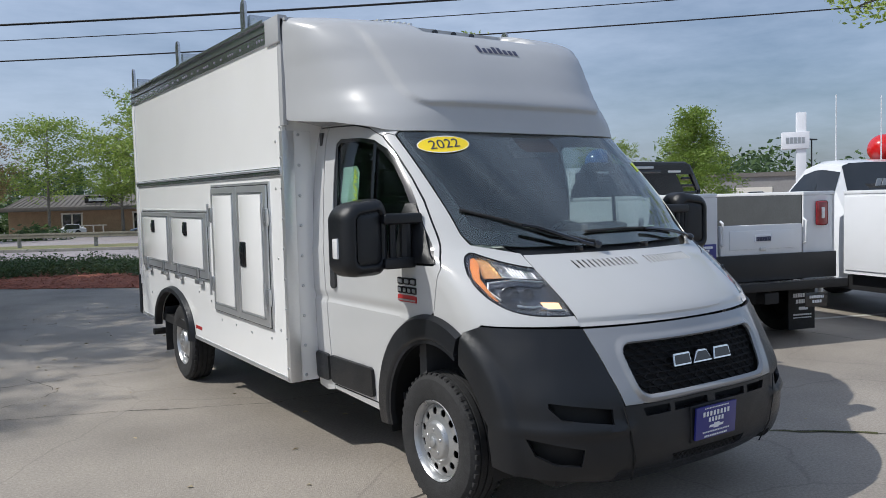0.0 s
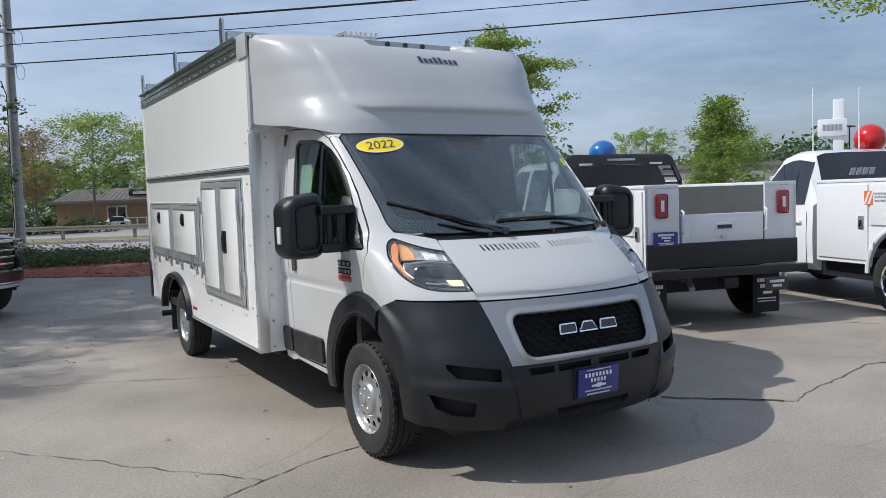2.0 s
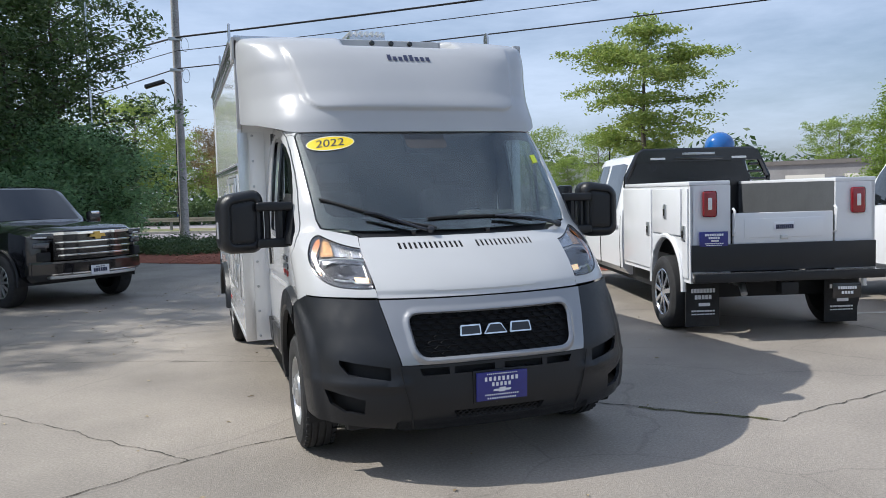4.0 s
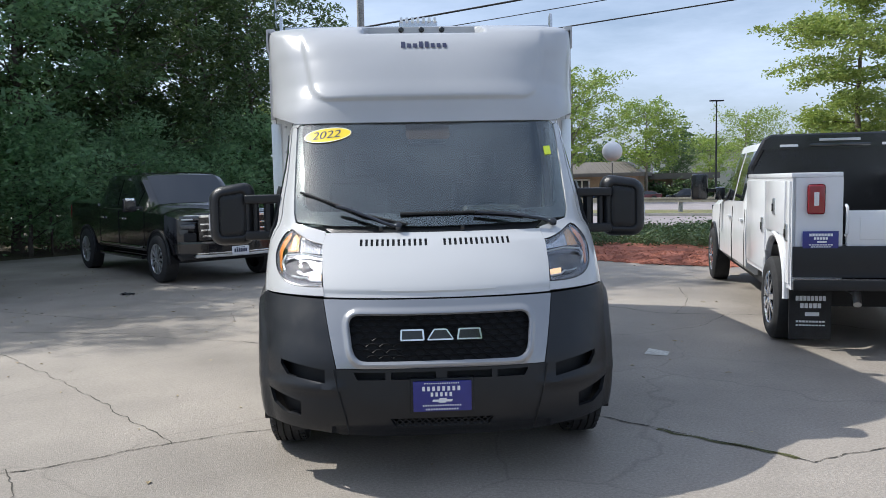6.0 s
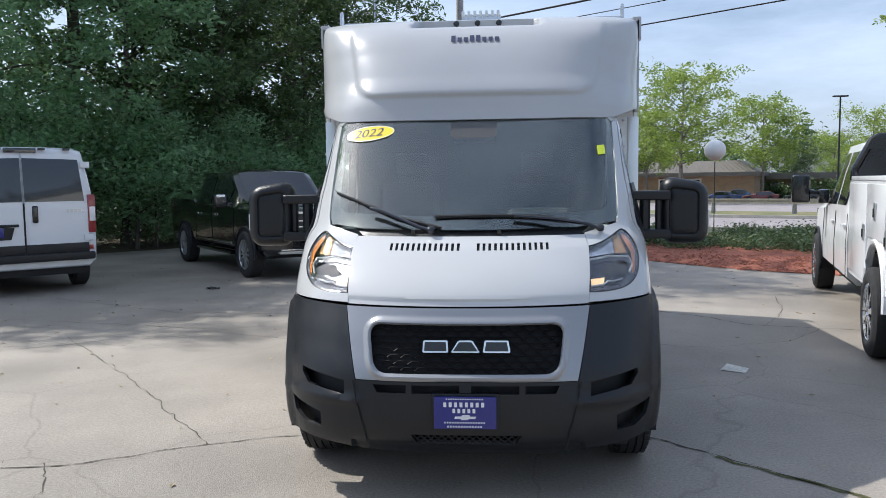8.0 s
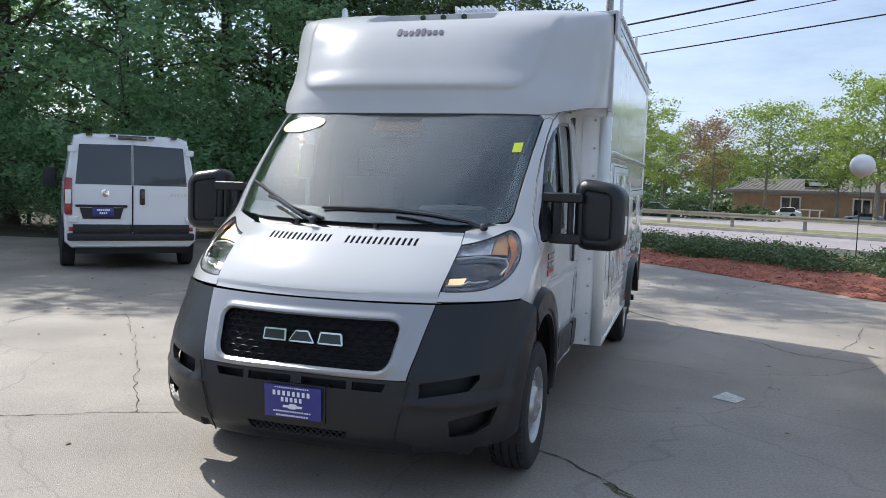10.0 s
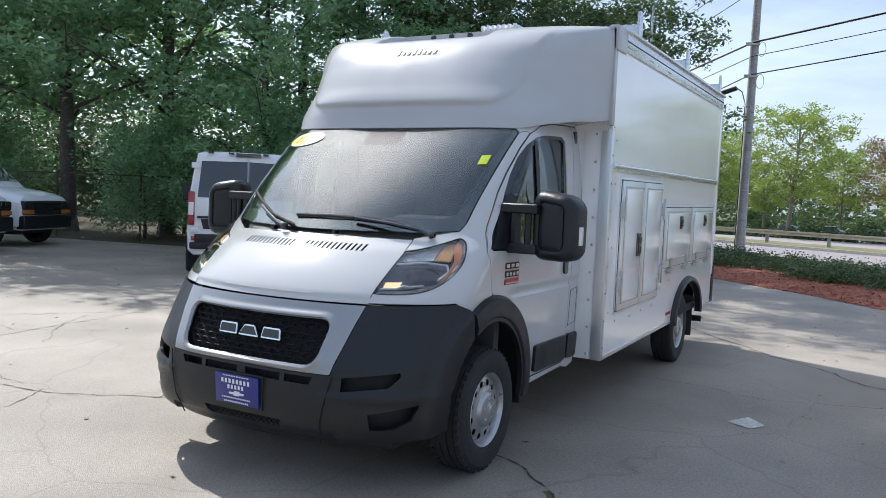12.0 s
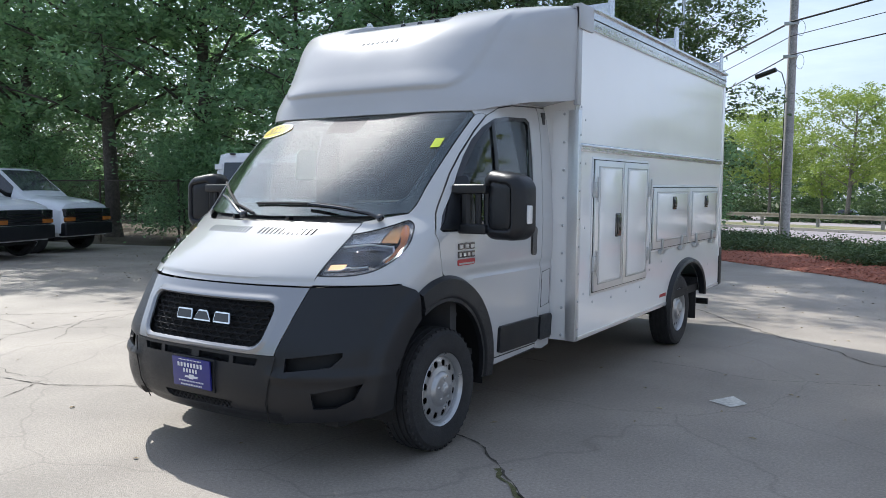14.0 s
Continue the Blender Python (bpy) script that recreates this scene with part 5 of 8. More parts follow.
LOT = asphalt("worn_asphalt", 0.265, 0.85, 0.20)
ROADMAT = asphalt("pale_road_asphalt", 0.27, 1.0, 0.06)
EARTH = material("rough_grass", (0.07, 0.10, 0.035), 0.95, grain=0.4, size=12, second=(0.13, 0.12, 0.06), bsize=0.5, blotch=0.2, bump=0.6, bumpsize=20)
VERGE = material("dry_verge_grass", (0.12, 0.15, 0.05), 0.95, grain=0.35, size=25, second=(0.24, 0.20, 0.11), bsize=0.8, bump=0.8, bumpsize=40)
MULCH = material("red_bark_mulch", (0.42, 0.15, 0.09), 0.95, grain=0.5, size=38, second=(0.25, 0.085, 0.055), bsize=9, blotch=0.15, bump=1.0, bumpsize=45)
KERB = material("concrete_kerb", (0.42, 0.40, 0.36), 0.85, grain=0.15, size=60, blotch=0.15, bsize=2, bump=0.3, bumpsize=120)
CRACK = material("crack_filler", (0.085, 0.075, 0.06), 0.95, grain=0.3, size=40, second=(0.06, 0.055, 0.045), bsize=3)
MOSS = material("moss_in_crack", (0.10, 0.10, 0.04), 0.95, grain=0.4, size=80)
LITTER = material("leaf_litter", (0.06, 0.045, 0.03), 0.95, grain=0.5, size=22, second=(0.10, 0.08, 0.05), bsize=3, bump=0.8, bumpsize=30)
LINE = material("line_paint_and_bright_spot", (0.55, 0.54, 0.50), 0.8, grain=0.2, size=40, blotch=0.2, bsize=3)

def road_y(x, d):
    """The road runs off to the right, coming nearer; d is metres beyond its near edge."""
    return 22.3 - 0.6 * (x - 5) + d * 1.166


def ground_z(x, y):
    """The land falls away gently beyond the road."""
    return -0.06 - 1.5 * smooth01(((y - 22.3 + 0.6 * (x - 5)) / 1.166 - 14) / 45)


def land(d_list, lift, half):
    """A wide sheet of land in strips along the road."""
    bm = bmesh.new()
    rows = [[bm.verts.new((x, road_y(x, d), ground_z(x, road_y(x, d)) + lift)) for x in np.linspace(-half, half, 9)] for d in d_list]
    for p, q in zip(rows, rows[1:]):
        for k in range(8):
            bm.faces.new((p[k], p[k + 1], q[k + 1], q[k]))
    bmesh.ops.recalc_face_normals(bm, faces=bm.faces)
    return bm


SLOPE = [14, 18, 23, 29, 36, 43, 49, 54, 59]
tagged(part("ground", land([-700, 0] + SLOPE + [120, 800], 0.0, 500), EARTH), "rough grass ground reaching the horizon", "ground", kind="structure")
BED = [(-9.0, 20.3), (-5.5, 19.4), (-2.3, 16.6), (0.4, 14.2), (1.7, 13.0), (3.1, 11.3), (4.4, 9.7), (5.5, 8.9), (8.0, 7.6), (12.0, 6.8), (30.0, 3.0)]
BED_FAR = [(30.0, 10.5), (14.0, 15.2), (9.0, 17.0), (5.5, 18.2), (2.2, 20.6), (-1.6, 24.2), (-6.0, 26.0), (-9.0, 26.0)]
LOT_OUT = [(-60, 6.0), (-30, 8.6), (-18, 9.8), (-12.3, 11.2), (-8.6, 15.0)] + BED[1:] + [(60, -3), (60, -60), (-60, -60)]
tagged(part("lot", raised(LOT_OUT, -0.06, 0.0), LOT, smooth=False), "sun-bleached cracked asphalt parking lot", "parking lot", kind="structure")


tagged(part("road", raised([(-150, road_y(-150, 0)), (150, road_y(150, 0)), (150, road_y(150, 8.6)), (-150, road_y(-150, 8.6))], -0.06, -0.03), ROADMAT, smooth=False), "pale worn asphalt road", "road", kind="structure")
for d in (-0.16, 8.62):
    tagged(part("kerb", raised([(-150, road_y(-150, d)), (150, road_y(150, d)), (150, road_y(150, d + 0.15)), (-150, road_y(-150, d + 0.15))], -0.06, 0.10), KERB, smooth=False), "pale concrete kerb along the road", "kerb", kind="structure")
tagged(part("verge", raised([(-150, road_y(-150, 8.80)), (150, road_y(150, 8.80)), (150, road_y(150, 13.5)), (-150, road_y(-150, 13.5))], -0.06, 0.06), VERGE, smooth=False), "dry grass verge beyond the road", "grass", kind="structure")
tagged(part("far_lot", land(SLOPE + [125], 0.04, 160), ROADMAT), "parking lot across the road", "parking lot", kind="structure")


def bed_top(x, y):
    return 0.10 + 0.05 * noise.noise((x * 0.8, y * 0.8, 0)) + 0.025 * noise.noise((x * 4, y * 4, 3))


BED_OUT = BED + BED_FAR
bed = tagged(part("planting_bed", sheet(lambda x, y: Vector((x, y, bed_top(x, y) if nearest_on([np.array(BED_OUT)], np.array((x, y))) is None else
             min(1.0, (np.linalg.norm(nearest_on([np.array(BED_OUT)], np.array((x, y))) - np.array((x, y))) + 0.02) / 0.5) * bed_top(x, y) + 0.005)), [(x, y) for x, y in BED_OUT], (), 0.35), MULCH), "red bark mulch planting bed", "planting bed", kind="structure")
litter_out = [(-60, 6.0), (-30, 8.6), (-18, 9.8), (-12.3, 11.2), (-8.6, 15.0), (-5.6, 19.3), (-9, 26), (-60, 34)]
tagged(part("wood_floor", sheet(lambda x, y: Vector((x, y, (0.06 * noise.noise((x * 0.6, y * 0.6, 1)) + 0.10) * smooth01(np.linalg.norm(nearest_on([np.array(litter_out)], np.array((x, y))) - np.array((x, y))) / 1.6) - 0.03)), litter_out, (), 1.0), LITTER), "leaf-littered floor of the wood", "ground", kind="structure")

# cracks in the asphalt, each a ragged sunken strip
def crack(name, pts, w, mat, seed):
    rnd = random.Random(seed)
    bm = bmesh.new()
    line = []
    for (x0, y0), (x1, y1) in zip(pts, pts[1:]):
        n = max(2, int(math.hypot(x1 - x0, y1 - y0) / 0.05))
        for k in range(n):
            t = k / n
            x, y = x0 + (x1 - x0) * t, y0 + (y1 - y0) * t
            line.append((x + 0.05 * noise.noise((x * 1.6, y * 1.6, seed)) + 0.035 * noise.noise((x * 6, y * 6, seed + 9)) + rnd.uniform(-0.008, 0.008),
                         y + 0.05 * noise.noise((x * 1.6, y * 1.6, seed + 40)) + 0.035 * noise.noise((x * 6, y * 6, seed + 60)) + rnd.uniform(-0.008, 0.008)))
    line.append(pts[-1])
    last = None
    for i, (x, y) in enumerate(line):
        j = min(i, len(line) - 2)
        dx, dy = line[j + 1][0] - line[j][0], line[j + 1][1] - line[j][1]
        l = math.hypot(dx, dy) or 1
        ww = w * 0.7 * rnd.uniform(0.15, 1.2)
        cur = (bm.verts.new((x - dy / l * ww, y + dx / l * ww, 0.004)), bm.verts.new((x + dy / l * ww, y - dx / l * ww, 0.004)))
        if last:
            bm.faces.new((last[0], last[1], cur[1], cur[0]))
        last = cur
    bmesh.ops.recalc_face_normals(bm, faces=bm.faces)
    return tagged(part(name, bm, mat, smooth=False), "ragged dark crack in the asphalt", "crack", group="cracks in the lot", kind="structure")


CRACKS = [([(-3.6, -0.62), (-2.65, -0.46), (-2.36, -0.42), (-2.06, -0.24), (-1.69, -0.02), (-1.36, 0.13), (-1.07, 0.23), (-0.4, 0.35)], 0.009),
          ([(-2.55, -0.42), (-2.3, -0.8), (-2.2, -1.5)], 0.006),
          ([(-4.6, 3.4), (-3.99, 2.7), (-3.52, 2.2), (-2.79, 1.35), (-2.12, 0.53), (-1.69, -0.02)], 0.006),
          ([(-3.2, 3.8), (-2.0, 3.3), (-0.9, 2.75), (0.5, 2.6)], 0.007), ([(-6, 4.5), (-4.5, 4.2), (-3.0, 3.85)], 0.007), ([(-2.4, 5.2), (-2.2, 4.4), (-3.0, 3.85)], 0.006),
          ([(0.9, 0.32), (1.19, 0.16), (1.5, -0.15), (1.85, -0.5), (2.1, -0.75), (2.7, -0.6), (3.6, -0.4), (5.0, -0.7)], 0.012),
          ([(0.6, 6.9), (1.72, 5.5), (2.4, 4.85), (3.05, 4.15), (4.0, 3.9), (5.4, 1.8)], 0.014), ([(5.4, 1.8), (5.3, 1.2), (5.7, 0.6), (6.6, 0.0)], 0.012),
          ([(1.2, 3.2), (2.2, 3.0), (3.0, 3.3), (3.6, 4.0)], 0.006), ([(3.05, 4.15), (3.6, 5.2), (3.9, 6.4)], 0.007),
          ([(-7.2, 0.7), (-6.3, 1.15), (-5.78, 1.62), (-5.27, 2.46), (-4.2, 3.1)], 0.008), ([(-4.17, 0.69), (-4.95, 1.5), (-5.27, 2.0)], 0.007), ([(-7.5, -1.5), (-6.0, -0.8), (-4.8, 0.6), (-5.1, 2.7)], 0.008),
          ([(-4.8, 0.6), (-4.0, -0.2), (-2.8, -0.4)], 0.006), ([(-4.2, 1.6), (-5.0, 0.9), (-6.2, 1.1)], 0.005), ([(-6.5, 6.3), (-4.0, 5.0), (-1.5, 4.9)], 0.009)]
for i, (pts, w) in enumerate(CRACKS):
    crack("crack", pts, w, CRACK, i)
crack("crack", [(1.45, -0.1), (1.85, -0.5), (2.05, -0.72)], 0.03, MOSS, 50)
# bright spot of light on the asphalt, put in as a flat pale patch
tagged(part("pale_patch", flat([(2.02, 2.06), (2.14, 2.30), (2.28, 2.12), (2.2, 1.96)], 0.005), LINE, smooth=False), "small bright spot of light on the asphalt, laid as a pale patch", "paint mark", kind="structure")
SCRAP = (-4.45, 7.27)
# dry leaf bits blown over the lot, thicker towards the wood
rnd = random.Random(21)
lv, lf = [], []
while len(lf) < 1300:
    x, y = rnd.uniform(-16, 9), rnd.uniform(-3, 11)
    if rnd.random() > 0.10 + 0.9 * smooth01((y + 1 - x * 0.35) / 12.0) ** 2:
        continue
    a, l, w = rnd.uniform(0, 6.3), rnd.uniform(0.010, 0.034), rnd.uniform(0.006, 0.018)
    c_, s_, k = math.cos(a), math.sin(a), len(lv)
    lv += [(x - c_ * l, y - s_ * l, 0.004), (x + s_ * w, y - c_ * w, 0.010), (x + c_ * l, y + s_ * l, 0.005), (x - s_ * w, y + c_ * w, 0.013)]
    lf.append((k, k + 1, k + 2, k + 3))
me = bpy.data.meshes.new("leaf_bits")
me.from_pydata(lv, [], lf)
me.materials.append(material("dry_leaf", (0.26, 0.19, 0.10), 0.8, grain=0.4, size=3, second=(0.42, 0.36, 0.24), bsize=2))
tagged(shared("leaf_bits", me), "dry leaf bits scattered over the asphalt", "leaves", kind="stuff")
scrap = sheet(lambda u, v: Vector((SCRAP[0] + u, SCRAP[1] + v, 0.02 + 0.018 * math.sin(u * 40) * math.cos(v * 55))), [(-0.09, -0.05), (0.10, -0.06), (0.12, 0.03), (0.02, 0.06), (-0.08, 0.04)], (), 0.015, 0.004)
tagged(part("rubber_scrap", scrap, RUBBER), "crumpled black scrap lying on the asphalt", "debris")
for (xa, ya), (xb, yb) in (((5.6, 2.6), (8.3, 1.6)), ((8.3, 1.6), (9.6, 1.1))):
    dx, dy = xb - xa, yb - ya
    l = math.hypot(dx, dy)
    nx, ny = -dy / l * 0.055, dx / l * 0.055
    tagged(part("parking_line", flat([(xa + nx, ya + ny), (xa - nx, ya - ny), (xb - nx, yb - ny), (xb + nx, yb + ny)], 0.005), LINE, smooth=False), "worn white parking line", "parking line", kind="structure")


# ---- other vehicles ----
def ring(y, zb, wl, zs, ws, zt, wt):
    """Half of a body section, from the sill to the middle of the top."""
    zm = (zb + zs) / 2
    half = [(wl * 0.90, zb), (wl, zb + 0.10), (wl + 0.012, zm), (ws, zs), ((ws * 0.45 + wt * 0.55) + 0.012, zs * 0.45 + (zt - 0.05) * 0.55), (wt, zt - 0.05), (wt * 0.86, zt - 0.012), (wt * 0.45, zt), (0.0, zt)]
    return [(x, y, z) for x, z in half] + [(-x, y, z) for x, z in reversed(half[:-1])]


def interp_sections(secs, step):
    out = []
    for a, b in zip(secs, secs[1:]):
        n = max(1, int(abs(b[0] - a[0]) / step))
        for k in range(n):
            t = k / n
            out.append([p + (q - p) * t for p, q in zip(a, b)])
    out.append(list(secs[-1]))
    return out


def loft(rings, cap=True):
    bm = bmesh.new()
    vs = [[bm.verts.new(p) for p in r] for r in rings]
    for a, b in zip(vs, vs[1:]):
        for k in range(len(a) - 1):
            bm.faces.new((a[k], a[k + 1], b[k + 1], b[k]))
        bm.faces.new((a[-1], a[0], b[0], b[-1]))
    if cap:
        bm.faces.new(vs[0])
        bm.faces.new(vs[-1])
    bmesh.ops.recalc_face_normals(bm, faces=bm.faces)
    return bm


def wheel_set(parent, places, r, w, rim_mat, spokes=6):
    """Road wheels: tyre, rim with spokes. places: (x of the outer face, y, side)."""
    for x, y, sd in places:
        m = Matrix.Translation((x, y, r)) @ Matrix.Rotation(0 if sd > 0 else math.pi, 4, "Z")
        wh = tagged(new("wheel"), "road wheel with spoked rim")
        wh.parent = parent
        part("tyre", moved(lathe([(r * 0.64, -0.01), (r * 0.70, 0.004), (r * 0.9, 0.0), (r * 0.985, -0.025), (r, -0.05), (r, -w + 0.05), (r * 0.98, -w + 0.02), (r * 0.7, -w)], 40, "x", close=True), m), RUBBER, wh)
        rim = part("rim", moved(lathe([(r * 0.66, -0.012), (r * 0.62, -0.03), (r * 0.60, -0.10), (r * 0.2, -0.10), (0, -0.10)], 36, "x", caps=False), m), DARK, wh)
        part("rim_lip", moved(lathe([(r * 0.66, -0.012), (r * 0.63, -0.004), (r * 0.60, -0.02), (r * 0.60, -0.05)], 36, "x", caps=False), m), rim_mat, rim)
        part("hub", moved(lathe([(r * 0.2, -0.06), (r * 0.18, -0.02), (r * 0.1, -0.012), (0, -0.01)], 20, "x"), m), rim_mat, rim)
        for k in range(spokes):
            a = 2 * math.pi * k / spokes
            k_ = 6 / max(6, spokes)
            s = prism([(-r * 0.075 * k_, r * 0.12), (r * 0.075 * k_, r * 0.12), (r * 0.10 * k_, r * 0.63), (-r * 0.10 * k_, r * 0.63)], 0.03, 0.006)
            part("spoke", moved(s, m @ Matrix.Rotation(a, 4, "X") @ Matrix.Translation((-0.035, 0, 0)) @ Matrix.Rotation(radians(90), 4, "Z") @ Matrix.Translation((0, -0.03, 0))), rim_mat, rim)


def skin_panel(rings, i0, i1, j0, j1, off, side=0):
    """A panel laid over part of a lofted body; a side pane stops short of roof and shoulder."""
    bm = bmesh.new()
    g = [[Vector(p) for p in r] for r in rings]
    vs = []
    for i in range(i0, i1 + 1):
        row = []
        for j in range(j0, j1 + 1):
            p = g[i][j]
            if side:
                top, low = (j1, j0) if side > 0 else (j0, j1)
                p = p.lerp(g[i][top - side], 0.26) if j == top else p.lerp(g[i][low + side], 0.10) if j == low else p
            a = g[min(i + 1, len(g) - 1)][j] - g[max(i - 1, 0)][j]
            b = g[i][min(j + 1, len(g[i]) - 1)] - g[i][max(j - 1, 0)]
            n = a.cross(b).normalized()
            c = Vector((0, p.y, 1.0))
            if n.dot(p - c) < 0:
                n = -n
            row.append(bm.verts.new(p + n * off))
        vs.append(row)
    for a, b in zip(vs, vs[1:]):
        for k in range(len(a) - 1):
            bm.faces.new((a[k], a[k + 1], b[k + 1], b[k]))
    bmesh.ops.recalc_face_normals(bm, faces=bm.faces)
    return bm


def find(rings, y):
    return min(range(len(rings)), key=lambda i: abs(rings[i][0][1] - y))


def wheel_wells(parent, ys, x, r):
    """Dark round arch openings with a lip over each wheel."""
    for y in ys:
        for sd in (1, -1):
            pts = [(math.cos(a) * r, math.sin(a) * r) for a in np.linspace(-0.15, math.pi + 0.15, 20)]
            bm = bmesh.new()
            o = [bm.verts.new((sd * (x + 0.012), y + c, 0.42 + s)) for c, s in pts]
            i = [bm.verts.new((sd * (x - 0.25), y + c, 0.42 + s)) for c, s in pts]
            for k in range(len(pts) - 1):
                bm.faces.new((o[k], o[k + 1], i[k + 1], i[k]))
            bm.faces.new(o)
            bmesh.ops.recalc_face_normals(bm, faces=bm.faces)
            w = part("wheel_arch", bm, DARK, parent)
            lip = tube([(sd * (x + 0.015), y + c * 1.03, 0.42 + s * 1.03) for c, s in pts], 0.018, 6)
            part("arch_lip", lip, PLASTIC, w)


def text_bars(parent, m, rows, mat):
    """Writing as rows of plain bars: (x, z, width, height, count)."""
    for x, z, w, h, n in rows:
        for k in range(n):
            x0 = x - w / 2 + w * k / n
            part("bar", moved(block(x0, x0 + w / n * 0.78, -0.002, 0.002, z - h / 2, z + h / 2), m), mat, parent, smooth=False)


def nose_sweep(x):
    """How far the nose of a pickup is swept back at half width x."""
    return 0.30 * (abs(x) / 0.97) ** 3


def swept_bar(w, y0, y1, z0, z1, bevel=0.01):
    """A bar across the nose, curved in plan like it."""
    xs = np.linspace(-w, w, 17)
    plan = [(x, -(y0 + nose_sweep(x))) for x in xs] + [(x, -(y1 + nose_sweep(x))) for x in xs[::-1]]
    return moved(prism(plan, z1 - z0, bevel), Matrix.Translation((0, 0, z0)) @ Matrix.Rotation(radians(90), 4, "X") @ Matrix.Diagonal((1, 1, 1, 1)))


def pickup(name, label, m, paint, wb, crew, bed, rim):
    t = thing(name, label, "truck", m)
    hood_z, roof_z = (1.30, 1.93) if not bed else (1.36, 2.07)
    cab_end = 3.05 if crew else 2.05
    end = wb + 1.10 if not bed else cab_end + 0.06
    w = 0.99
    secs = [(-0.98, 0.62, 0.80, 1.02, 0.80, 1.10, 0.66), (-0.95, 0.42, 0.93, 1.10, 0.92, 1.20, 0.74), (-0.86, 0.40, 0.97, 1.14, 0.965, hood_z - 0.06, 0.80), (-0.40, 0.42, w, 1.18, 0.98, hood_z - 0.01, 0.82),
            (0.52, 0.42, w, 1.20, 0.985, hood_z + 0.02, 0.84), (0.60, 0.42, w, 1.22, 0.985, hood_z + 0.05, 0.83), (1.22, 0.42, w, 1.24, 0.985, roof_z - 0.06, 0.78), (1.45, 0.42, w, 1.25, 0.985, roof_z, 0.79),
            (cab_end - 0.45, 0.42, w, 1.27, 0.985, roof_z, 0.79), (cab_end - 0.18, 0.42, w, 1.28, 0.985, roof_z - 0.05, 0.78), (cab_end, 0.42, w, 1.30, 0.985, 1.44, 0.80)]
    if not bed:
        secs += [(cab_end + 0.03, 0.45, w, 1.34, 0.985, 1.42, 0.92), (end - 0.12, 0.48, w, 1.36, 0.985, 1.44, 0.92), (end, 0.55, w - 0.02, 1.36, 0.965, 1.42, 0.90)]
    rows = interp_sections(secs, 0.12)
    rings = [[(x, y + nose_sweep(x) * smooth01((-y - 0.15) / 0.6), z) for x, y, z in ring(*r)] for r in rows]
    part("body", loft(rings), paint, t, angle=28)
    a, b = find(rings, 0.66), find(rings, 1.20)
    part("windscreen", skin_panel(rings, a, b, 6, 10, 0.006), DARKGLASS, t, "dark reflective windscreen")
    part("rear_window", skin_panel(rings, find(rings, cab_end - 0.16), find(rings, cab_end - 0.03), 5, 11, 0.006), DARKGLASS, t)
    for j0, j1, sd in ((3, 5, 1), (11, 13, -1)):
        for y0, y1 in (((0.95, 1.85), (1.95, cab_end - 0.25)) if crew else ((0.95, cab_end - 0.22),)):
            part("side_window", skin_panel(rings, find(rings, y0), find(rings, y1), j0, j1, 0.006, sd), DARKGLASS, t)
        doors = ((0.62, 1.88), (1.90, cab_end - 0.1)) if crew else ((0.62, cab_end - 0.12),)
        for y0, y1 in doors:
            for y in (y0, y1):
                part("door_gap", tube([(sd * (w + 0.008), y, 0.50), (sd * (w + 0.014), y, 0.85), (sd * (0.99), y, 1.22)], 0.004, 5), SEAM, t)
            part("door_handle", block(min(sd * 1.0, sd * 1.03), max(sd * 1.0, sd * 1.03), y1 - 0.28, y1 - 0.10, 1.06, 1.10, 0.01), CHROME if paint is BLACKPAINT else paint, t, "door handle")
        if bed:
            mir = part("wing_mirror", moved(block(-0.12, 0.12, -0.06, 0.06, -0.19, 0.19, 0.04, 3), Matrix.Translation((sd * 1.32, 0.85, 1.48))), GLOSSBLACK, t, "long black towing mirror")
            part("mirror_arm", block(min(sd * 0.96, sd * 1.26), max(sd * 0.96, sd * 1.26), 0.82, 0.88, 1.40, 1.45, 0.01), PLASTIC, mir)
            part("mirror_foot", block(min(sd * 0.96, sd * 1.10), max(sd * 0.96, sd * 1.10), 0.76, 0.94, 1.28, 1.47, 0.03), GLOSSBLACK, mir)
        else:
            mir = part("wing_mirror", moved(block(-0.12, 0.12, -0.06, 0.06, -0.12, 0.12, 0.045, 3), Matrix.Translation((sd * 1.16, 0.85, 1.34))), GLOSSBLACK, t, "door mirror")
            part("mirror_cap", moved(block(-0.085, 0.085, -0.045, 0.03, 0.06, 0.125, 0.025, 3), Matrix.Translation((sd * 1.16, 0.82, 1.34))), CHROME, mir, "chrome mirror cap")
            part("mirror_arm", block(min(sd * 0.93, sd * 1.10), max(sd * 0.93, sd * 1.10), 0.82, 0.88, 1.26, 1.31, 0.01), GLOSSBLACK, mir)
            part("sill_step", block(min(sd * 0.90, sd * 1.03), max(sd * 0.90, sd * 1.03), 0.75, cab_end - 0.1, 0.36, 0.42, 0.02), GLOSSBLACK, t, "side step")
            part("window_line", tube([(x + sd * 0.01, y, 1.255) for x, y, z in [g[3] if sd > 0 else g[-4] for g in rings[find(rings, 0.80):find(rings, cab_end - 0.2) + 1]]], 0.010, 6), CHROME, t, "chrome line under the side windows")
    # front end
    gr = part("grille", swept_bar(0.66, -1.005, -0.90, 0.74, 1.17), GLOSSBLACK, t, "black grille with chrome bars")
    for z, h, w in ((0.80, 0.024, 0.62), (0.90, 0.024, 0.64), (1.00, 0.024, 0.65), (1.125, 0.045, 0.86)):
        part("grille_bar", swept_bar(w, -1.03, -0.97, z, z + h, 0.005), CHROME, gr, "polished chrome bar")
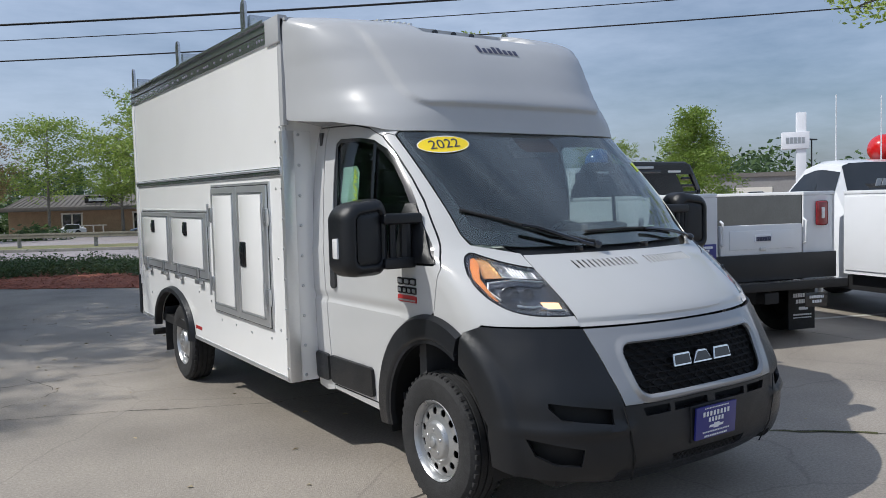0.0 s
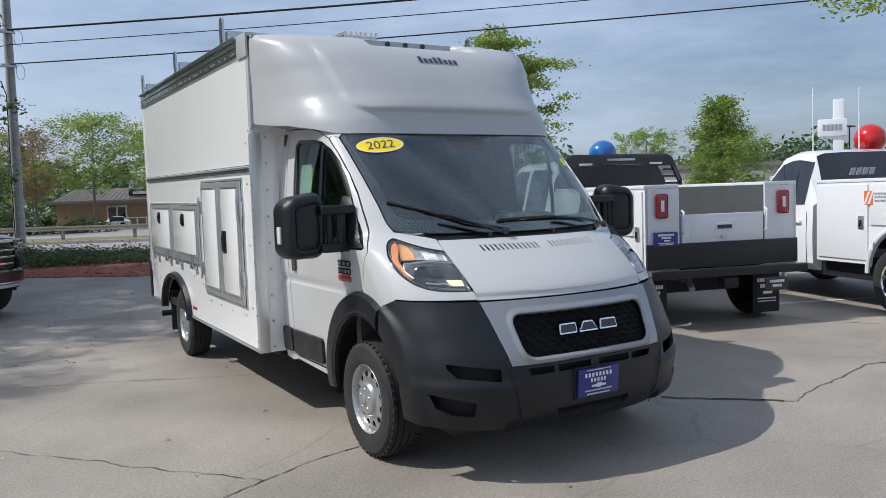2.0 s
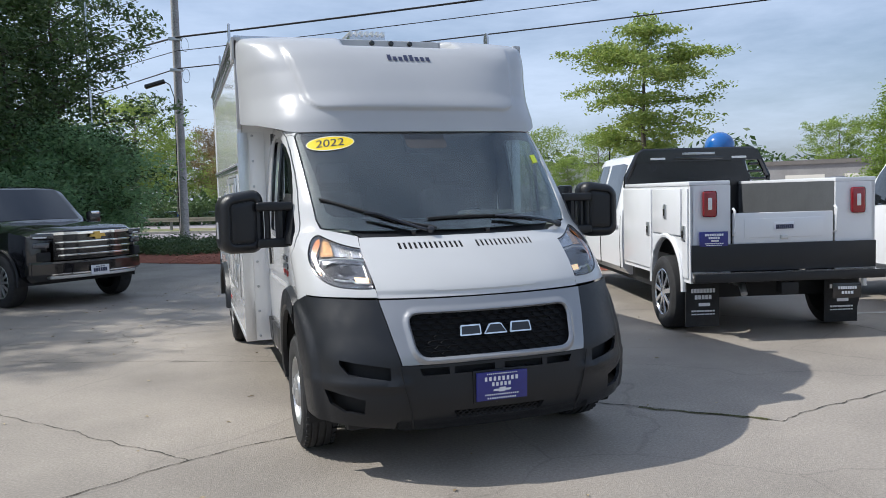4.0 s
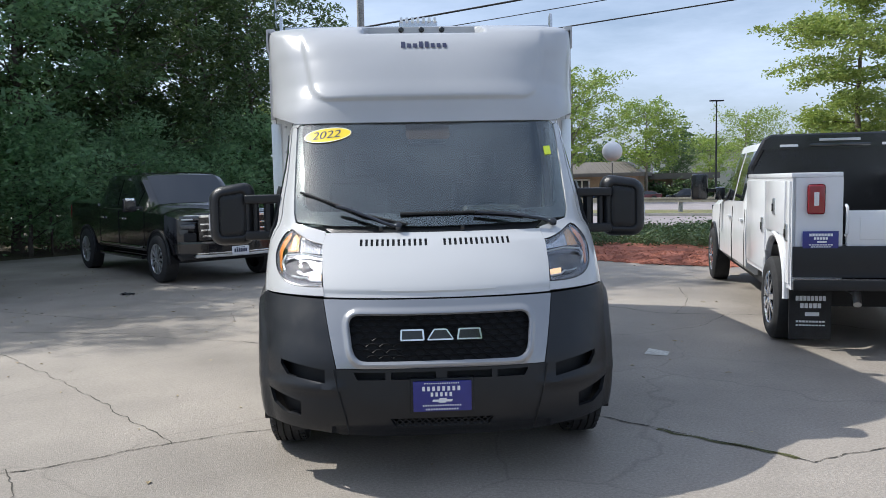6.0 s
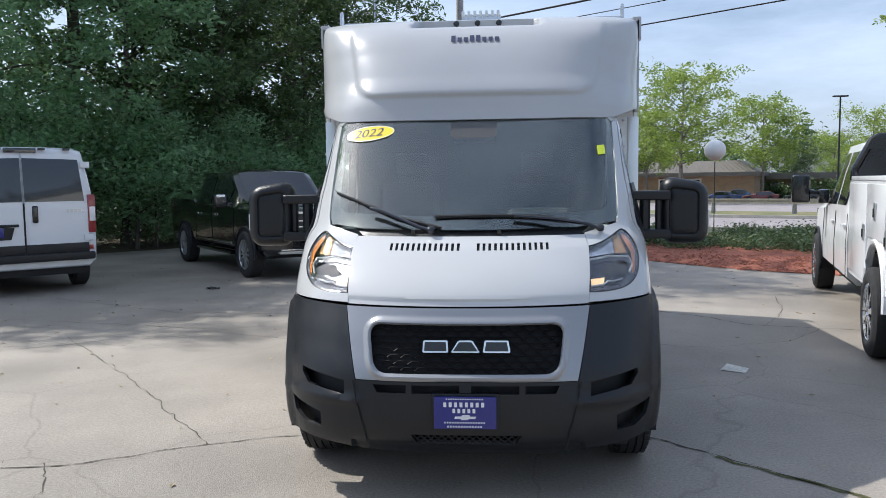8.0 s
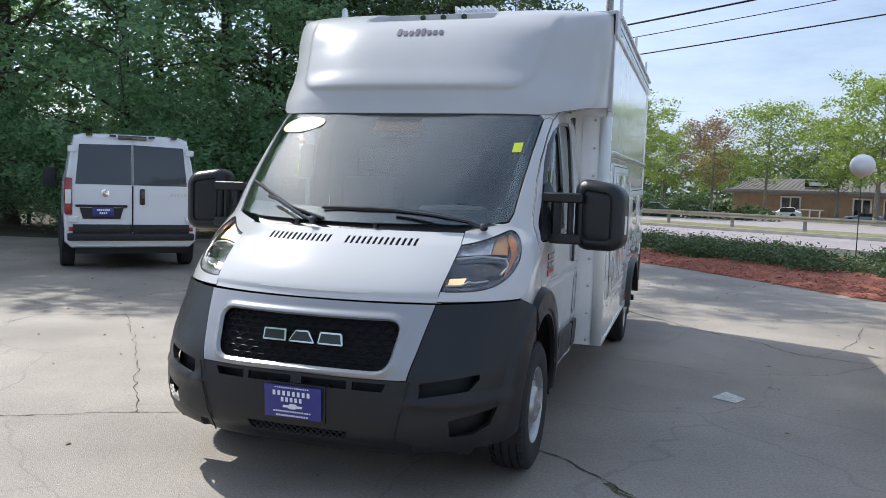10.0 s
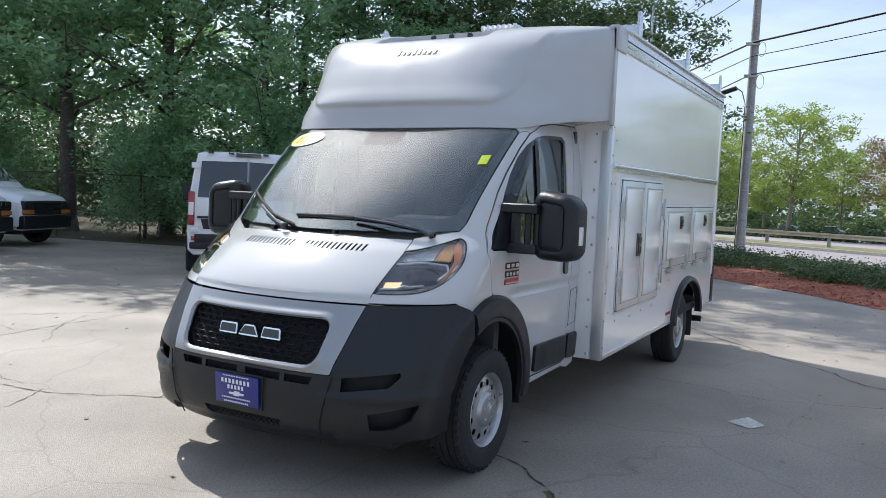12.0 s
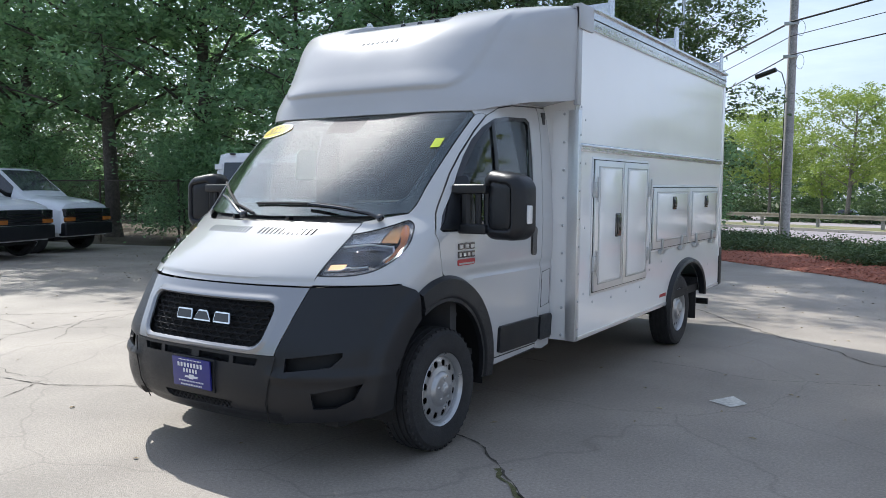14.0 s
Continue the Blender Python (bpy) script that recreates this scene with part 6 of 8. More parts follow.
    part("emblem", moved(prism([(-0.14, -0.02), (-0.05, -0.02), (-0.04, -0.055), (0.05, -0.055), (0.06, -0.02), (0.14, -0.02), (0.12, 0.025), (0.05, 0.025), (0.04, 0.06), (-0.05, 0.06), (-0.06, 0.025), (-0.12, 0.025)], 0.02, 0.004), Matrix.Translation((0, -1.055, 1.095))), material("gold_emblem", (0.6, 0.42, 0.12), 0.3, metal=0.8), gr, "gold cross-shaped emblem")
    bp = part("front_bumper", swept_bar(0.96, -1.04, -0.75, 0.50, 0.72, 0.03), BLACKPAINT if paint is BLACKPAINT else CHROME, t, "front bumper")
    part("skid_plate", swept_bar(0.74, -1.055, -0.95, 0.455, 0.50, 0.012), STEEL, bp, "satin silver skid plate")
    part("bumper_strip", swept_bar(0.72, -1.062, -1.02, 0.515, 0.535, 0.004), CHROME, bp)
    part("front_plate", block(-0.155, 0.155, -1.075, -1.062, 0.475, 0.625, 0.004), PRINT, bp, "number plate with plain bars")
    text_bars(bp, Matrix.Translation((0, -1.077, 0.55)), ((0, 0.0, 0.24, 0.06, 6), (0, 0.05, 0.16, 0.012, 4)), INK)
    for sd in (1, -1):
        hl = part("headlamp", moved(block(-0.16, 0.16, -0.03, 0.10, -0.035, 0.04, 0.015, 3), Matrix.Translation((sd * 0.80, -0.86, 1.115)) @ Matrix.Rotation(radians(30 * sd), 4, "Z")), SMOKE, t, "slim smoked headlamp")
        part("lamp_lens", moved(block(-0.13, 0.06, -0.036, 0.0, -0.012, 0.012, 0.005), Matrix.Translation((sd * 0.80, -0.86, 1.10)) @ Matrix.Rotation(radians(30 * sd), 4, "Z")), LAMPWHITE, hl)
        part("lower_lamp", moved(block(-0.13, 0.10, -0.03, 0.08, -0.045, 0.045, 0.02, 3), Matrix.Translation((sd * 0.81, -0.855, 0.98)) @ Matrix.Rotation(radians(32 * sd), 4, "Z")), SMOKE, hl)
        part("air_slot", moved(block(-0.10, 0.10, -0.03, 0.05, -0.07, 0.07, 0.02, 3), Matrix.Translation((sd * 0.80, -0.86, 0.80)) @ Matrix.Rotation(radians(30 * sd), 4, "Z")), DARK, bp)
    wheel_wells(t, (0.0, wb) if not bed else (0.0,), 0.995, 0.47)
    wheel_set(t, [(sd * 1.05, y, sd) for y in (0.0, wb) for sd in (1, -1)], 0.41, 0.26, rim, 9 if bed else 12)
    part("underbody", block(-0.85, 0.85, -0.6, wb + (0.25 if bed else 0.9), 0.36, 0.55), DARK, t)
    return t, rings


def heading(x, y, hx, hy):
    return Matrix.Translation((x, y, 0)) @ Matrix.Rotation(math.atan2(hx, -hy), 4, "Z")


black, _ = pickup("pickup_truck", "glossy black crew-cab pickup with chrome grille bars, parked in shade", heading(-3.61, 9.41, 0.62, -0.784), BLACKPAINT, 3.75, True, False, STEEL)
for sd in (1, -1):
    part("chrome_strip", block(min(sd * 1.0, sd * 1.018), max(sd * 1.0, sd * 1.018), 0.7, 2.95, 0.56, 0.60, 0.004), CHROME, black)
    part("tail_lamp", block(min(sd * 0.86, sd * 0.99), max(sd * 0.86, sd * 0.99), 4.78, 4.86, 1.0, 1.32, 0.02), RED, black)


def prism_at(points, y, depth):
    return moved(prism(points, depth), Matrix.Translation((0, y, 0)))


MESHDARK = material("dark_mesh_screen", (0.012, 0.013, 0.016), 0.25, spec=0.6, grain=0.3, size=80, blotch=0.3, bsize=3)
# inner bed walls, a darker grey than the outer sides
BOARD = material("dark_grey_bed_wall", (0.085, 0.09, 0.095), 0.55, grain=0.08, size=60, blotch=0.08, bsize=3)


def service_truck(label, m, wb, crew, rear_y, tall_rack):
    t, rings = pickup("service_truck", label, m, VANWHITE, wb, crew, True, CHROME)
    y0, y1 = (3.12 if crew else 2.12), rear_y
    W, zt, zb = 0.985, 1.60, 0.58
    ya = wb  # axle
    for sd in (1, -1):
        inner = 0.56
        S = (lambda y, z: Vector((W, y, z))) if sd > 0 else (lambda y, z: Vector((-W, -y, z)))
        out = [(y0, zb), (ya - 0.50, zb)] + arch(ya, 0.50, 0.50, 0.52, 175, 5, 14) + [(ya + 0.50, zb), (y1, zb), (y1, zt), (y0, zt)]
        side = part("body_side", sheet(S, out if sd > 0 else [(-y, z) for y, z in out], (), 0.06, 0.03), VANWHITE, t, "white compartment side", angle=30)
        part("compartment_top", block(min(sd * inner, sd * (W + 0.01)), max(sd * inner, sd * (W + 0.01)), y0, y1, zt, zt + 0.045, 0.012), VANWHITE, t, "white compartment lid")
        part("compartment_inner", block(min(sd * inner, sd * (inner + 0.02)), max(sd * inner, sd * (inner + 0.02)), y0, y1 - 0.03, 0.75, zt + 0.01), BOARD, t, "dark grey inner wall of the bed")
        part("compartment_end", block(min(sd * inner, sd * (W - 0.004)), max(sd * inner, sd * (W - 0.004)), y1 - 0.02, y1, zb + 0.02, zt), VANWHITE, t)
        part("compartment_front", block(min(sd * inner, sd * (W - 0.004)), max(sd * inner, sd * (W - 0.004)), y0, y0 + 0.02, zb + 0.02, zt), VANWHITE, t)
        for a, b, z0, z1 in ((y0 + 0.03, ya - 0.52, zb + 0.05, zt - 0.03), (ya - 0.48, ya + 0.48, 1.07, zt - 0.03), (ya + 0.54, y1 - 0.04, zb + 0.05, zt - 0.03)):
            dr = part("compartment_door", block(min(sd * W, sd * (W + 0.018)), max(sd * W, sd * (W + 0.018)), a, b, z0, z1, 0.006), VANWHITE, t, "white flush compartment door")
            yl = (a + b) / 2 if b - a > 0.9 and z0 > 1 else b - 0.10
            lt = part("latch", block(min(sd * (W + 0.016), sd * (W + 0.034)), max(sd * (W + 0.016), sd * (W + 0.034)), yl - 0.045, yl + 0.045, (z0 + z1) / 2 - 0.08, (z0 + z1) / 2 + 0.08, 0.012), STEEL, dr, "steel paddle latch")
            part("paddle", block(min(sd * (W + 0.03), sd * (W + 0.042)), max(sd * (W + 0.03), sd * (W + 0.042)), yl - 0.022, yl + 0.022, (z0 + z1) / 2 - 0.05, (z0 + z1) / 2 + 0.03, 0.008), GLOSSBLACK, lt)
        fl = [(ya + 0.53 * math.cos(a), 0.50 + 0.55 * math.sin(a)) for a in np.linspace(-0.05, math.pi + 0.05, 18)]
        part("arch_flare", tube([(sd * (W + 0.006), y, z) for y, z in fl], 0.03, 7), VANWHITE, t, "white arch trim")
        lamp = part("tail_lamp", moved(block(-0.075, 0.075, -0.01, 0.03, -0.135, 0.135, 0.03, 3), Matrix.Translation((sd * 0.79, y1 + 0.012, 1.405))), RED, t, "red rectangular tail lamp")
        part("reverse_lens", block(sd * 0.79 - 0.022, sd * 0.79 + 0.022, y1 + 0.03, y1 + 0.045, 1.345, 1.47, 0.006), LAMPWHITE, lamp)
        part("grab_rail", tube([(sd * 0.54, y1 + 0.02, 1.08), (sd * 0.54, y1 + 0.06, 1.10), (sd * 0.54, y1 + 0.06, 1.33), (sd * 0.54, y1 + 0.02, 1.35)], 0.014, 8), VANWHITE, t, "white grab rail")
        flap = part("mud_flap", block(min(sd * 0.58, sd * 0.95), max(sd * 0.58, sd * 0.95), ya + 0.47, ya + 0.485, 0.08, 0.62, 0.004), RUBBER, t, "black mud flap with pale bars")
        text_bars(flap, Matrix.Translation((sd * 0.765, ya + 0.490, 0.37)), ((0, 0.10, 0.27, 0.045, 8), (0, 0.03, 0.19, 0.045, 5), (0, -0.05, 0.16, 0.035, 1), (0, -0.12, 0.26, 0.018, 9), (0, -0.155, 0.26, 0.012, 9)), PRINT)
    part("bed_floor", block(-0.56, 0.56, y0, y1, 0.74, 0.78), PLASTIC, t)
    tg = part("tailgate", block(-0.53, 0.53, y1 - 0.04, y1 + 0.012, 0.98, 1.30, 0.01), VANWHITE, t, "white tailgate")
    part("gate_recess", block(-0.42, 0.42, y1 + 0.01, y1 + 0.02, 1.04, 1.24, 0.004), VANWHITE, tg)
    part("gate_badge", block(-0.11, 0.11, y1 + 0.018, y1 + 0.03, 1.12, 1.20, 0.01), PRINT, tg, "pale maker's badge as plain bars")
    text_bars(tg, Matrix.Translation((0, y1 + 0.033, 1.15)), ((0, 0.0, 0.19, 0.045, 9),), INK)
    part("gate_latch", block(-0.04, 0.04, y1 + 0.018, y1 + 0.034, 1.02, 1.06, 0.008), STEEL, tg)
    bumper = part("rear_bumper", block(-0.98, 0.98, y1 + 0.02, y1 + 0.17, 0.64, 0.69, 0.006), GALV, t, "dark steel step bumper")
    part("bumper_face", block(-0.98, 0.98, y1 + 0.012, y1 + 0.035, 0.70, 0.98, 0.004), PLASTIC, bumper)
    part("bumper_edge", block(-1.0, 1.0, y1 + 0.14, y1 + 0.18, 0.60, 0.69, 0.006), PLASTIC, bumper)
    part("hitch", block(-0.09, 0.09, y1 + 0.02, y1 + 0.16, 0.46, 0.58, 0.01), DARK, bumper)
    part("exhaust", tube([(0.42, y1 - 0.35, 0.56), (0.42, y1 - 0.05, 0.55), (0.44, y1 + 0.06, 0.46)], 0.035, 10), STEEL, t, "steel exhaust tail pipe")
    plate = part("dealer_plate", moved(block(-0.15, 0.15, -0.005, 0.005, -0.078, 0.078, 0.003), Matrix.Translation((0.75, y1 + 0.03, 1.04))), NAVY, t, "navy dealer plate with white bars")
    text_bars(plate, Matrix.Translation((0.75, y1 + 0.037, 1.04)), ((0, 0.045, 0.2, 0.024, 8), (0, 0.013, 0.12, 0.022, 5), (0, -0.018, 0.10, 0.016, 1), (0, -0.045, 0.2, 0.009, 9), (0, -0.063, 0.17, 0.008, 8)), PRINT)
    hang = part("hanging_plate", moved(block(-0.15, 0.15, -0.005, 0.005, -0.078, 0.078, 0.003), Matrix.Translation((-0.62, y1 + 0.12, 0.47))), GLOSSBLACK, bumper, "dealer plate hanging below the bumper")
    text_bars(hang, Matrix.Translation((-0.62, y1 + 0.127, 0.47)), ((0, 0.03, 0.2, 0.03, 8), (0, -0.02, 0.13, 0.03, 4)), PRINT)
    if tall_rack:
        yr = y0 + 0.06
        rk = part("headache_rack", tube([(-0.97, yr, 1.60), (-0.96, yr, 1.72), (-0.80, yr, 2.04), (-0.74, yr, 2.07), (0.74, yr, 2.07), (0.80, yr, 2.04), (0.96, yr, 1.72), (0.97, yr, 1.60)], 0.040, 8), GLOSSBLACK, t, "black cab guard rack with sloped ends")
        part("rack_brow", prism_at([(-0.86, 1.93), (0.86, 1.93), (0.79, 2.06), (-0.79, 2.06)], yr - 0.02, 0.06), GLOSSBLACK, rk)
        part("rack_screen", prism_at([(-0.72, 0.80), (0.93, 0.80), (0.94, 1.72), (0.87, 1.94), (-0.60, 1.94), (-0.72, 1.72)], yr - 0.01, 0.02), MESHDARK, rk, "dark mesh screen over the cab window")
        part("rack_lamp", block(-0.33, 0.33, yr + 0.04, yr + 0.06, 1.95, 1.99, 0.008), DARKGLASS, rk)
        part("rack_bar", block(-0.22, 0.22, yr + 0.04, yr + 0.055, 2.015, 2.045, 0.004), STEEL, rk, "pale name bar")
        for x in (-0.55, 0.55):
            part("rack_light", block(x - 0.10, x + 0.10, yr + 0.04, yr + 0.055, 1.955, 1.985, 0.006), LAMPWHITE, rk, "small clear light")
        for z in (1.66, 1.76, 1.86):
            part("rack_slat", block(-0.93 + (z - 1.66) * 0.5, -0.70, yr - 0.015, yr + 0.015, z, z + 0.035, 0.006), GLOSSBLACK, rk)
    return t


KO = heading(5.77, 7.06, 0.265, 0.964)
service_truck("white crew-cab service truck with black cab rack", KO, 4.85, True, 5.58, True)
t2 = service_truck("white service truck with regular cab beside another", heading(8.27, 3.88, 0.29, 0.957), 3.55, False, 4.7, False)
mark = part("orange_mark", block(1.004, 1.008, 2.98, 3.12, 1.32, 1.49), material("orange_print", (0.75, 0.18, 0.04), 0.4, grain=0.05), t2, "orange square mark with white strokes", smooth=False)
for k in range(2):
    part("white_stroke", moved(prism([(-0.05, -0.075), (-0.02, -0.075), (0.05, 0.075), (0.02, 0.075)], 0.002), Matrix.Translation((1.011, 3.03 + k * 0.06, 1.405)) @ Matrix.Rotation(radians(90), 4, "Z")), PRINT, mark, smooth=False)
for z, n in ((1.455, 6), (1.415, 7), (1.37, 5)):
    for k in range(n):
        part("grey_bar", block(1.004, 1.007, 3.15 + k * 0.045, 3.15 + k * 0.045 + 0.03, z - 0.012, z + 0.012), STEEL, t2, smooth=False)
part("roof_lamp", block(-0.17, 0.17, 1.75, 1.80, 2.0, 2.04, 0.008), RED, t2)
for x in (0.62, -0.15):
    part("aerial", tube([(x, 1.6, 2.0), (x, 1.6, 2.95)], 0.008, 6), PRINT, t2, "thin white aerial")
text_bars(t2, Matrix.Translation((0.2, 2.045, 1.75)) @ Matrix.Rotation(radians(-20), 4, "X"), ((0, 0, 0.42, 0.10, 4),), PRINT)


# panel van seen from behind
def panel_van(m):
    t = thing("panel_van", "white low-roof panel van with black rear windows, parked in shade", "van", m)
    wb, end = 3.45, 4.42
    secs = [(-0.95, 0.40, 0.92, 0.80, 0.94, 1.0, 0.75), (-0.80, 0.35, 1.0, 1.05, 1.0, 1.15, 0.80), (-0.35, 0.35, 1.02, 1.25, 1.02, 1.42, 0.86), (0.55, 0.35, 1.02, 1.40, 1.02, 2.12, 0.84), (0.80, 0.35, 1.02, 1.42, 1.02, 2.24, 0.86),
            (end - 0.10, 0.38, 1.02, 1.42, 1.01, 2.25, 0.88), (end - 0.02, 0.40, 1.01, 1.42, 1.0, 2.22, 0.87), (end, 0.42, 0.99, 1.42, 0.98, 2.19, 0.84)]
    rings = [ring(*r) for r in interp_sections(secs, 0.15)]
    rings = [[(x, y - 0.11 * max(0.0, z - 1.35) * smooth01((y - end + 0.5) / 0.5), z) for x, y, z in g] for g in rings]
    part("body", loft(rings), VANWHITE, t, angle=30)
    part("windscreen", skin_panel(rings, find(rings, -0.25), find(rings, 0.5), 5, 11, 0.006), DARKGLASS, t)
    for j0, j1 in ((3, 5), (11, 13)):
        part("side_window", skin_panel(rings, find(rings, 0.45), find(rings, 1.1), j0, j1, 0.006), DARKGLASS, t)
    for sd in (1, -1):
        door = part("rear_door", sheet(lambda x, z: Vector((-x, end + 0.025 - 0.10 * max(0.0, z - 1.35), z)),
                                       [(-sd * x, z) for x, z in ([(0.012, 0.62), (0.90, 0.62), (0.92, 1.3), (0.84, 2.14), (0.012, 2.16)][:: sd])], (), 0.06, 0.02), VANWHITE, t, "white rear door with a dark window")
        part("door_window", sheet(lambda x, z: Vector((-x, end + 0.032 - 0.10 * max(0.0, z - 1.35), z)), [(-sd * x, z) for x, z in ([(0.016, 1.42), (0.86, 1.42), (0.80, 2.06), (0.016, 2.08)][:: sd])], (), 0.08, 0.006), DARKGLASS, door)
        part("door_base", block(min(sd * 0.014, sd * 0.90), max(sd * 0.014, sd * 0.90), end + 0.02, end + 0.04, 0.62, 0.77, 0.006), PLASTIC, door)
        lamp = part("tail_lamp", moved(block(-0.06, 0.06, -0.05, 0.05, -0.30, 0.30, 0.03, 2), Matrix.Translation((sd * 0.96, end + 0.0, 1.22))), RED, t, "tall red and white tail lamp")
        part("white_section", block(sd * 0.965 - 0.045, sd * 0.965 + 0.045, end - 0.03, end + 0.054, 1.10, 1.33, 0.012), LAMPWHITE, lamp)
        for z in (0.85, 1.98):
            part("hinge", block(sd * 0.90 - 0.07, sd * 0.90 + 0.07, end - 0.02, end + 0.06 - 0.1 * max(0, z - 1.35), z - 0.05, z + 0.05, 0.015), VANWHITE, door)
        part("side_moulding", block(min(sd * 1.0, sd * 1.045), max(sd * 1.0, sd * 1.045), 0.7, end - 0.1, 0.50, 0.72, 0.015), PLASTIC, t)
        mir = part("wing_mirror", moved(block(-0.12, 0.12, -0.06, 0.07, -0.20, 0.20, 0.04, 3), Matrix.Translation((sd * 1.25, 0.35, 1.50))), PLASTIC, t)
        part("arm", block(min(sd * 0.95, sd * 1.2), max(sd * 0.95, sd * 1.2), 0.30, 0.36, 1.42, 1.5, 0.01), PLASTIC, mir)
        part("reflector", block(sd * 0.93 - 0.03, sd * 0.93 + 0.03, end + 0.03, end + 0.05, 0.66, 0.73, 0.005), RED, t)
    part("door_split", block(-0.012, 0.012, end + 0.0, end + 0.034, 0.64, 1.40), SEAM, t)
    part("handle", block(-0.19, -0.11, end + 0.02, end + 0.05, 1.10, 1.36, 0.02), GLOSSBLACK, t)
    part("emblem", moved(lathe([(0.07, 0.0), (0.065, 0.012), (0.0, 0.016)], 20, "y"), Matrix.Translation((0.42, end + 0.025, 1.28))), CHROME, t)
    pr = part("plate_recess", moved(prism([(0.19, 0.86), (0.75, 0.86), (0.80, 1.04), (0.14, 1.04)], 0.02, 0.004), Matrix.Translation((0, end + 0.022, 0))), PLASTIC, t)
    part("handle_bar", block(0.08, 0.86, end + 0.02, end + 0.06, 1.05, 1.09, 0.01), PLASTIC, pr)
    pl = part("rear_plate", block(0.29, 0.61, end + 0.045, end + 0.055, 0.90, 1.05, 0.004), NAVY, pr, "navy dealer plate")
    text_bars(pl, Matrix.Translation((0.45, end + 0.058, 0.975)), ((0, 0.03, 0.2, 0.03, 7), (0, -0.02, 0.12, 0.03, 4)), PRINT)
    text_bars(t, Matrix.Translation((-0.72, end + 0.026, 1.27)), ((0, 0, 0.28, 0.05, 5),), STEEL)
    part("brake_lamp", block(-0.22, 0.22, end - 0.09, end - 0.02, 2.16, 2.23, 0.01), DARKGLASS, t)
    for x in (-0.65, -0.30, 0.30, 0.65):
        part("roof_clip", block(x - 0.05, x + 0.05, end - 0.10, end - 0.03, 2.20, 2.235, 0.01), GLOSSBLACK, t)
    bp = part("rear_bumper", moved(block(-0.98, 0.98, -0.12, 0.09, -0.06, 0.06, 0.03, 3), Matrix.Translation((0, end, 0.565))), PLASTIC, t, "black rear bumper")
    part("underbody", block(-0.85, 0.85, -0.5, end - 0.1, 0.28, 0.45), DARK, t)
    wheel_wells(t, (0.0, wb), 1.03, 0.44)
    wheel_set(t, [(sd * 1.08, y, sd) for y in (0.0, wb) for sd in (1, -1)], 0.36, 0.23, WHEEL, 10)
    return t


panel_van(heading(-10.10, 9.75, -0.69, 0.72) @ Matrix.Scale(1.0, 4))


# glass paled in its colour, in place of the light and trees it reflects
PALEGLASS = material("pale_van_glass", (0.07, 0.085, 0.085), 0.06, spec=0.9, coat=0.6, blotch=0.2, bsize=1.5)


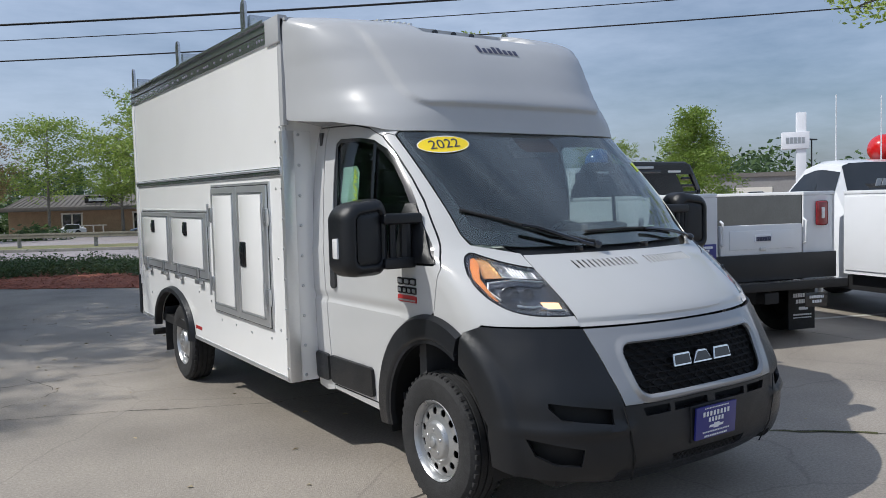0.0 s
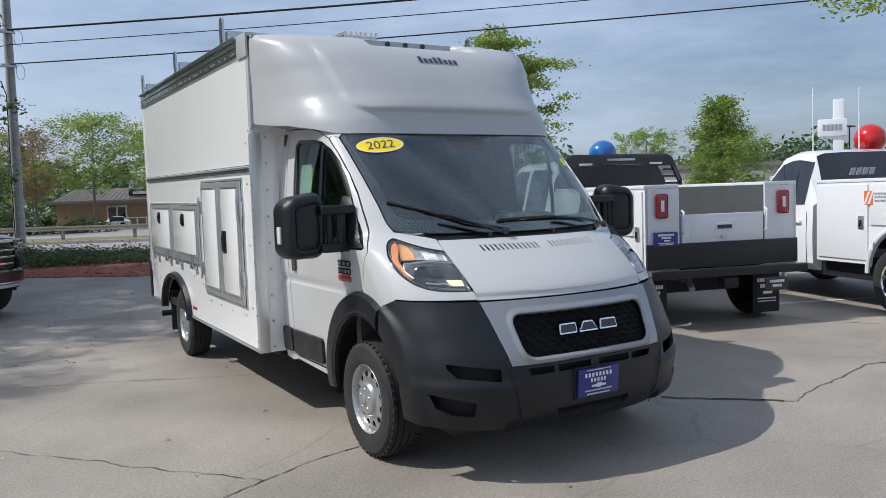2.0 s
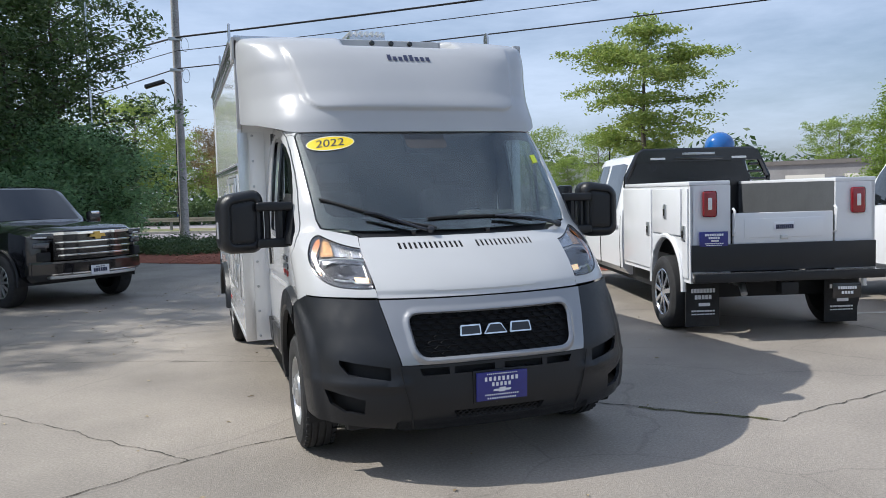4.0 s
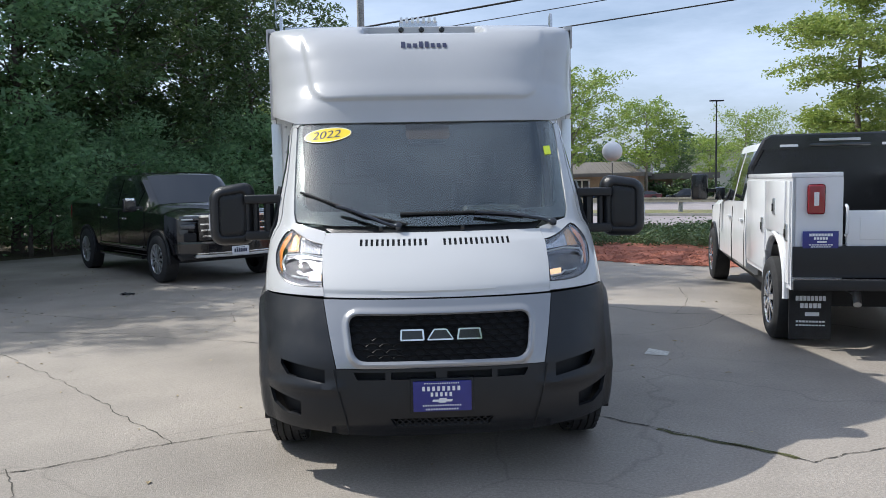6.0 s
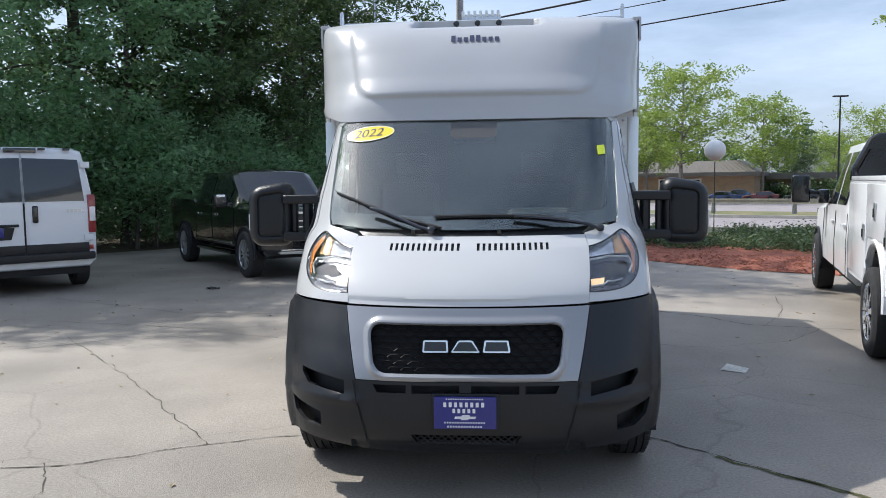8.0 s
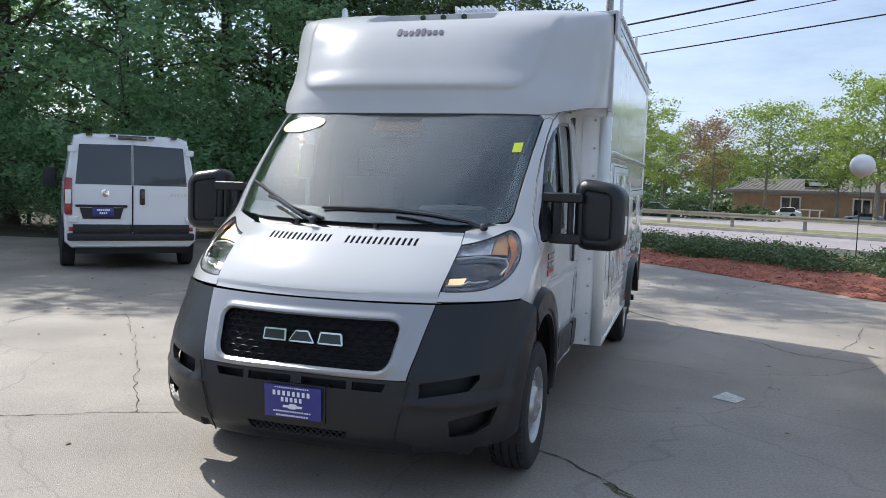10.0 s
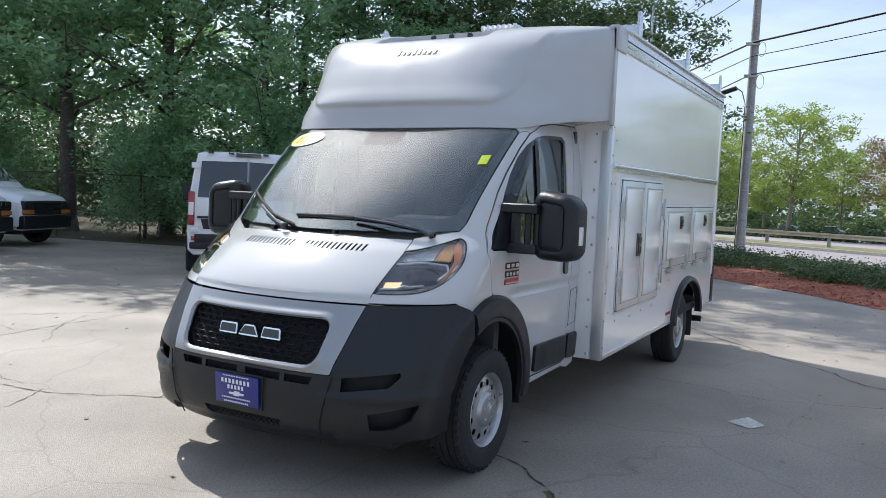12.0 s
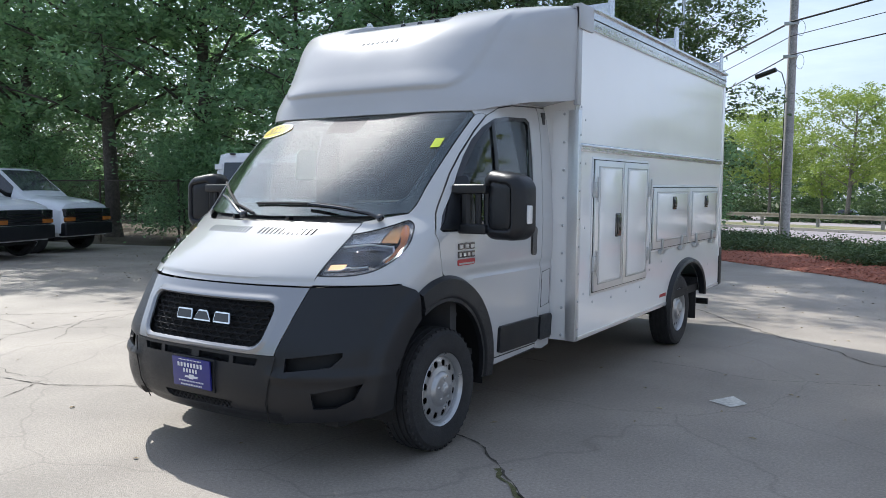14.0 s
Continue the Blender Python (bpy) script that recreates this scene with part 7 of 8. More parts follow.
def cutaway_van(m):
    """A long-nosed cargo van: short bonnet, upright grille."""
    t = thing("cargo_van", "white long-nosed cargo van with black grille, parked under trees", "van", m, "cargo vans by the wood")
    secs = [(-0.86, 0.45, 0.88, 0.92, 0.88, 1.13, 0.74), (-0.80, 0.40, 0.96, 1.04, 0.95, 1.22, 0.82), (-0.55, 0.41, 0.98, 1.10, 0.965, 1.30, 0.85), (-0.10, 0.42, 1.0, 1.15, 0.98, 1.36, 0.86), (0.25, 0.42, 1.0, 1.17, 0.985, 1.41, 0.86), (1.02, 0.42, 1.0, 1.20, 0.985, 2.04, 0.78),
            (1.25, 0.42, 1.0, 1.20, 0.985, 2.10, 0.80), (4.6, 0.45, 1.0, 1.22, 0.985, 2.11, 0.82), (4.75, 0.5, 0.98, 1.22, 0.96, 2.05, 0.78)]
    rings = [ring(*r) for r in interp_sections(secs, 0.15)]
    part("body", loft(rings), VANWHITE, t, angle=30)
    part("windscreen", skin_panel(rings, find(rings, 0.34), find(rings, 0.98), 6, 10, 0.006), PALEGLASS, t)
    for j0, j1 in ((3, 5), (11, 13)):
        part("side_window", skin_panel(rings, find(rings, 0.60), find(rings, 1.8), j0, j1, 0.006), DARKGLASS, t)
    gr = part("grille", block(-0.90, 0.90, -0.90, -0.70, 0.76, 1.10, 0.03, 3), PLASTIC, t, "black plastic grille")
    for z in (0.82, 0.90, 0.98):
        part("grille_bar", block(-0.58, 0.58, -0.915, -0.89, z, z + 0.03, 0.006), GLOSSBLACK, gr)
    for sd in (1, -1):
        hl = part("headlamp", block(min(sd * 0.56, sd * 0.91), max(sd * 0.56, sd * 0.91), -0.915, -0.72, 0.90, 1.09, 0.02, 3), DARKGLASS, t, "dark square headlamp")
        part("lamp_lens", block(sd * 0.78 - 0.09, sd * 0.78 + 0.09, -0.921, -0.90, 0.94, 1.06, 0.012), DARKGLASS, hl)
        part("indicator", block(min(sd * 0.56, sd * 0.91), max(sd * 0.56, sd * 0.91), -0.925, -0.72, 0.79, 0.885, 0.01), AMBER, hl, "amber indicator strip")
        part("roof_gutter", tube([(sd * 0.86, 1.1, 2.03), (sd * 0.88, 2.5, 2.05), (sd * 0.88, 4.6, 2.05)], 0.012, 6), VANWHITE, t)
        part("door_gap", tube([(sd * 1.008, 0.55, 0.5), (sd * 1.014, 0.55, 0.9), (sd * 0.992, 0.62, 1.2)], 0.005, 5), SEAM, t)
        part("door_gap", tube([(sd * 1.008, 1.75, 0.5), (sd * 1.014, 1.75, 0.9), (sd * 0.992, 1.75, 1.22)], 0.005, 5), SEAM, t)
        part("wing_mirror", moved(block(-0.10, 0.10, -0.06, 0.06, -0.14, 0.14, 0.03, 2), Matrix.Translation((sd * 1.12, 0.75, 1.30))), PLASTIC, t)
    part("front_bumper", moved(block(-0.96, 0.96, -0.10, 0.12, -0.17, 0.15, 0.05, 3), Matrix.Translation((0, -0.84, 0.60))), PLASTIC, t, "black front bumper")
    part("underbody", block(-0.8, 0.8, -0.5, 4.6, 0.30, 0.5), DARK, t)
    wheel_wells(t, (0.0, 3.43), 1.0, 0.43)
    wheel_set(t, [(sd * 1.05, y, sd) for y in (0.0, 3.43) for sd in (1, -1)], 0.37, 0.23, WHEEL, 10)
    return t


cv = cutaway_van(heading(-14.56, 5.39, 0.92, 0.39))
copy_thing(cv, heading(-15.76, 7.69, 0.92, 0.39))


def small_car(label, m, paint, suv):
    t = thing("parked_car", label, "car", m, "cars parked across the road")
    h = 1.66 if suv else 1.45
    secs = [(-0.85, 0.40, 0.74, 0.62, 0.74, 0.70, 0.55), (-0.75, 0.30, 0.86, 0.74, 0.86, 0.82, 0.66), (-0.1, 0.28, 0.90, 0.86, 0.90, 0.98, 0.72), (0.45, 0.28, 0.90, 0.92, 0.90, 1.02, 0.74), (1.15, 0.28, 0.90, 0.95, 0.90, h - 0.05, 0.62),
            (1.5, 0.28, 0.90, 0.96, 0.90, h, 0.62), (2.6, 0.28, 0.90, 0.98, 0.90, h - 0.03, 0.62), (3.35 if suv else 3.15, 0.30, 0.90, 1.0, 0.89, 1.10 if suv else 1.08, 0.70), (3.6, 0.35, 0.87, 0.95, 0.86, 1.04, 0.68), (3.68, 0.45, 0.80, 0.85, 0.78, 0.92, 0.6)]
    rings = [ring(*r) for r in interp_sections(secs, 0.2)]
    part("body", loft(rings), paint, t, angle=30)
    part("windscreen", skin_panel(rings, find(rings, 0.6), find(rings, 1.15), 6, 10, 0.006), DARKGLASS, t)
    for j0, j1 in ((3, 5), (11, 13)):
        part("side_window", skin_panel(rings, find(rings, 0.9), find(rings, 2.9), j0, j1, 0.008), DARKGLASS, t)
    part("rear_window", skin_panel(rings, find(rings, 2.75), find(rings, 3.2), 5, 11, 0.006), DARKGLASS, t)
    wheel_wells(t, (0.0, 2.65), 0.90, 0.36)
    wheel_set(t, [(sd * 0.945, y, sd) for y in (0.0, 2.65) for sd in (1, -1)], 0.32, 0.2, WHEEL, 6)
    for sd in (1, -1):
        part("tail_lamp", block(min(sd * 0.62, sd * 0.84), max(sd * 0.62, sd * 0.84), 3.60, 3.68, 0.78, 0.92, 0.01), RED, t)
        part("headlamp", block(min(sd * 0.5, sd * 0.74), max(sd * 0.5, sd * 0.74), -0.86, -0.7, 0.60, 0.72, 0.01), LAMPWHITE, t)
    return t


BLUECAR = material("blue_car_paint", (0.03, 0.06, 0.16), 0.2, coat=0.8, blotch=0.1)
GREYCAR = material("grey_blue_car_paint", (0.16, 0.21, 0.27), 0.25, coat=0.8, blotch=0.1)
MAROON = material("maroon_car_paint", (0.16, 0.02, 0.025), 0.2, coat=0.8, blotch=0.1)
for label, x, y, hx, hy, paint, suv in (("white compact SUV parked by the brick building", 13.0, 117.3, -0.97, 0.24, VANWHITE, True), ("grey-blue saloon car parked across the road", 21.0, 106.0, -0.97, 0.24, GREYCAR, False),
                                        ("dark blue car parked across the road", 27.0, 104.0, -0.97, 0.24, BLUECAR, False), ("dark blue car parked in the far lot", -1.5, 115.8, 0.97, -0.24, BLUECAR, True),
                                        ("black car parked in the far lot", 4.0, 117.5, 0.90, -0.43, BLACKPAINT, False), ("maroon saloon car in the far lot", 32.0, 102.5, -0.95, 0.3, MAROON, False),
                                        ("dark car parked beside a maroon one", 36.5, 100.0, -0.95, 0.3, BLACKPAINT, True), ("dark blue car in the far lot", 30.0, 107.0, -0.95, 0.3, BLUECAR, True),
                                        ("grey-blue car in the far lot", -6.2, 108.2, 0.97, -0.24, GREYCAR, True)):
    small_car(label, Matrix.Translation((0, 0, ground_z(x, y) + 0.04)) @ heading(x, y, hx, hy), paint, suv)


# ---- trees ----
def cloud_mesh(name, centres, per, spread, size, seed, flat_=0.6, droop=0.0):
    """Many small leaves in clumps: pointed quads turned every way."""
    rng = np.random.default_rng(seed)
    c = np.repeat(np.array(centres, float), per, 0)
    n = len(c)
    p = c + rng.normal(0, 1, (n, 3)) * np.array((spread, spread, spread * flat_))
    a = rng.normal(0, 1, (n, 3))
    a[:, 2] *= 0.55
    a /= np.linalg.norm(a, axis=1)[:, None]
    b = np.cross(a, rng.normal(0, 1, (n, 3)))
    b /= np.linalg.norm(b, axis=1)[:, None]
    s = size * rng.uniform(0.6, 1.35, (n, 1))
    v = np.stack([p - a * s, p + b * s * 0.42 - a * s * 0.1, p + a * s, p - b * s * 0.42 - a * s * 0.1], 1).reshape(-1, 3)
    me = bpy.data.meshes.new(name)
    me.vertices.add(4 * n)
    me.vertices.foreach_set("co", v.ravel())
    me.loops.add(4 * n)
    me.loops.foreach_set("vertex_index", np.arange(4 * n))
    me.polygons.add(n)
    me.polygons.foreach_set("loop_start", np.arange(0, 4 * n, 4))
    me.update()
    me.validate()
    return me


BARK = material("grey_bark", (0.10, 0.085, 0.07), 0.95, grain=0.35, size=14, blotch=0.2, bsize=3, bump=0.8, bumpsize=25)
PALEBARK = material("pale_bark", (0.20, 0.18, 0.15), 0.95, grain=0.3, size=14, blotch=0.2, bsize=3, bump=0.6, bumpsize=25)
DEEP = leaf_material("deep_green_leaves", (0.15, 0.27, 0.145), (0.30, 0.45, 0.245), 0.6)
# darker copy of the leaf green; on the wood's back trees it stands in for shade
DUSK = leaf_material("darker_leaves", (0.045, 0.085, 0.035), (0.11, 0.17, 0.06), 0.3)
FRESH = leaf_material("fresh_green_leaves", (0.17, 0.26, 0.05), (0.33, 0.41, 0.095))
PINEY = leaf_material("yellow_green_needles", (0.17, 0.25, 0.06), (0.31, 0.37, 0.09))
RUSTY = leaf_material("rusty_young_leaves", (0.20, 0.13, 0.07), (0.28, 0.21, 0.10))
LIMEY = leaf_material("lime_leaves", (0.15, 0.24, 0.04), (0.26, 0.34, 0.07))
JUNIPER = leaf_material("juniper_green", (0.055, 0.10, 0.042), (0.125, 0.18, 0.072), 0.25)


def tree_meshes(seed, height, crown_r, crown_from, limbs, clumps, per, spread, leaf, trunk_r, shape="oval", flat_=0.6):
    """Trunk and limbs, and a crown of leaf clumps round the limb ends."""
    rnd = random.Random(seed)
    lean = Vector((rnd.uniform(-0.04, 0.04), rnd.uniform(-0.04, 0.04), 1))
    spine = [lean * (height * 0.93 * t) + Vector((rnd.uniform(-1, 1), rnd.uniform(-1, 1), 0)) * 0.012 * height * t for t in np.linspace(0, 1, 9)]
    wood = [tube(spine, trunk_r, 9, trunk_r * 0.18), lathe([(trunk_r * 1.5, -0.1), (trunk_r * 1.25, 0.1), (trunk_r, 0.5)], 9, "z")]
    ends = []
    for k in range(limbs):
        t = crown_from + (0.96 - crown_from) * (k + rnd.random()) / limbs
        base = spine[0].lerp(spine[-1], t)
        a = k * 2.4 + rnd.uniform(-0.4, 0.4)
        u = (t - crown_from) / (1 - crown_from)
        prof = {"oval": math.sin(math.pi * min(0.98, 0.18 + 0.75 * u)) ** 0.7, "cone": 1.05 - 0.92 * u, "flat": 0.55 + 0.5 * math.sin(math.pi * u), "full": 1.0 - 0.55 * u * u}[shape]
        l = crown_r * prof * rnd.uniform(0.75, 1.1)
        rise = {"oval": 0.55, "cone": 0.35, "flat": 0.12, "full": 0.4}[shape] * l * rnd.uniform(0.6, 1.2)
        mid = base + Vector((math.cos(a), math.sin(a), 0)) * l * 0.5 + Vector((0, 0, rise * 0.6))
        end = base + Vector((math.cos(a), math.sin(a), 0)) * l + Vector((0, 0, rise))
        wood.append(tube([base, mid, end], trunk_r * 0.32 * (1 - 0.6 * t), 5, trunk_r * 0.05))
        for s in (0.35, 0.6, 0.8, 1.0):
            q = base.lerp(mid, s * 2) if s < 0.5 else mid.lerp(end, s * 2 - 1)
            ends.append(q)
            for _ in range(2):
                tip = q + Vector((rnd.uniform(-1, 1), rnd.uniform(-1, 1), rnd.uniform(-0.3, 0.6))) * l * 0.28
                if s > 0.5:
                    wood.append(tube([q, tip], trunk_r * 0.06, 4, trunk_r * 0.02))
                ends.append(tip)
    ends.append(spine[-1])
    rng = np.random.default_rng(seed)
    pick = rng.integers(0, len(ends), clumps)
    jitter = rng.normal(0, 1, (clumps, 3)) * np.array((crown_r, crown_r, crown_r * 0.7)) * 0.11
    centres = np.array([tuple(e) for e in ends])[pick] + jitter
    low = 0.6 if crown_from < 0.1 else crown_from * height * 0.8
    centres[:, 2] = np.maximum(centres[:, 2], low * 0.5)
    wood_bm = joined(*wood)
    me = bpy.data.meshes.new("trunk")
    wood_bm.to_mesh(me)
    wood_bm.free()
    for p in me.polygons:
        p.use_smooth = True
    return me, cloud_mesh("crown", centres, per, spread, leaf, seed, flat_)


def tree(meshes, label, x, y, turn, leaves, bark, scale=1.0, group="", name="tree"):
    t = thing(name, label, "tree", Matrix.Translation((x, y, ground_z(x, y) + 0.04)) @ Matrix.Rotation(radians(turn), 4, "Z"), group)
    for n_, me, mat in (("trunk", meshes[0], bark), ("crown", meshes[1], leaves)):
        if me.users and me.materials and me.materials[0] is not mat:
            me = me.copy()
            me.materials.clear()
        if not me.materials:
            me.materials.append(mat)
        o = shared(n_, me, t)
        o.scale = (scale,) * 3
    return t


TALL = [tree_meshes(11, 17, 4.6, 0.10, 34, 300, 72, 0.27, 0.092, 0.24, "full"), tree_meshes(12, 18.5, 4.8, 0.12, 34, 300, 72, 0.27, 0.092, 0.27, "full"), tree_meshes(13, 15.5, 4.2, 0.07, 32, 290, 72, 0.26, 0.092, 0.2, "full")]
MID = [tree_meshes(21, 9.5, 3.3, 0.10, 28, 300, 54, 0.22, 0.088, 0.15, "full"), tree_meshes(22, 8.6, 3.0, 0.08, 26, 290, 54, 0.21, 0.086, 0.13, "full")]
UNDER = [tree_meshes(31, 4.2, 2.2, 0.05, 20, 300, 44, 0.30, 0.072, 0.06, "full"), tree_meshes(32, 3.4, 2.0, 0.05, 18, 280, 44, 0.28, 0.070, 0.05, "full")]
WOOD = "trees of the dark wood"
for i, (x, y, k, turn) in enumerate(((-33, 12.5, 0, 10), (-29, 14.5, 1, 80), (-38, 17, 2, 33))):
    tree(TALL[k], "tall dense dark-green tree of the wood edge", x, y, turn, DEEP, BARK, 1.0, WOOD)
SPREAD = tree_meshes(14, 17, 5.0, 0.20, 42, 600, 50, 0.27, 0.115, 0.25, "oval", 0.5)
for x, y, turn, s in ((-16.5, 13.1, 0, 1.0), (-19.4, 11.8, 120, 1.0), (-23.6, 11.2, 240, 1.0), (-27.5, 10.6, 15, 1.0)):
    tree(SPREAD, "tall spreading tree whose crown shades the lot", x, y, turn, DEEP, BARK, s, WOOD)
# crowns kept above the view, added to cast the shade on the lot
HIGH = tree_meshes(15, 17, 4.8, 0.48, 30, 330, 50, 0.28, 0.12, 0.22, "oval", 0.5)
for x, y, turn in ((-11.6, 15.8, 30), (-14.6, 17.2, 170), (-8.8, 19.0, 80)):
    tree(HIGH, "tall tree whose high unseen crown is added to shade the lot", x, y, turn, DEEP, BARK, 1.0, WOOD)
# unseen trees added behind the camera to cut sky light and fill reflections
for x, y, turn, s in ((-16, -30, 60, 0.75), (-7, -27, 190, 0.8), (3, -29, 90, 0.8)):
    tree(TALL[0], "leafy unseen tree added behind the lot for reflections and dimmer sky light", x, y, turn, DEEP, BARK, s, "trees behind the lot")
# trees further back take the darker leaves, the wood's shade put into their colour
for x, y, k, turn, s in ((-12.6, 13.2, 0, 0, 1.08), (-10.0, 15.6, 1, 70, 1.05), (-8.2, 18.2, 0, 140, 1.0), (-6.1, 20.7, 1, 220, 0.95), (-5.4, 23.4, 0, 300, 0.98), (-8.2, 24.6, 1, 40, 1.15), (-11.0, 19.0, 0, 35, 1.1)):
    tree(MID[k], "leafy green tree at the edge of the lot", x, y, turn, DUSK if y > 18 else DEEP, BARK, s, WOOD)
for i, (x, y) in enumerate(((-31, 10.3), (-27.5, 10.4), (-25, 10.2), (-22.6, 10.9), (-15.8, 11.7), (-14.0, 12.3), (-11.2, 13.0), (-9.4, 15.0), (-7.6, 17.0), (-6.2, 18.6), (-4.9, 20.6), (-4.2, 22.2), (-16.5, 13.8), (-9.0, 17.5))):
    tree(UNDER[i % 2], "leafy undergrowth shrub at the wood edge", x, y, i * 77, DEEP, BARK, 0.8 + 0.07 * (i % 4), "shrubs of the wood edge", "shrub")

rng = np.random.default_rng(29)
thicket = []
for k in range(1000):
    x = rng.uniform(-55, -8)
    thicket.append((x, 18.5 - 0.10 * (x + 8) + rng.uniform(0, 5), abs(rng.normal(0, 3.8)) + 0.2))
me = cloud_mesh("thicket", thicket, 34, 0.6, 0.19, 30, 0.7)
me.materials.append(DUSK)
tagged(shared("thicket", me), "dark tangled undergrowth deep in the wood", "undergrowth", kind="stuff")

YOUNG = [tree_meshes(41, 6.4, 2.2, 0.30, 22, 200, 30, 0.24, 0.085, 0.09, "oval"), tree_meshes(42, 7.0, 2.6, 0.28, 24, 230, 30, 0.26, 0.085, 0.11, "oval")]
BROAD = [tree_meshes(51, 8.6, 3.7, 0.28, 26, 300, 34, 0.27, 0.12, 0.16, "oval"), tree_meshes(52, 9.4, 3.9, 0.26, 28, 320, 34, 0.27, 0.12, 0.18, "oval")]
STREET = "street trees across the road"
for x, y, src, k, mat, s in ((-18.4, 114.0, BROAD, 0, FRESH, 1.55), (-7.8, 105.4, BROAD, 1, FRESH, 1.75), (-2.3, 117.6, BROAD, 0, FRESH, 1.40), (4.4, 113.6, YOUNG, 1, RUSTY, 2.0), (11.1, 110.3, YOUNG, 0, FRESH, 2.45),
                              (19.4, 106.3, BROAD, 0, FRESH, 1.50), (22.5, 99.6, BROAD, 1, FRESH, 1.85), (37.5, 114.5, BROAD, 0, FRESH, 1.70), (40.3, 86.8, YOUNG, 1, FRESH, 1.60), (-12.5, 121.0, BROAD, 1, LIMEY, 1.15), (-27.0, 112.0, BROAD, 0, FRESH, 1.5), (53.0, 92.0, YOUNG, 0, FRESH, 1.7)):
    tree(src[k], "rusty young street tree with thin leaves" if mat is RUSTY else "light-green street tree with a thin spring crown", x, y, x * 37, mat, PALEBARK, s, STREET)
for i, (x, y, s) in enumerate(((49, 135, 1.15), (62, 152, 1.2), (75, 144, 1.15), (89, 135, 1.35), (104, 131, 1.25), (-26, 144, 2.0), (-43, 139, 2.0), (116, 114, 1.6), (129, 101, 1.6), (-60, 131, 2.0), (6, 148, 1.3), (28, 150, 1.3))):
    tree(BROAD[i % 2], "green tree beyond the far lot", x, y, i * 50, DUSK if i % 3 == 0 else FRESH, PALEBARK, s, "trees beyond the far lot")
PINE = tree_meshes(61, 9.6, 3.05, 0.36, 13, 270, 85, 0.32, 0.095, 0.17, "flat", 0.32)
tree(PINE, "tall yellow-green pine with flat layered limbs", 19.0, 27.3, 20, PINEY, BARK, 1.0, "", "pine_tree")
CONE = tree_meshes(71, 6.7, 2.5, 0.06, 40, 420, 50, 0.20, 0.075, 0.09, "cone")
tree(CONE, "dense conical light-green tree", 31.5, 24.2, 0, LIMEY, PALEBARK, 1.0)
# a tree at the edge of the lot with one low hanging branch
near = thing("tree", "broadleaf tree with a low hanging branch", "tree", Matrix.Translation((11.5, 0.5, 0)))
bt = joined(tube([(0, 0, 0), (0.1, 0.1, 2), (0, 0.2, 4.2), (-0.1, 0, 6.5)], 0.2, 9, 0.05), tube([(0, 0.15, 3.6), (-1.6, 0.8, 4.6), (-3.0, 1.5, 4.5), (-3.9, 1.95, 4.15)], 0.07, 7, 0.012))
part("trunk", bt, BARK, near)
rb_ = random.Random(5)
cc = [(-3.75 + rb_.uniform(-0.25, 0.7), 1.9 + rb_.uniform(-0.5, 0.3), 4.2 + rb_.uniform(-0.12, 0.35)) for _ in range(18)] + [(rb_.uniform(-2, 2), rb_.uniform(-2, 2), rb_.uniform(4.5, 7.5)) for _ in range(60)]
me = cloud_mesh("crown", cc, 26, 0.16, 0.055, 9)
me.materials.append(FRESH)
shared("crown", me, near)

# low hedge of juniper over the bed
rng = np.random.default_rng(3)
pts = []
bo = np.array([(-5.0, 20.9), (-2.1, 18.1), (0.9, 15.9), (2.6, 14.6), (3.7, 13.3), (4.9, 11.9), (6.0, 11.0), (9.0, 9.8), (16, 8.2), (16, 13.2), (9.0, 16.0), (5.4, 17.3), (2.0, 19.7), (-1.8, 23.2), (-5.2, 24.8)])
while len(pts) < 1300:
    p = rng.uniform((-5.5, 8), (16, 25))
    if inside(bo, p[None])[0] and (noise.noise((p[0] * 0.45, p[1] * 0.45, 7)) > -0.12):
        pts.append((p[0], p[1], 0.17 + 0.13 * noise.noise((p[0] * 0.9, p[1] * 0.9, 2)) + rng.uniform(-0.05, 0.12)))
me = cloud_mesh("juniper_cover", pts, 80, 0.19, 0.042, 4, 0.55)
me.materials.append(JUNIPER)
tagged(shared("juniper_cover", me), "spreading dark-green juniper ground cover on the bed", "shrub", kind="stuff")
# loose bark chips at the bed's edge
rnd = random.Random(8)
arr = np.array(BED)
v_, f_ = [], []
for k in range(2600):
    i = rnd.randrange(2, 9)
    t = rnd.random()
    x, y = arr[i] + (arr[i + 1] - arr[i]) * t
    d = rnd.random() ** 1.5 * 2.0 - 0.08
    x, y = x + d * 0.55, y + d * 0.83
    a, l, w = rnd.uniform(0, 6.3), rnd.uniform(0.02, 0.06), rnd.uniform(0.008, 0.02)
    z = bed_top(x, y) * min(1, max(0.02, d / 0.5)) + 0.012
    c, s = math.cos(a), math.sin(a)
    b = len(v_)
    tl = rnd.uniform(-0.015, 0.015)
    v_ += [(x + c * l - s * w, y + s * l + c * w, z + tl), (x - c * l - s * w, y - s * l + c * w, z - tl), (x - c * l + s * w, y - s * l - c * w, z - tl), (x + c * l + s * w, y + s * l - c * w, z + tl), (x, y, z + 0.015)]
    f_ += [(b, b + 1, b + 4), (b + 1, b + 2, b + 4), (b + 2, b + 3, b + 4), (b + 3, b, b + 4)]
me = bpy.data.meshes.new("bark_chips")
me.from_pydata(v_, [], f_)
me.materials.append(MULCH)
tagged(shared("bark_chips", me), "loose red bark chips", "mulch", kind="stuff")

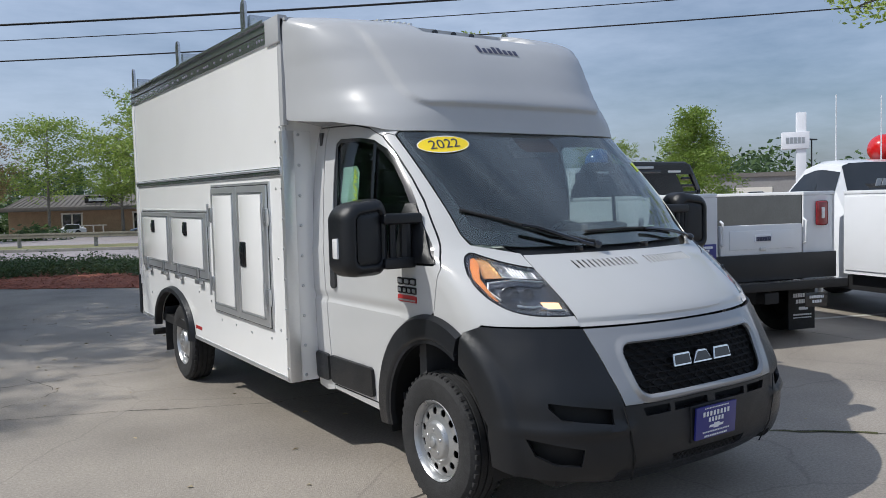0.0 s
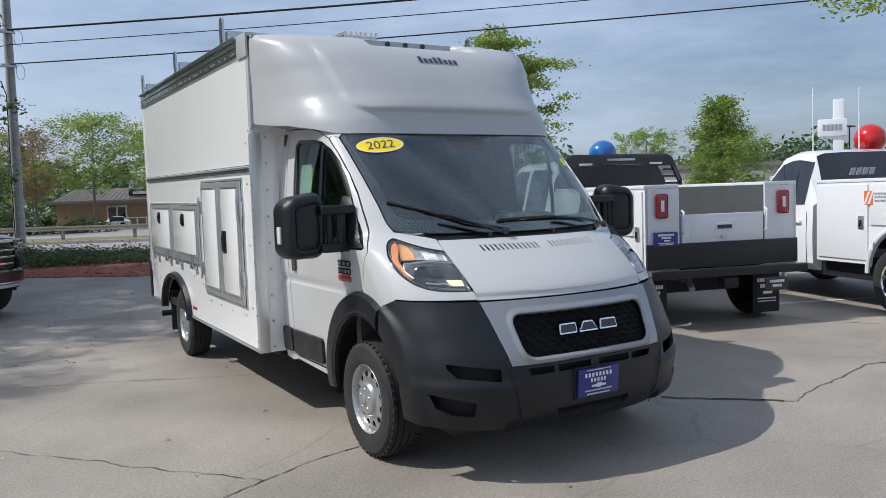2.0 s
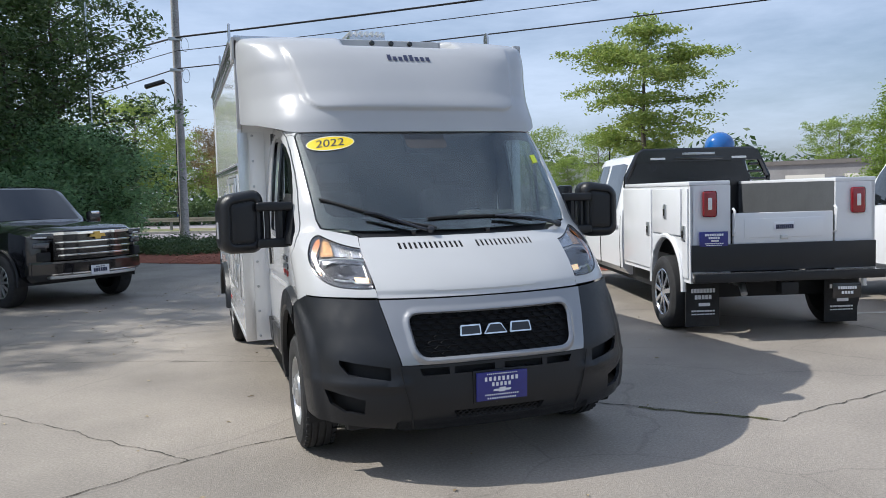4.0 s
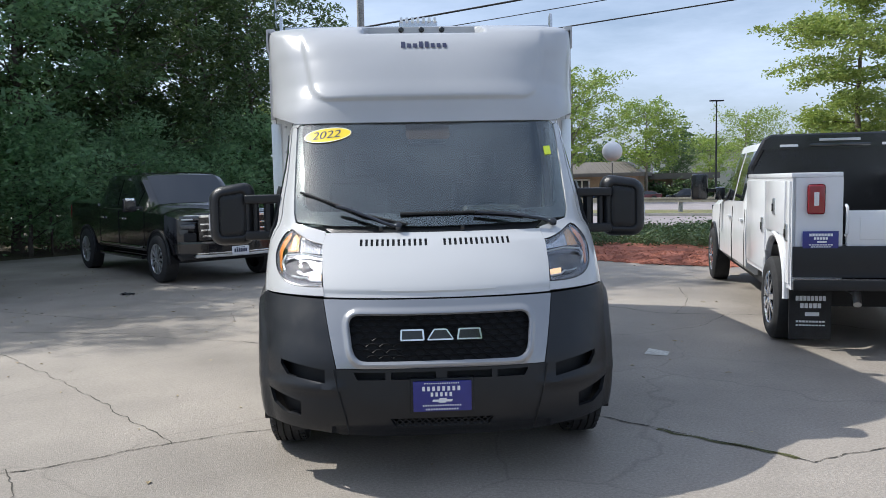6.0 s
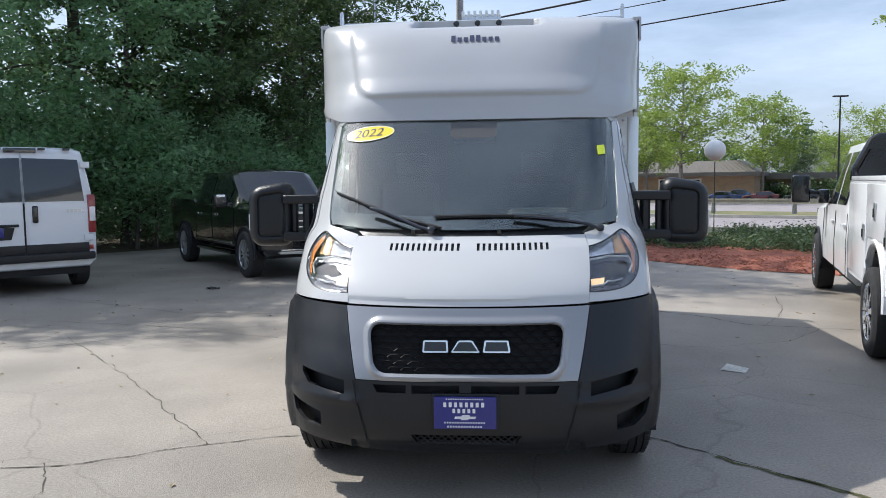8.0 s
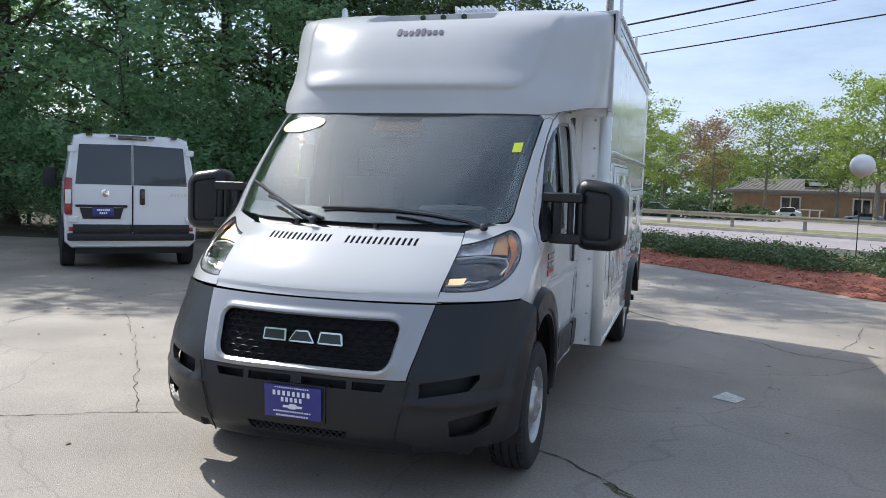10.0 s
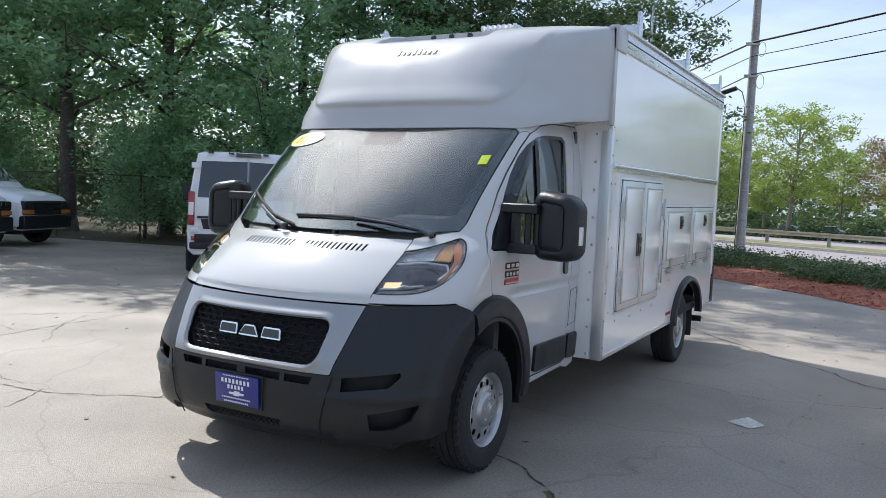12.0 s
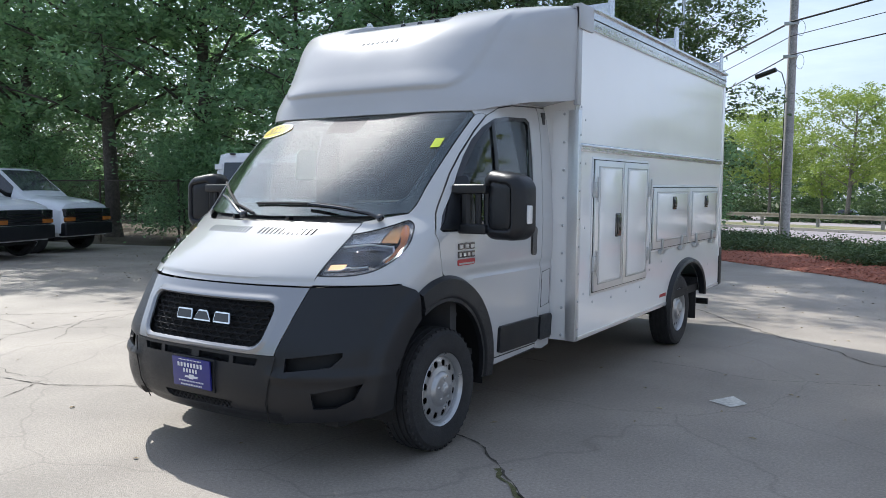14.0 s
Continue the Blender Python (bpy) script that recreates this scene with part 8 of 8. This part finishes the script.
# ---- guard rail, poles, wires, fence, lamps ----
RAILMAT = material("weathered_guard_rail", (0.40, 0.36, 0.29), 0.7, grain=0.15, size=12, blotch=0.2, bsize=1)
WOODPOLE = material("weathered_pole_wood", (0.38, 0.37, 0.37), 0.9, grain=0.3, size=20, blotch=0.15, bsize=2, bump=0.4, bumpsize=30)
gr = thing("guard_rail", "long weathered guard rail along the road", "guard rail", kind="structure")
D_G = 11.2
rail_bm = []
for z0, z1, o in ((0.50, 0.58, 0.03), (0.58, 0.64, -0.02), (0.64, 0.72, 0.03)):
    rail_bm.append(raised([(-80, road_y(-80, D_G - 0.06 - o)), (80, road_y(80, D_G - 0.06 - o)), (80, road_y(80, D_G)), (-80, road_y(-80, D_G))], z0, z1))
part("rail", joined(*rail_bm), RAILMAT, gr, smooth=False)
for k in range(-20, 21):
    x = k * 3.0 + 0.7
    p = block(x - 0.08, x + 0.08, road_y(x, D_G + 0.06) - 0.08, road_y(x, D_G + 0.06) + 0.1, 0.0, 0.70, 0.01)
    part("post", p, WOODPOLE, gr)
pole = thing("utility_pole", "grey weathered wooden utility pole with cables", "utility pole", Matrix.Translation((-1.65, 26.65, 0)))
part("shaft", tube([(0, 0, -0.1), (0.03, 0, 4), (0.07, 0, 11.2)], 0.19, 14, 0.13), WOODPOLE, pole)
part("cable_box", moved(lathe([(0.0, 0), (0.09, 0.03), (0.09, 0.75), (0, 0.78)], 12, "x"), Matrix.Translation((-1.15, -0.2, 5.84)) @ Matrix.Rotation(radians(-18), 4, "Y")), GLOSSBLACK, pole, "black splice case")
part("riser", tube([(-0.16, -0.13, 0.2), (-0.12, -0.13, 5.5), (-0.25, -0.15, 5.95), (-0.45, -0.2, 6.08)], 0.018, 6), GLOSSBLACK, pole)
for z in (6.5, 7.65):
    part("clamp", block(-0.22, 0.25, -0.22, -0.12, z - 0.06, z + 0.06, 0.01), STEEL, pole)
    part("loop", tube([(0.35 + 0.13 * math.cos(a), -0.25, z - 0.22 + 0.26 * math.sin(a)) for a in np.linspace(0, 6.28, 17)], 0.008, 5), GLOSSBLACK, pole)
WIRE = material("black_cable", (0.02, 0.02, 0.022), 0.6, grain=0.1)


def wire(a, b, sag, r, label="thin black cable strung overhead from the pole"):
    a, b = Vector(a), Vector(b)
    pts = [a.lerp(b, t) - Vector((0, 0, sag * 4 * t * (1 - t))) for t in np.linspace(0, 1, 25)]
    tagged(part("overhead_cable", tube(pts, r, 6), WIRE), label, "cable", group="overhead cables")


P = Vector((-1.62, 26.45, 0))
R = Vector((38.0, 0.0, 0))
for z, zr, zl, r in ((7.7, 10.0, 8.5, 0.035), (7.2, 9.5, 7.0, 0.015), (6.55, 8.8, 4.8, 0.022)):
    wire(P + Vector((0, 0, z)), R + Vector((0, 0, zr)), 0.35, r)
    wire(P + Vector((0, 0, z)), (-28.1, 68.9, zl), 0.25, r)
for z in (9.6, 10.4):
    wire(P + Vector((0, 0, z)), (-28.1, 68.9, z + 0.9), 0.6, 0.016)
    wire(P + Vector((0, 0, z)), R + Vector((0, 0, z + 3.5)), 0.4, 0.016)
lp = thing("flag_pole", "slim grey metal pole at the wood edge", "pole", Matrix.Translation((-4.3, 22.6, 0)))
part("shaft", tube([(0, 0, 0), (0, 0, 10.5)], 0.06, 10, 0.05), GALV, lp)

# chain-link fence at the wood's edge
# one dark brown for posts, rail and mesh
FENCEWIRE = material("dark_fence_wire", (0.09, 0.07, 0.055), 0.8, metal=0.3, grain=0.3, size=20)
fence = thing("fence", "dark chain-link fence in front of the wood", "fence", kind="structure")
FL = [(-33, 9.3), (-26, 9.5), (-18, 10.4), (-12.6, 11.8), (-9.0, 15.3), (-5.9, 19.2), (-4.2, 21.6)]
mesh_v, mesh_f = [], []
for (xa, ya), (xb, yb) in zip(FL, FL[1:]):
    l = math.hypot(xb - xa, yb - ya)
    n = max(1, round(l / 2.8))
    for k in range(n):
        x, y = xa + (xb - xa) * k / n, ya + (yb - ya) * k / n
        part("post", tube([(x, y, 0), (x, y, 1.9)], 0.03, 8), FENCEWIRE, fence)
    part("top_rail", tube([(xa, ya, 1.85), (xb, yb, 1.85)], 0.02, 6), FENCEWIRE, fence)
    ux, uy = (xb - xa) / l, (yb - ya) / l
    s = 0.0
    while s < l + 1.8:
        for sg in (1, -1):
            p0, p1 = (s, 0.05), (s - 1.8, 1.85)
            q = []
            for d_, z in (p0, p1):
                d_ = d_ if sg > 0 else l - d_
                q.append((d_, z))
            (d0, z0), (d1, z1) = q
            lo, hi = 0, l
            t0, t1 = 0.0, 1.0
            if d1 != d0:
                ta, tb = (lo - d0) / (d1 - d0), (hi - d0) / (d1 - d0)
                t0, t1 = max(t0, min(ta, tb)), min(t1, max(ta, tb))
            if t1 <= t0:
                continue
            b = len(mesh_v)
            for t in (t0, t1):
                dd, zz = d0 + (d1 - d0) * t, z0 + (z1 - z0) * t
                mesh_v += [(xa + ux * dd, ya + uy * dd, zz - 0.003), (xa + ux * dd, ya + uy * dd, zz + 0.003)]
            mesh_f.append((b, b + 1, b + 3, b + 2))
        s += 0.085
me = bpy.data.meshes.new("wire_mesh")
me.from_pydata(mesh_v, [], mesh_f)
me.materials.append(FENCEWIRE)
shared("wire_mesh", me, fence)

# balloons
def balloon(label, x, y, z, r, mat, stake):
    b = thing("balloon", label, "balloon", Matrix.Translation((x, y, 0)))
    part("ball", ball((0, 0, z), r, (1, 1, 0.97), 28, 18), mat, b)
    part("collar", lathe([(0.015, z - r - 0.03), (0.03, z - r - 0.01), (0.02, z - r + 0.02)], 10, "z"), mat, b)
    part("stake", tube([(0, 0, stake), (0, 0, z - r)], 0.012, 6), GLOSSBLACK, b)


BALLW = material("white_balloon", (0.80, 0.80, 0.80), 0.35, coat=0.2, blotch=0.02)
BALLB = material("blue_balloon", (0.02, 0.13, 0.42), 0.15, coat=0.7, blotch=0.05)
BALLR = material("red_balloon", (0.55, 0.012, 0.012), 0.15, coat=0.7, blotch=0.05)
balloon("white ball balloon on a thin stake in the bed", 5.5, 16.0, 2.36, 0.27, BALLW, 0.05)
balloon("glossy blue ball balloon on a stake", 8.9, 8.7, 2.40, 0.30, BALLB, 0.05)
balloon("glossy red ball balloon on a stake behind the truck", 9.44, 3.03, 2.29, 0.24, BALLR, 0.02)
for x, y, h in ((28.0, 64.4, 8.3), (60.7, 35.3, 6.2), (35.0, 58.0, 7.0)):
    l_ = thing("lot_lamp", "tall dark lamp post of the far lot", "street lamp", Matrix.Translation((x, y, 0)), "lamp posts of the far lot")
    part("post", tube([(0, 0, 0), (0, 0, h)], 0.09, 8, 0.06), PLASTIC, l_)
    part("head", block(-0.6, 0.6, -0.18, 0.18, h, h + 0.12, 0.03), PLASTIC, l_)
sg = thing("shop_sign", "white pylon shop sign with plain bars", "sign", Matrix.Translation((58.5, 34.9, 0)) @ Matrix.Rotation(radians(-52), 4, "Z"))
part("pylon", block(-0.38, 0.38, -0.3, 0.3, 0, 8.4, 0.03), PRINT, sg)
part("sign_box", block(-1.5, 0.6, -0.45, 0.45, 5.4, 6.8, 0.03), PRINT, sg)
text_bars(sg, Matrix.Translation((-0.45, -0.47, 6.1)), ((0, 0, 1.5, 0.5, 5),), STEEL)

# ---- buildings ----
BRICK = material("tan_brickwork", (0.34, 0.24, 0.15), 0.9, grain=0.15, size=9, blotch=0.12, bsize=1.0)
ROOFMAT = material("seamed_roof", (0.16, 0.145, 0.13), 0.6, grain=0.1, size=6, blotch=0.1, bsize=0.6)
STUCCO = material("pale_render", (0.60, 0.57, 0.52), 0.9, grain=0.06, size=6, blotch=0.08, bsize=0.5)
GREYWALL = material("grey_mall_wall", (0.28, 0.27, 0.26), 0.9, grain=0.06, size=6, blotch=0.1, bsize=0.4)
CREAM = material("cream_frame", (0.7, 0.66, 0.58), 0.7, grain=0.05)
hb = thing("brick_building", "low tan brick shop with a seamed mansard roof", "building", Matrix.Translation((19.6, 121.2, -1.54)) @ Matrix.Rotation(radians(-24), 4, "Z") @ Matrix.Scale(1.5, 4))
part("wall", block(-8.6, 12, 0, 9, 0, 2.45), BRICK, hb, smooth=False)
part("canopy", block(-9.2, 12.6, -1.1, 9.5, 2.35, 2.75, 0.03), ROOFMAT, hb)
roof = part("roof", moved(prism([(-8.9, 2.7), (12.3, 2.7), (10.5, 3.9), (-7.1, 3.9)], 9.0), Matrix.Translation((0, -0.6, 0)) @ Matrix(((1, 0, 0, 0), (0, 1, 0, 0), (0, 0, 1, 0), (0, 0, 0, 1)))), ROOFMAT, hb, smooth=False)
for v in roof.data.vertices:
    if v.co.z > 3:
        v.co.y += 1.6 if v.co.y < 3 else -1.6
for k in range(44):
    x = -8.7 + k * 0.48
    xt = -7.0 + k * 0.40
    part("seam", tube([(x, -0.62, 2.74), (xt, 1.0, 3.9)], 0.03, 4), ROOFMAT, roof)
for x0, x1 in ((-3.7, -1.9), (2.9, 4.4), (5.5, 7.0)):
    w_ = part("window", block(x0, x1, -0.06, 0.02, 0.35, 2.0), DARKGLASS, hb)
    for x in np.linspace(x0, x1, max(2, int((x1 - x0) / 0.8)) + 1):
        part("mullion", block(x - 0.07, x + 0.07, -0.10, 0.0, 0.3, 2.1), CREAM, w_)
    part("head", block(x0 - 0.1, x1 + 0.1, -0.10, 0.0, 2.0, 2.15), CREAM, w_)
for x in (-1.4, -0.5, 0.4):
    part("rail_post", block(x - 0.06, x + 0.06, -1.6, -1.5, 0, 0.95), CREAM, hb)
part("handrail", block(-1.7, 0.7, -1.6, -1.5, 0.85, 0.95), CREAM, hb)
sign_ = part("roof_sign", block(-1.5, 1.6, -0.35, -0.2, 3.05, 3.75, 0.05), GLOSSBLACK, hb, "dark shop sign with a white bar")
text_bars(sign_, Matrix.Translation((0, -0.37, 3.4)), ((0, 0, 2.2, 0.32, 1),), PRINT)
wb_ = thing("low_building", "long low pale building beyond trees", "building", Matrix.Translation((74.5, 173, -1.56)) @ Matrix.Rotation(radians(-25), 4, "Z") @ Matrix.Scale(2.1, 4))
part("wall", block(-7, 20, 0, 10, 0, 4.2), STUCCO, wb_, smooth=False)
part("roof", block(-7.2, 20.2, -0.2, 10.2, 4.2, 4.5), ROOFMAT, wb_, smooth=False)
lb = thing("low_building", "dark flat-roofed building behind the guard rail", "building", Matrix.Translation((41.5, 124.1, -1.54)) @ Matrix.Rotation(radians(-20), 4, "Z") @ Matrix.Scale(1.35, 4))
part("wall", block(-8, 7, 0, 8, 0, 2.2), BRICK, lb, smooth=False)
part("roof", block(-8.8, 7.8, -1.0, 9, 2.2, 2.9), ROOFMAT, lb, smooth=False)
for k in range(6):
    part("window", block(-7 + k * 2.3, -5.4 + k * 2.3, -0.05, 0.05, 0.7, 1.8), DARKGLASS, lb)
part("flue", lathe([(0.22, 2.9), (0.22, 4.1), (0.32, 4.12), (0.32, 4.3)], 12, "z"), GALV, lb)
ml = thing("mall_building", "long flat grey mall building in the distance", "building", Matrix.Translation((62, 46, 0)) @ Matrix.Rotation(radians(-55), 4, "Z"))
part("wall", block(-16, 30, 0, 20, 0, 3.4), GREYWALL, ml, smooth=False)
part("parapet", block(-16.2, 30.2, -0.2, 20.2, 3.4, 3.8), ROOFMAT, ml, smooth=False)
for k in range(8):
    part("window", block(-14 + k * 5.2, -10.5 + k * 5.2, -0.06, 0.05, 0.6, 2.4), CREAM, ml)
wood = []
rng = np.random.default_rng(12)
for k in range(1500):
    a = rng.uniform(-0.75, 1.35)
    d = rng.uniform(190, 260)
    wood.append((math.sin(a) * d + 5, math.cos(a) * d - 5, rng.uniform(-1.5, 9.5) + 2.2 * math.sin(a * 23) + 1.8 * math.sin(a * 61)))
me = cloud_mesh("far_woods", wood, 36, 1.9, 0.9, 15, 0.8)
me.materials.append(DUSK)
tagged(shared("far_woods", me), "line of distant green woods", "woods", kind="stuff")
# clipped dark hedges between the far lot's trees
hedge = []
for k in range(520):
    x = rng.uniform(-40, 60)
    y = 131 - 0.22 * x + rng.uniform(-1.5, 1.5)
    hedge.append((x, y, ground_z(x, y) + rng.uniform(0.2, 2.6 + 0.9 * math.sin(x * 0.7))))
for k in range(160):
    x = rng.uniform(-34, 12.0)
    y = 103.5 - 0.22 * x + rng.uniform(-1.2, 1.2)
    hedge.append((x, y, ground_z(x, y) + rng.uniform(0.1, 1.0 + 0.5 * math.sin(x * 0.9))))
me = cloud_mesh("far_hedge", hedge, 40, 0.55, 0.28, 16, 0.7)
me.materials.append(DUSK)
tagged(shared("far_hedge", me), "dark green hedge beyond the far lot", "hedge", kind="stuff")
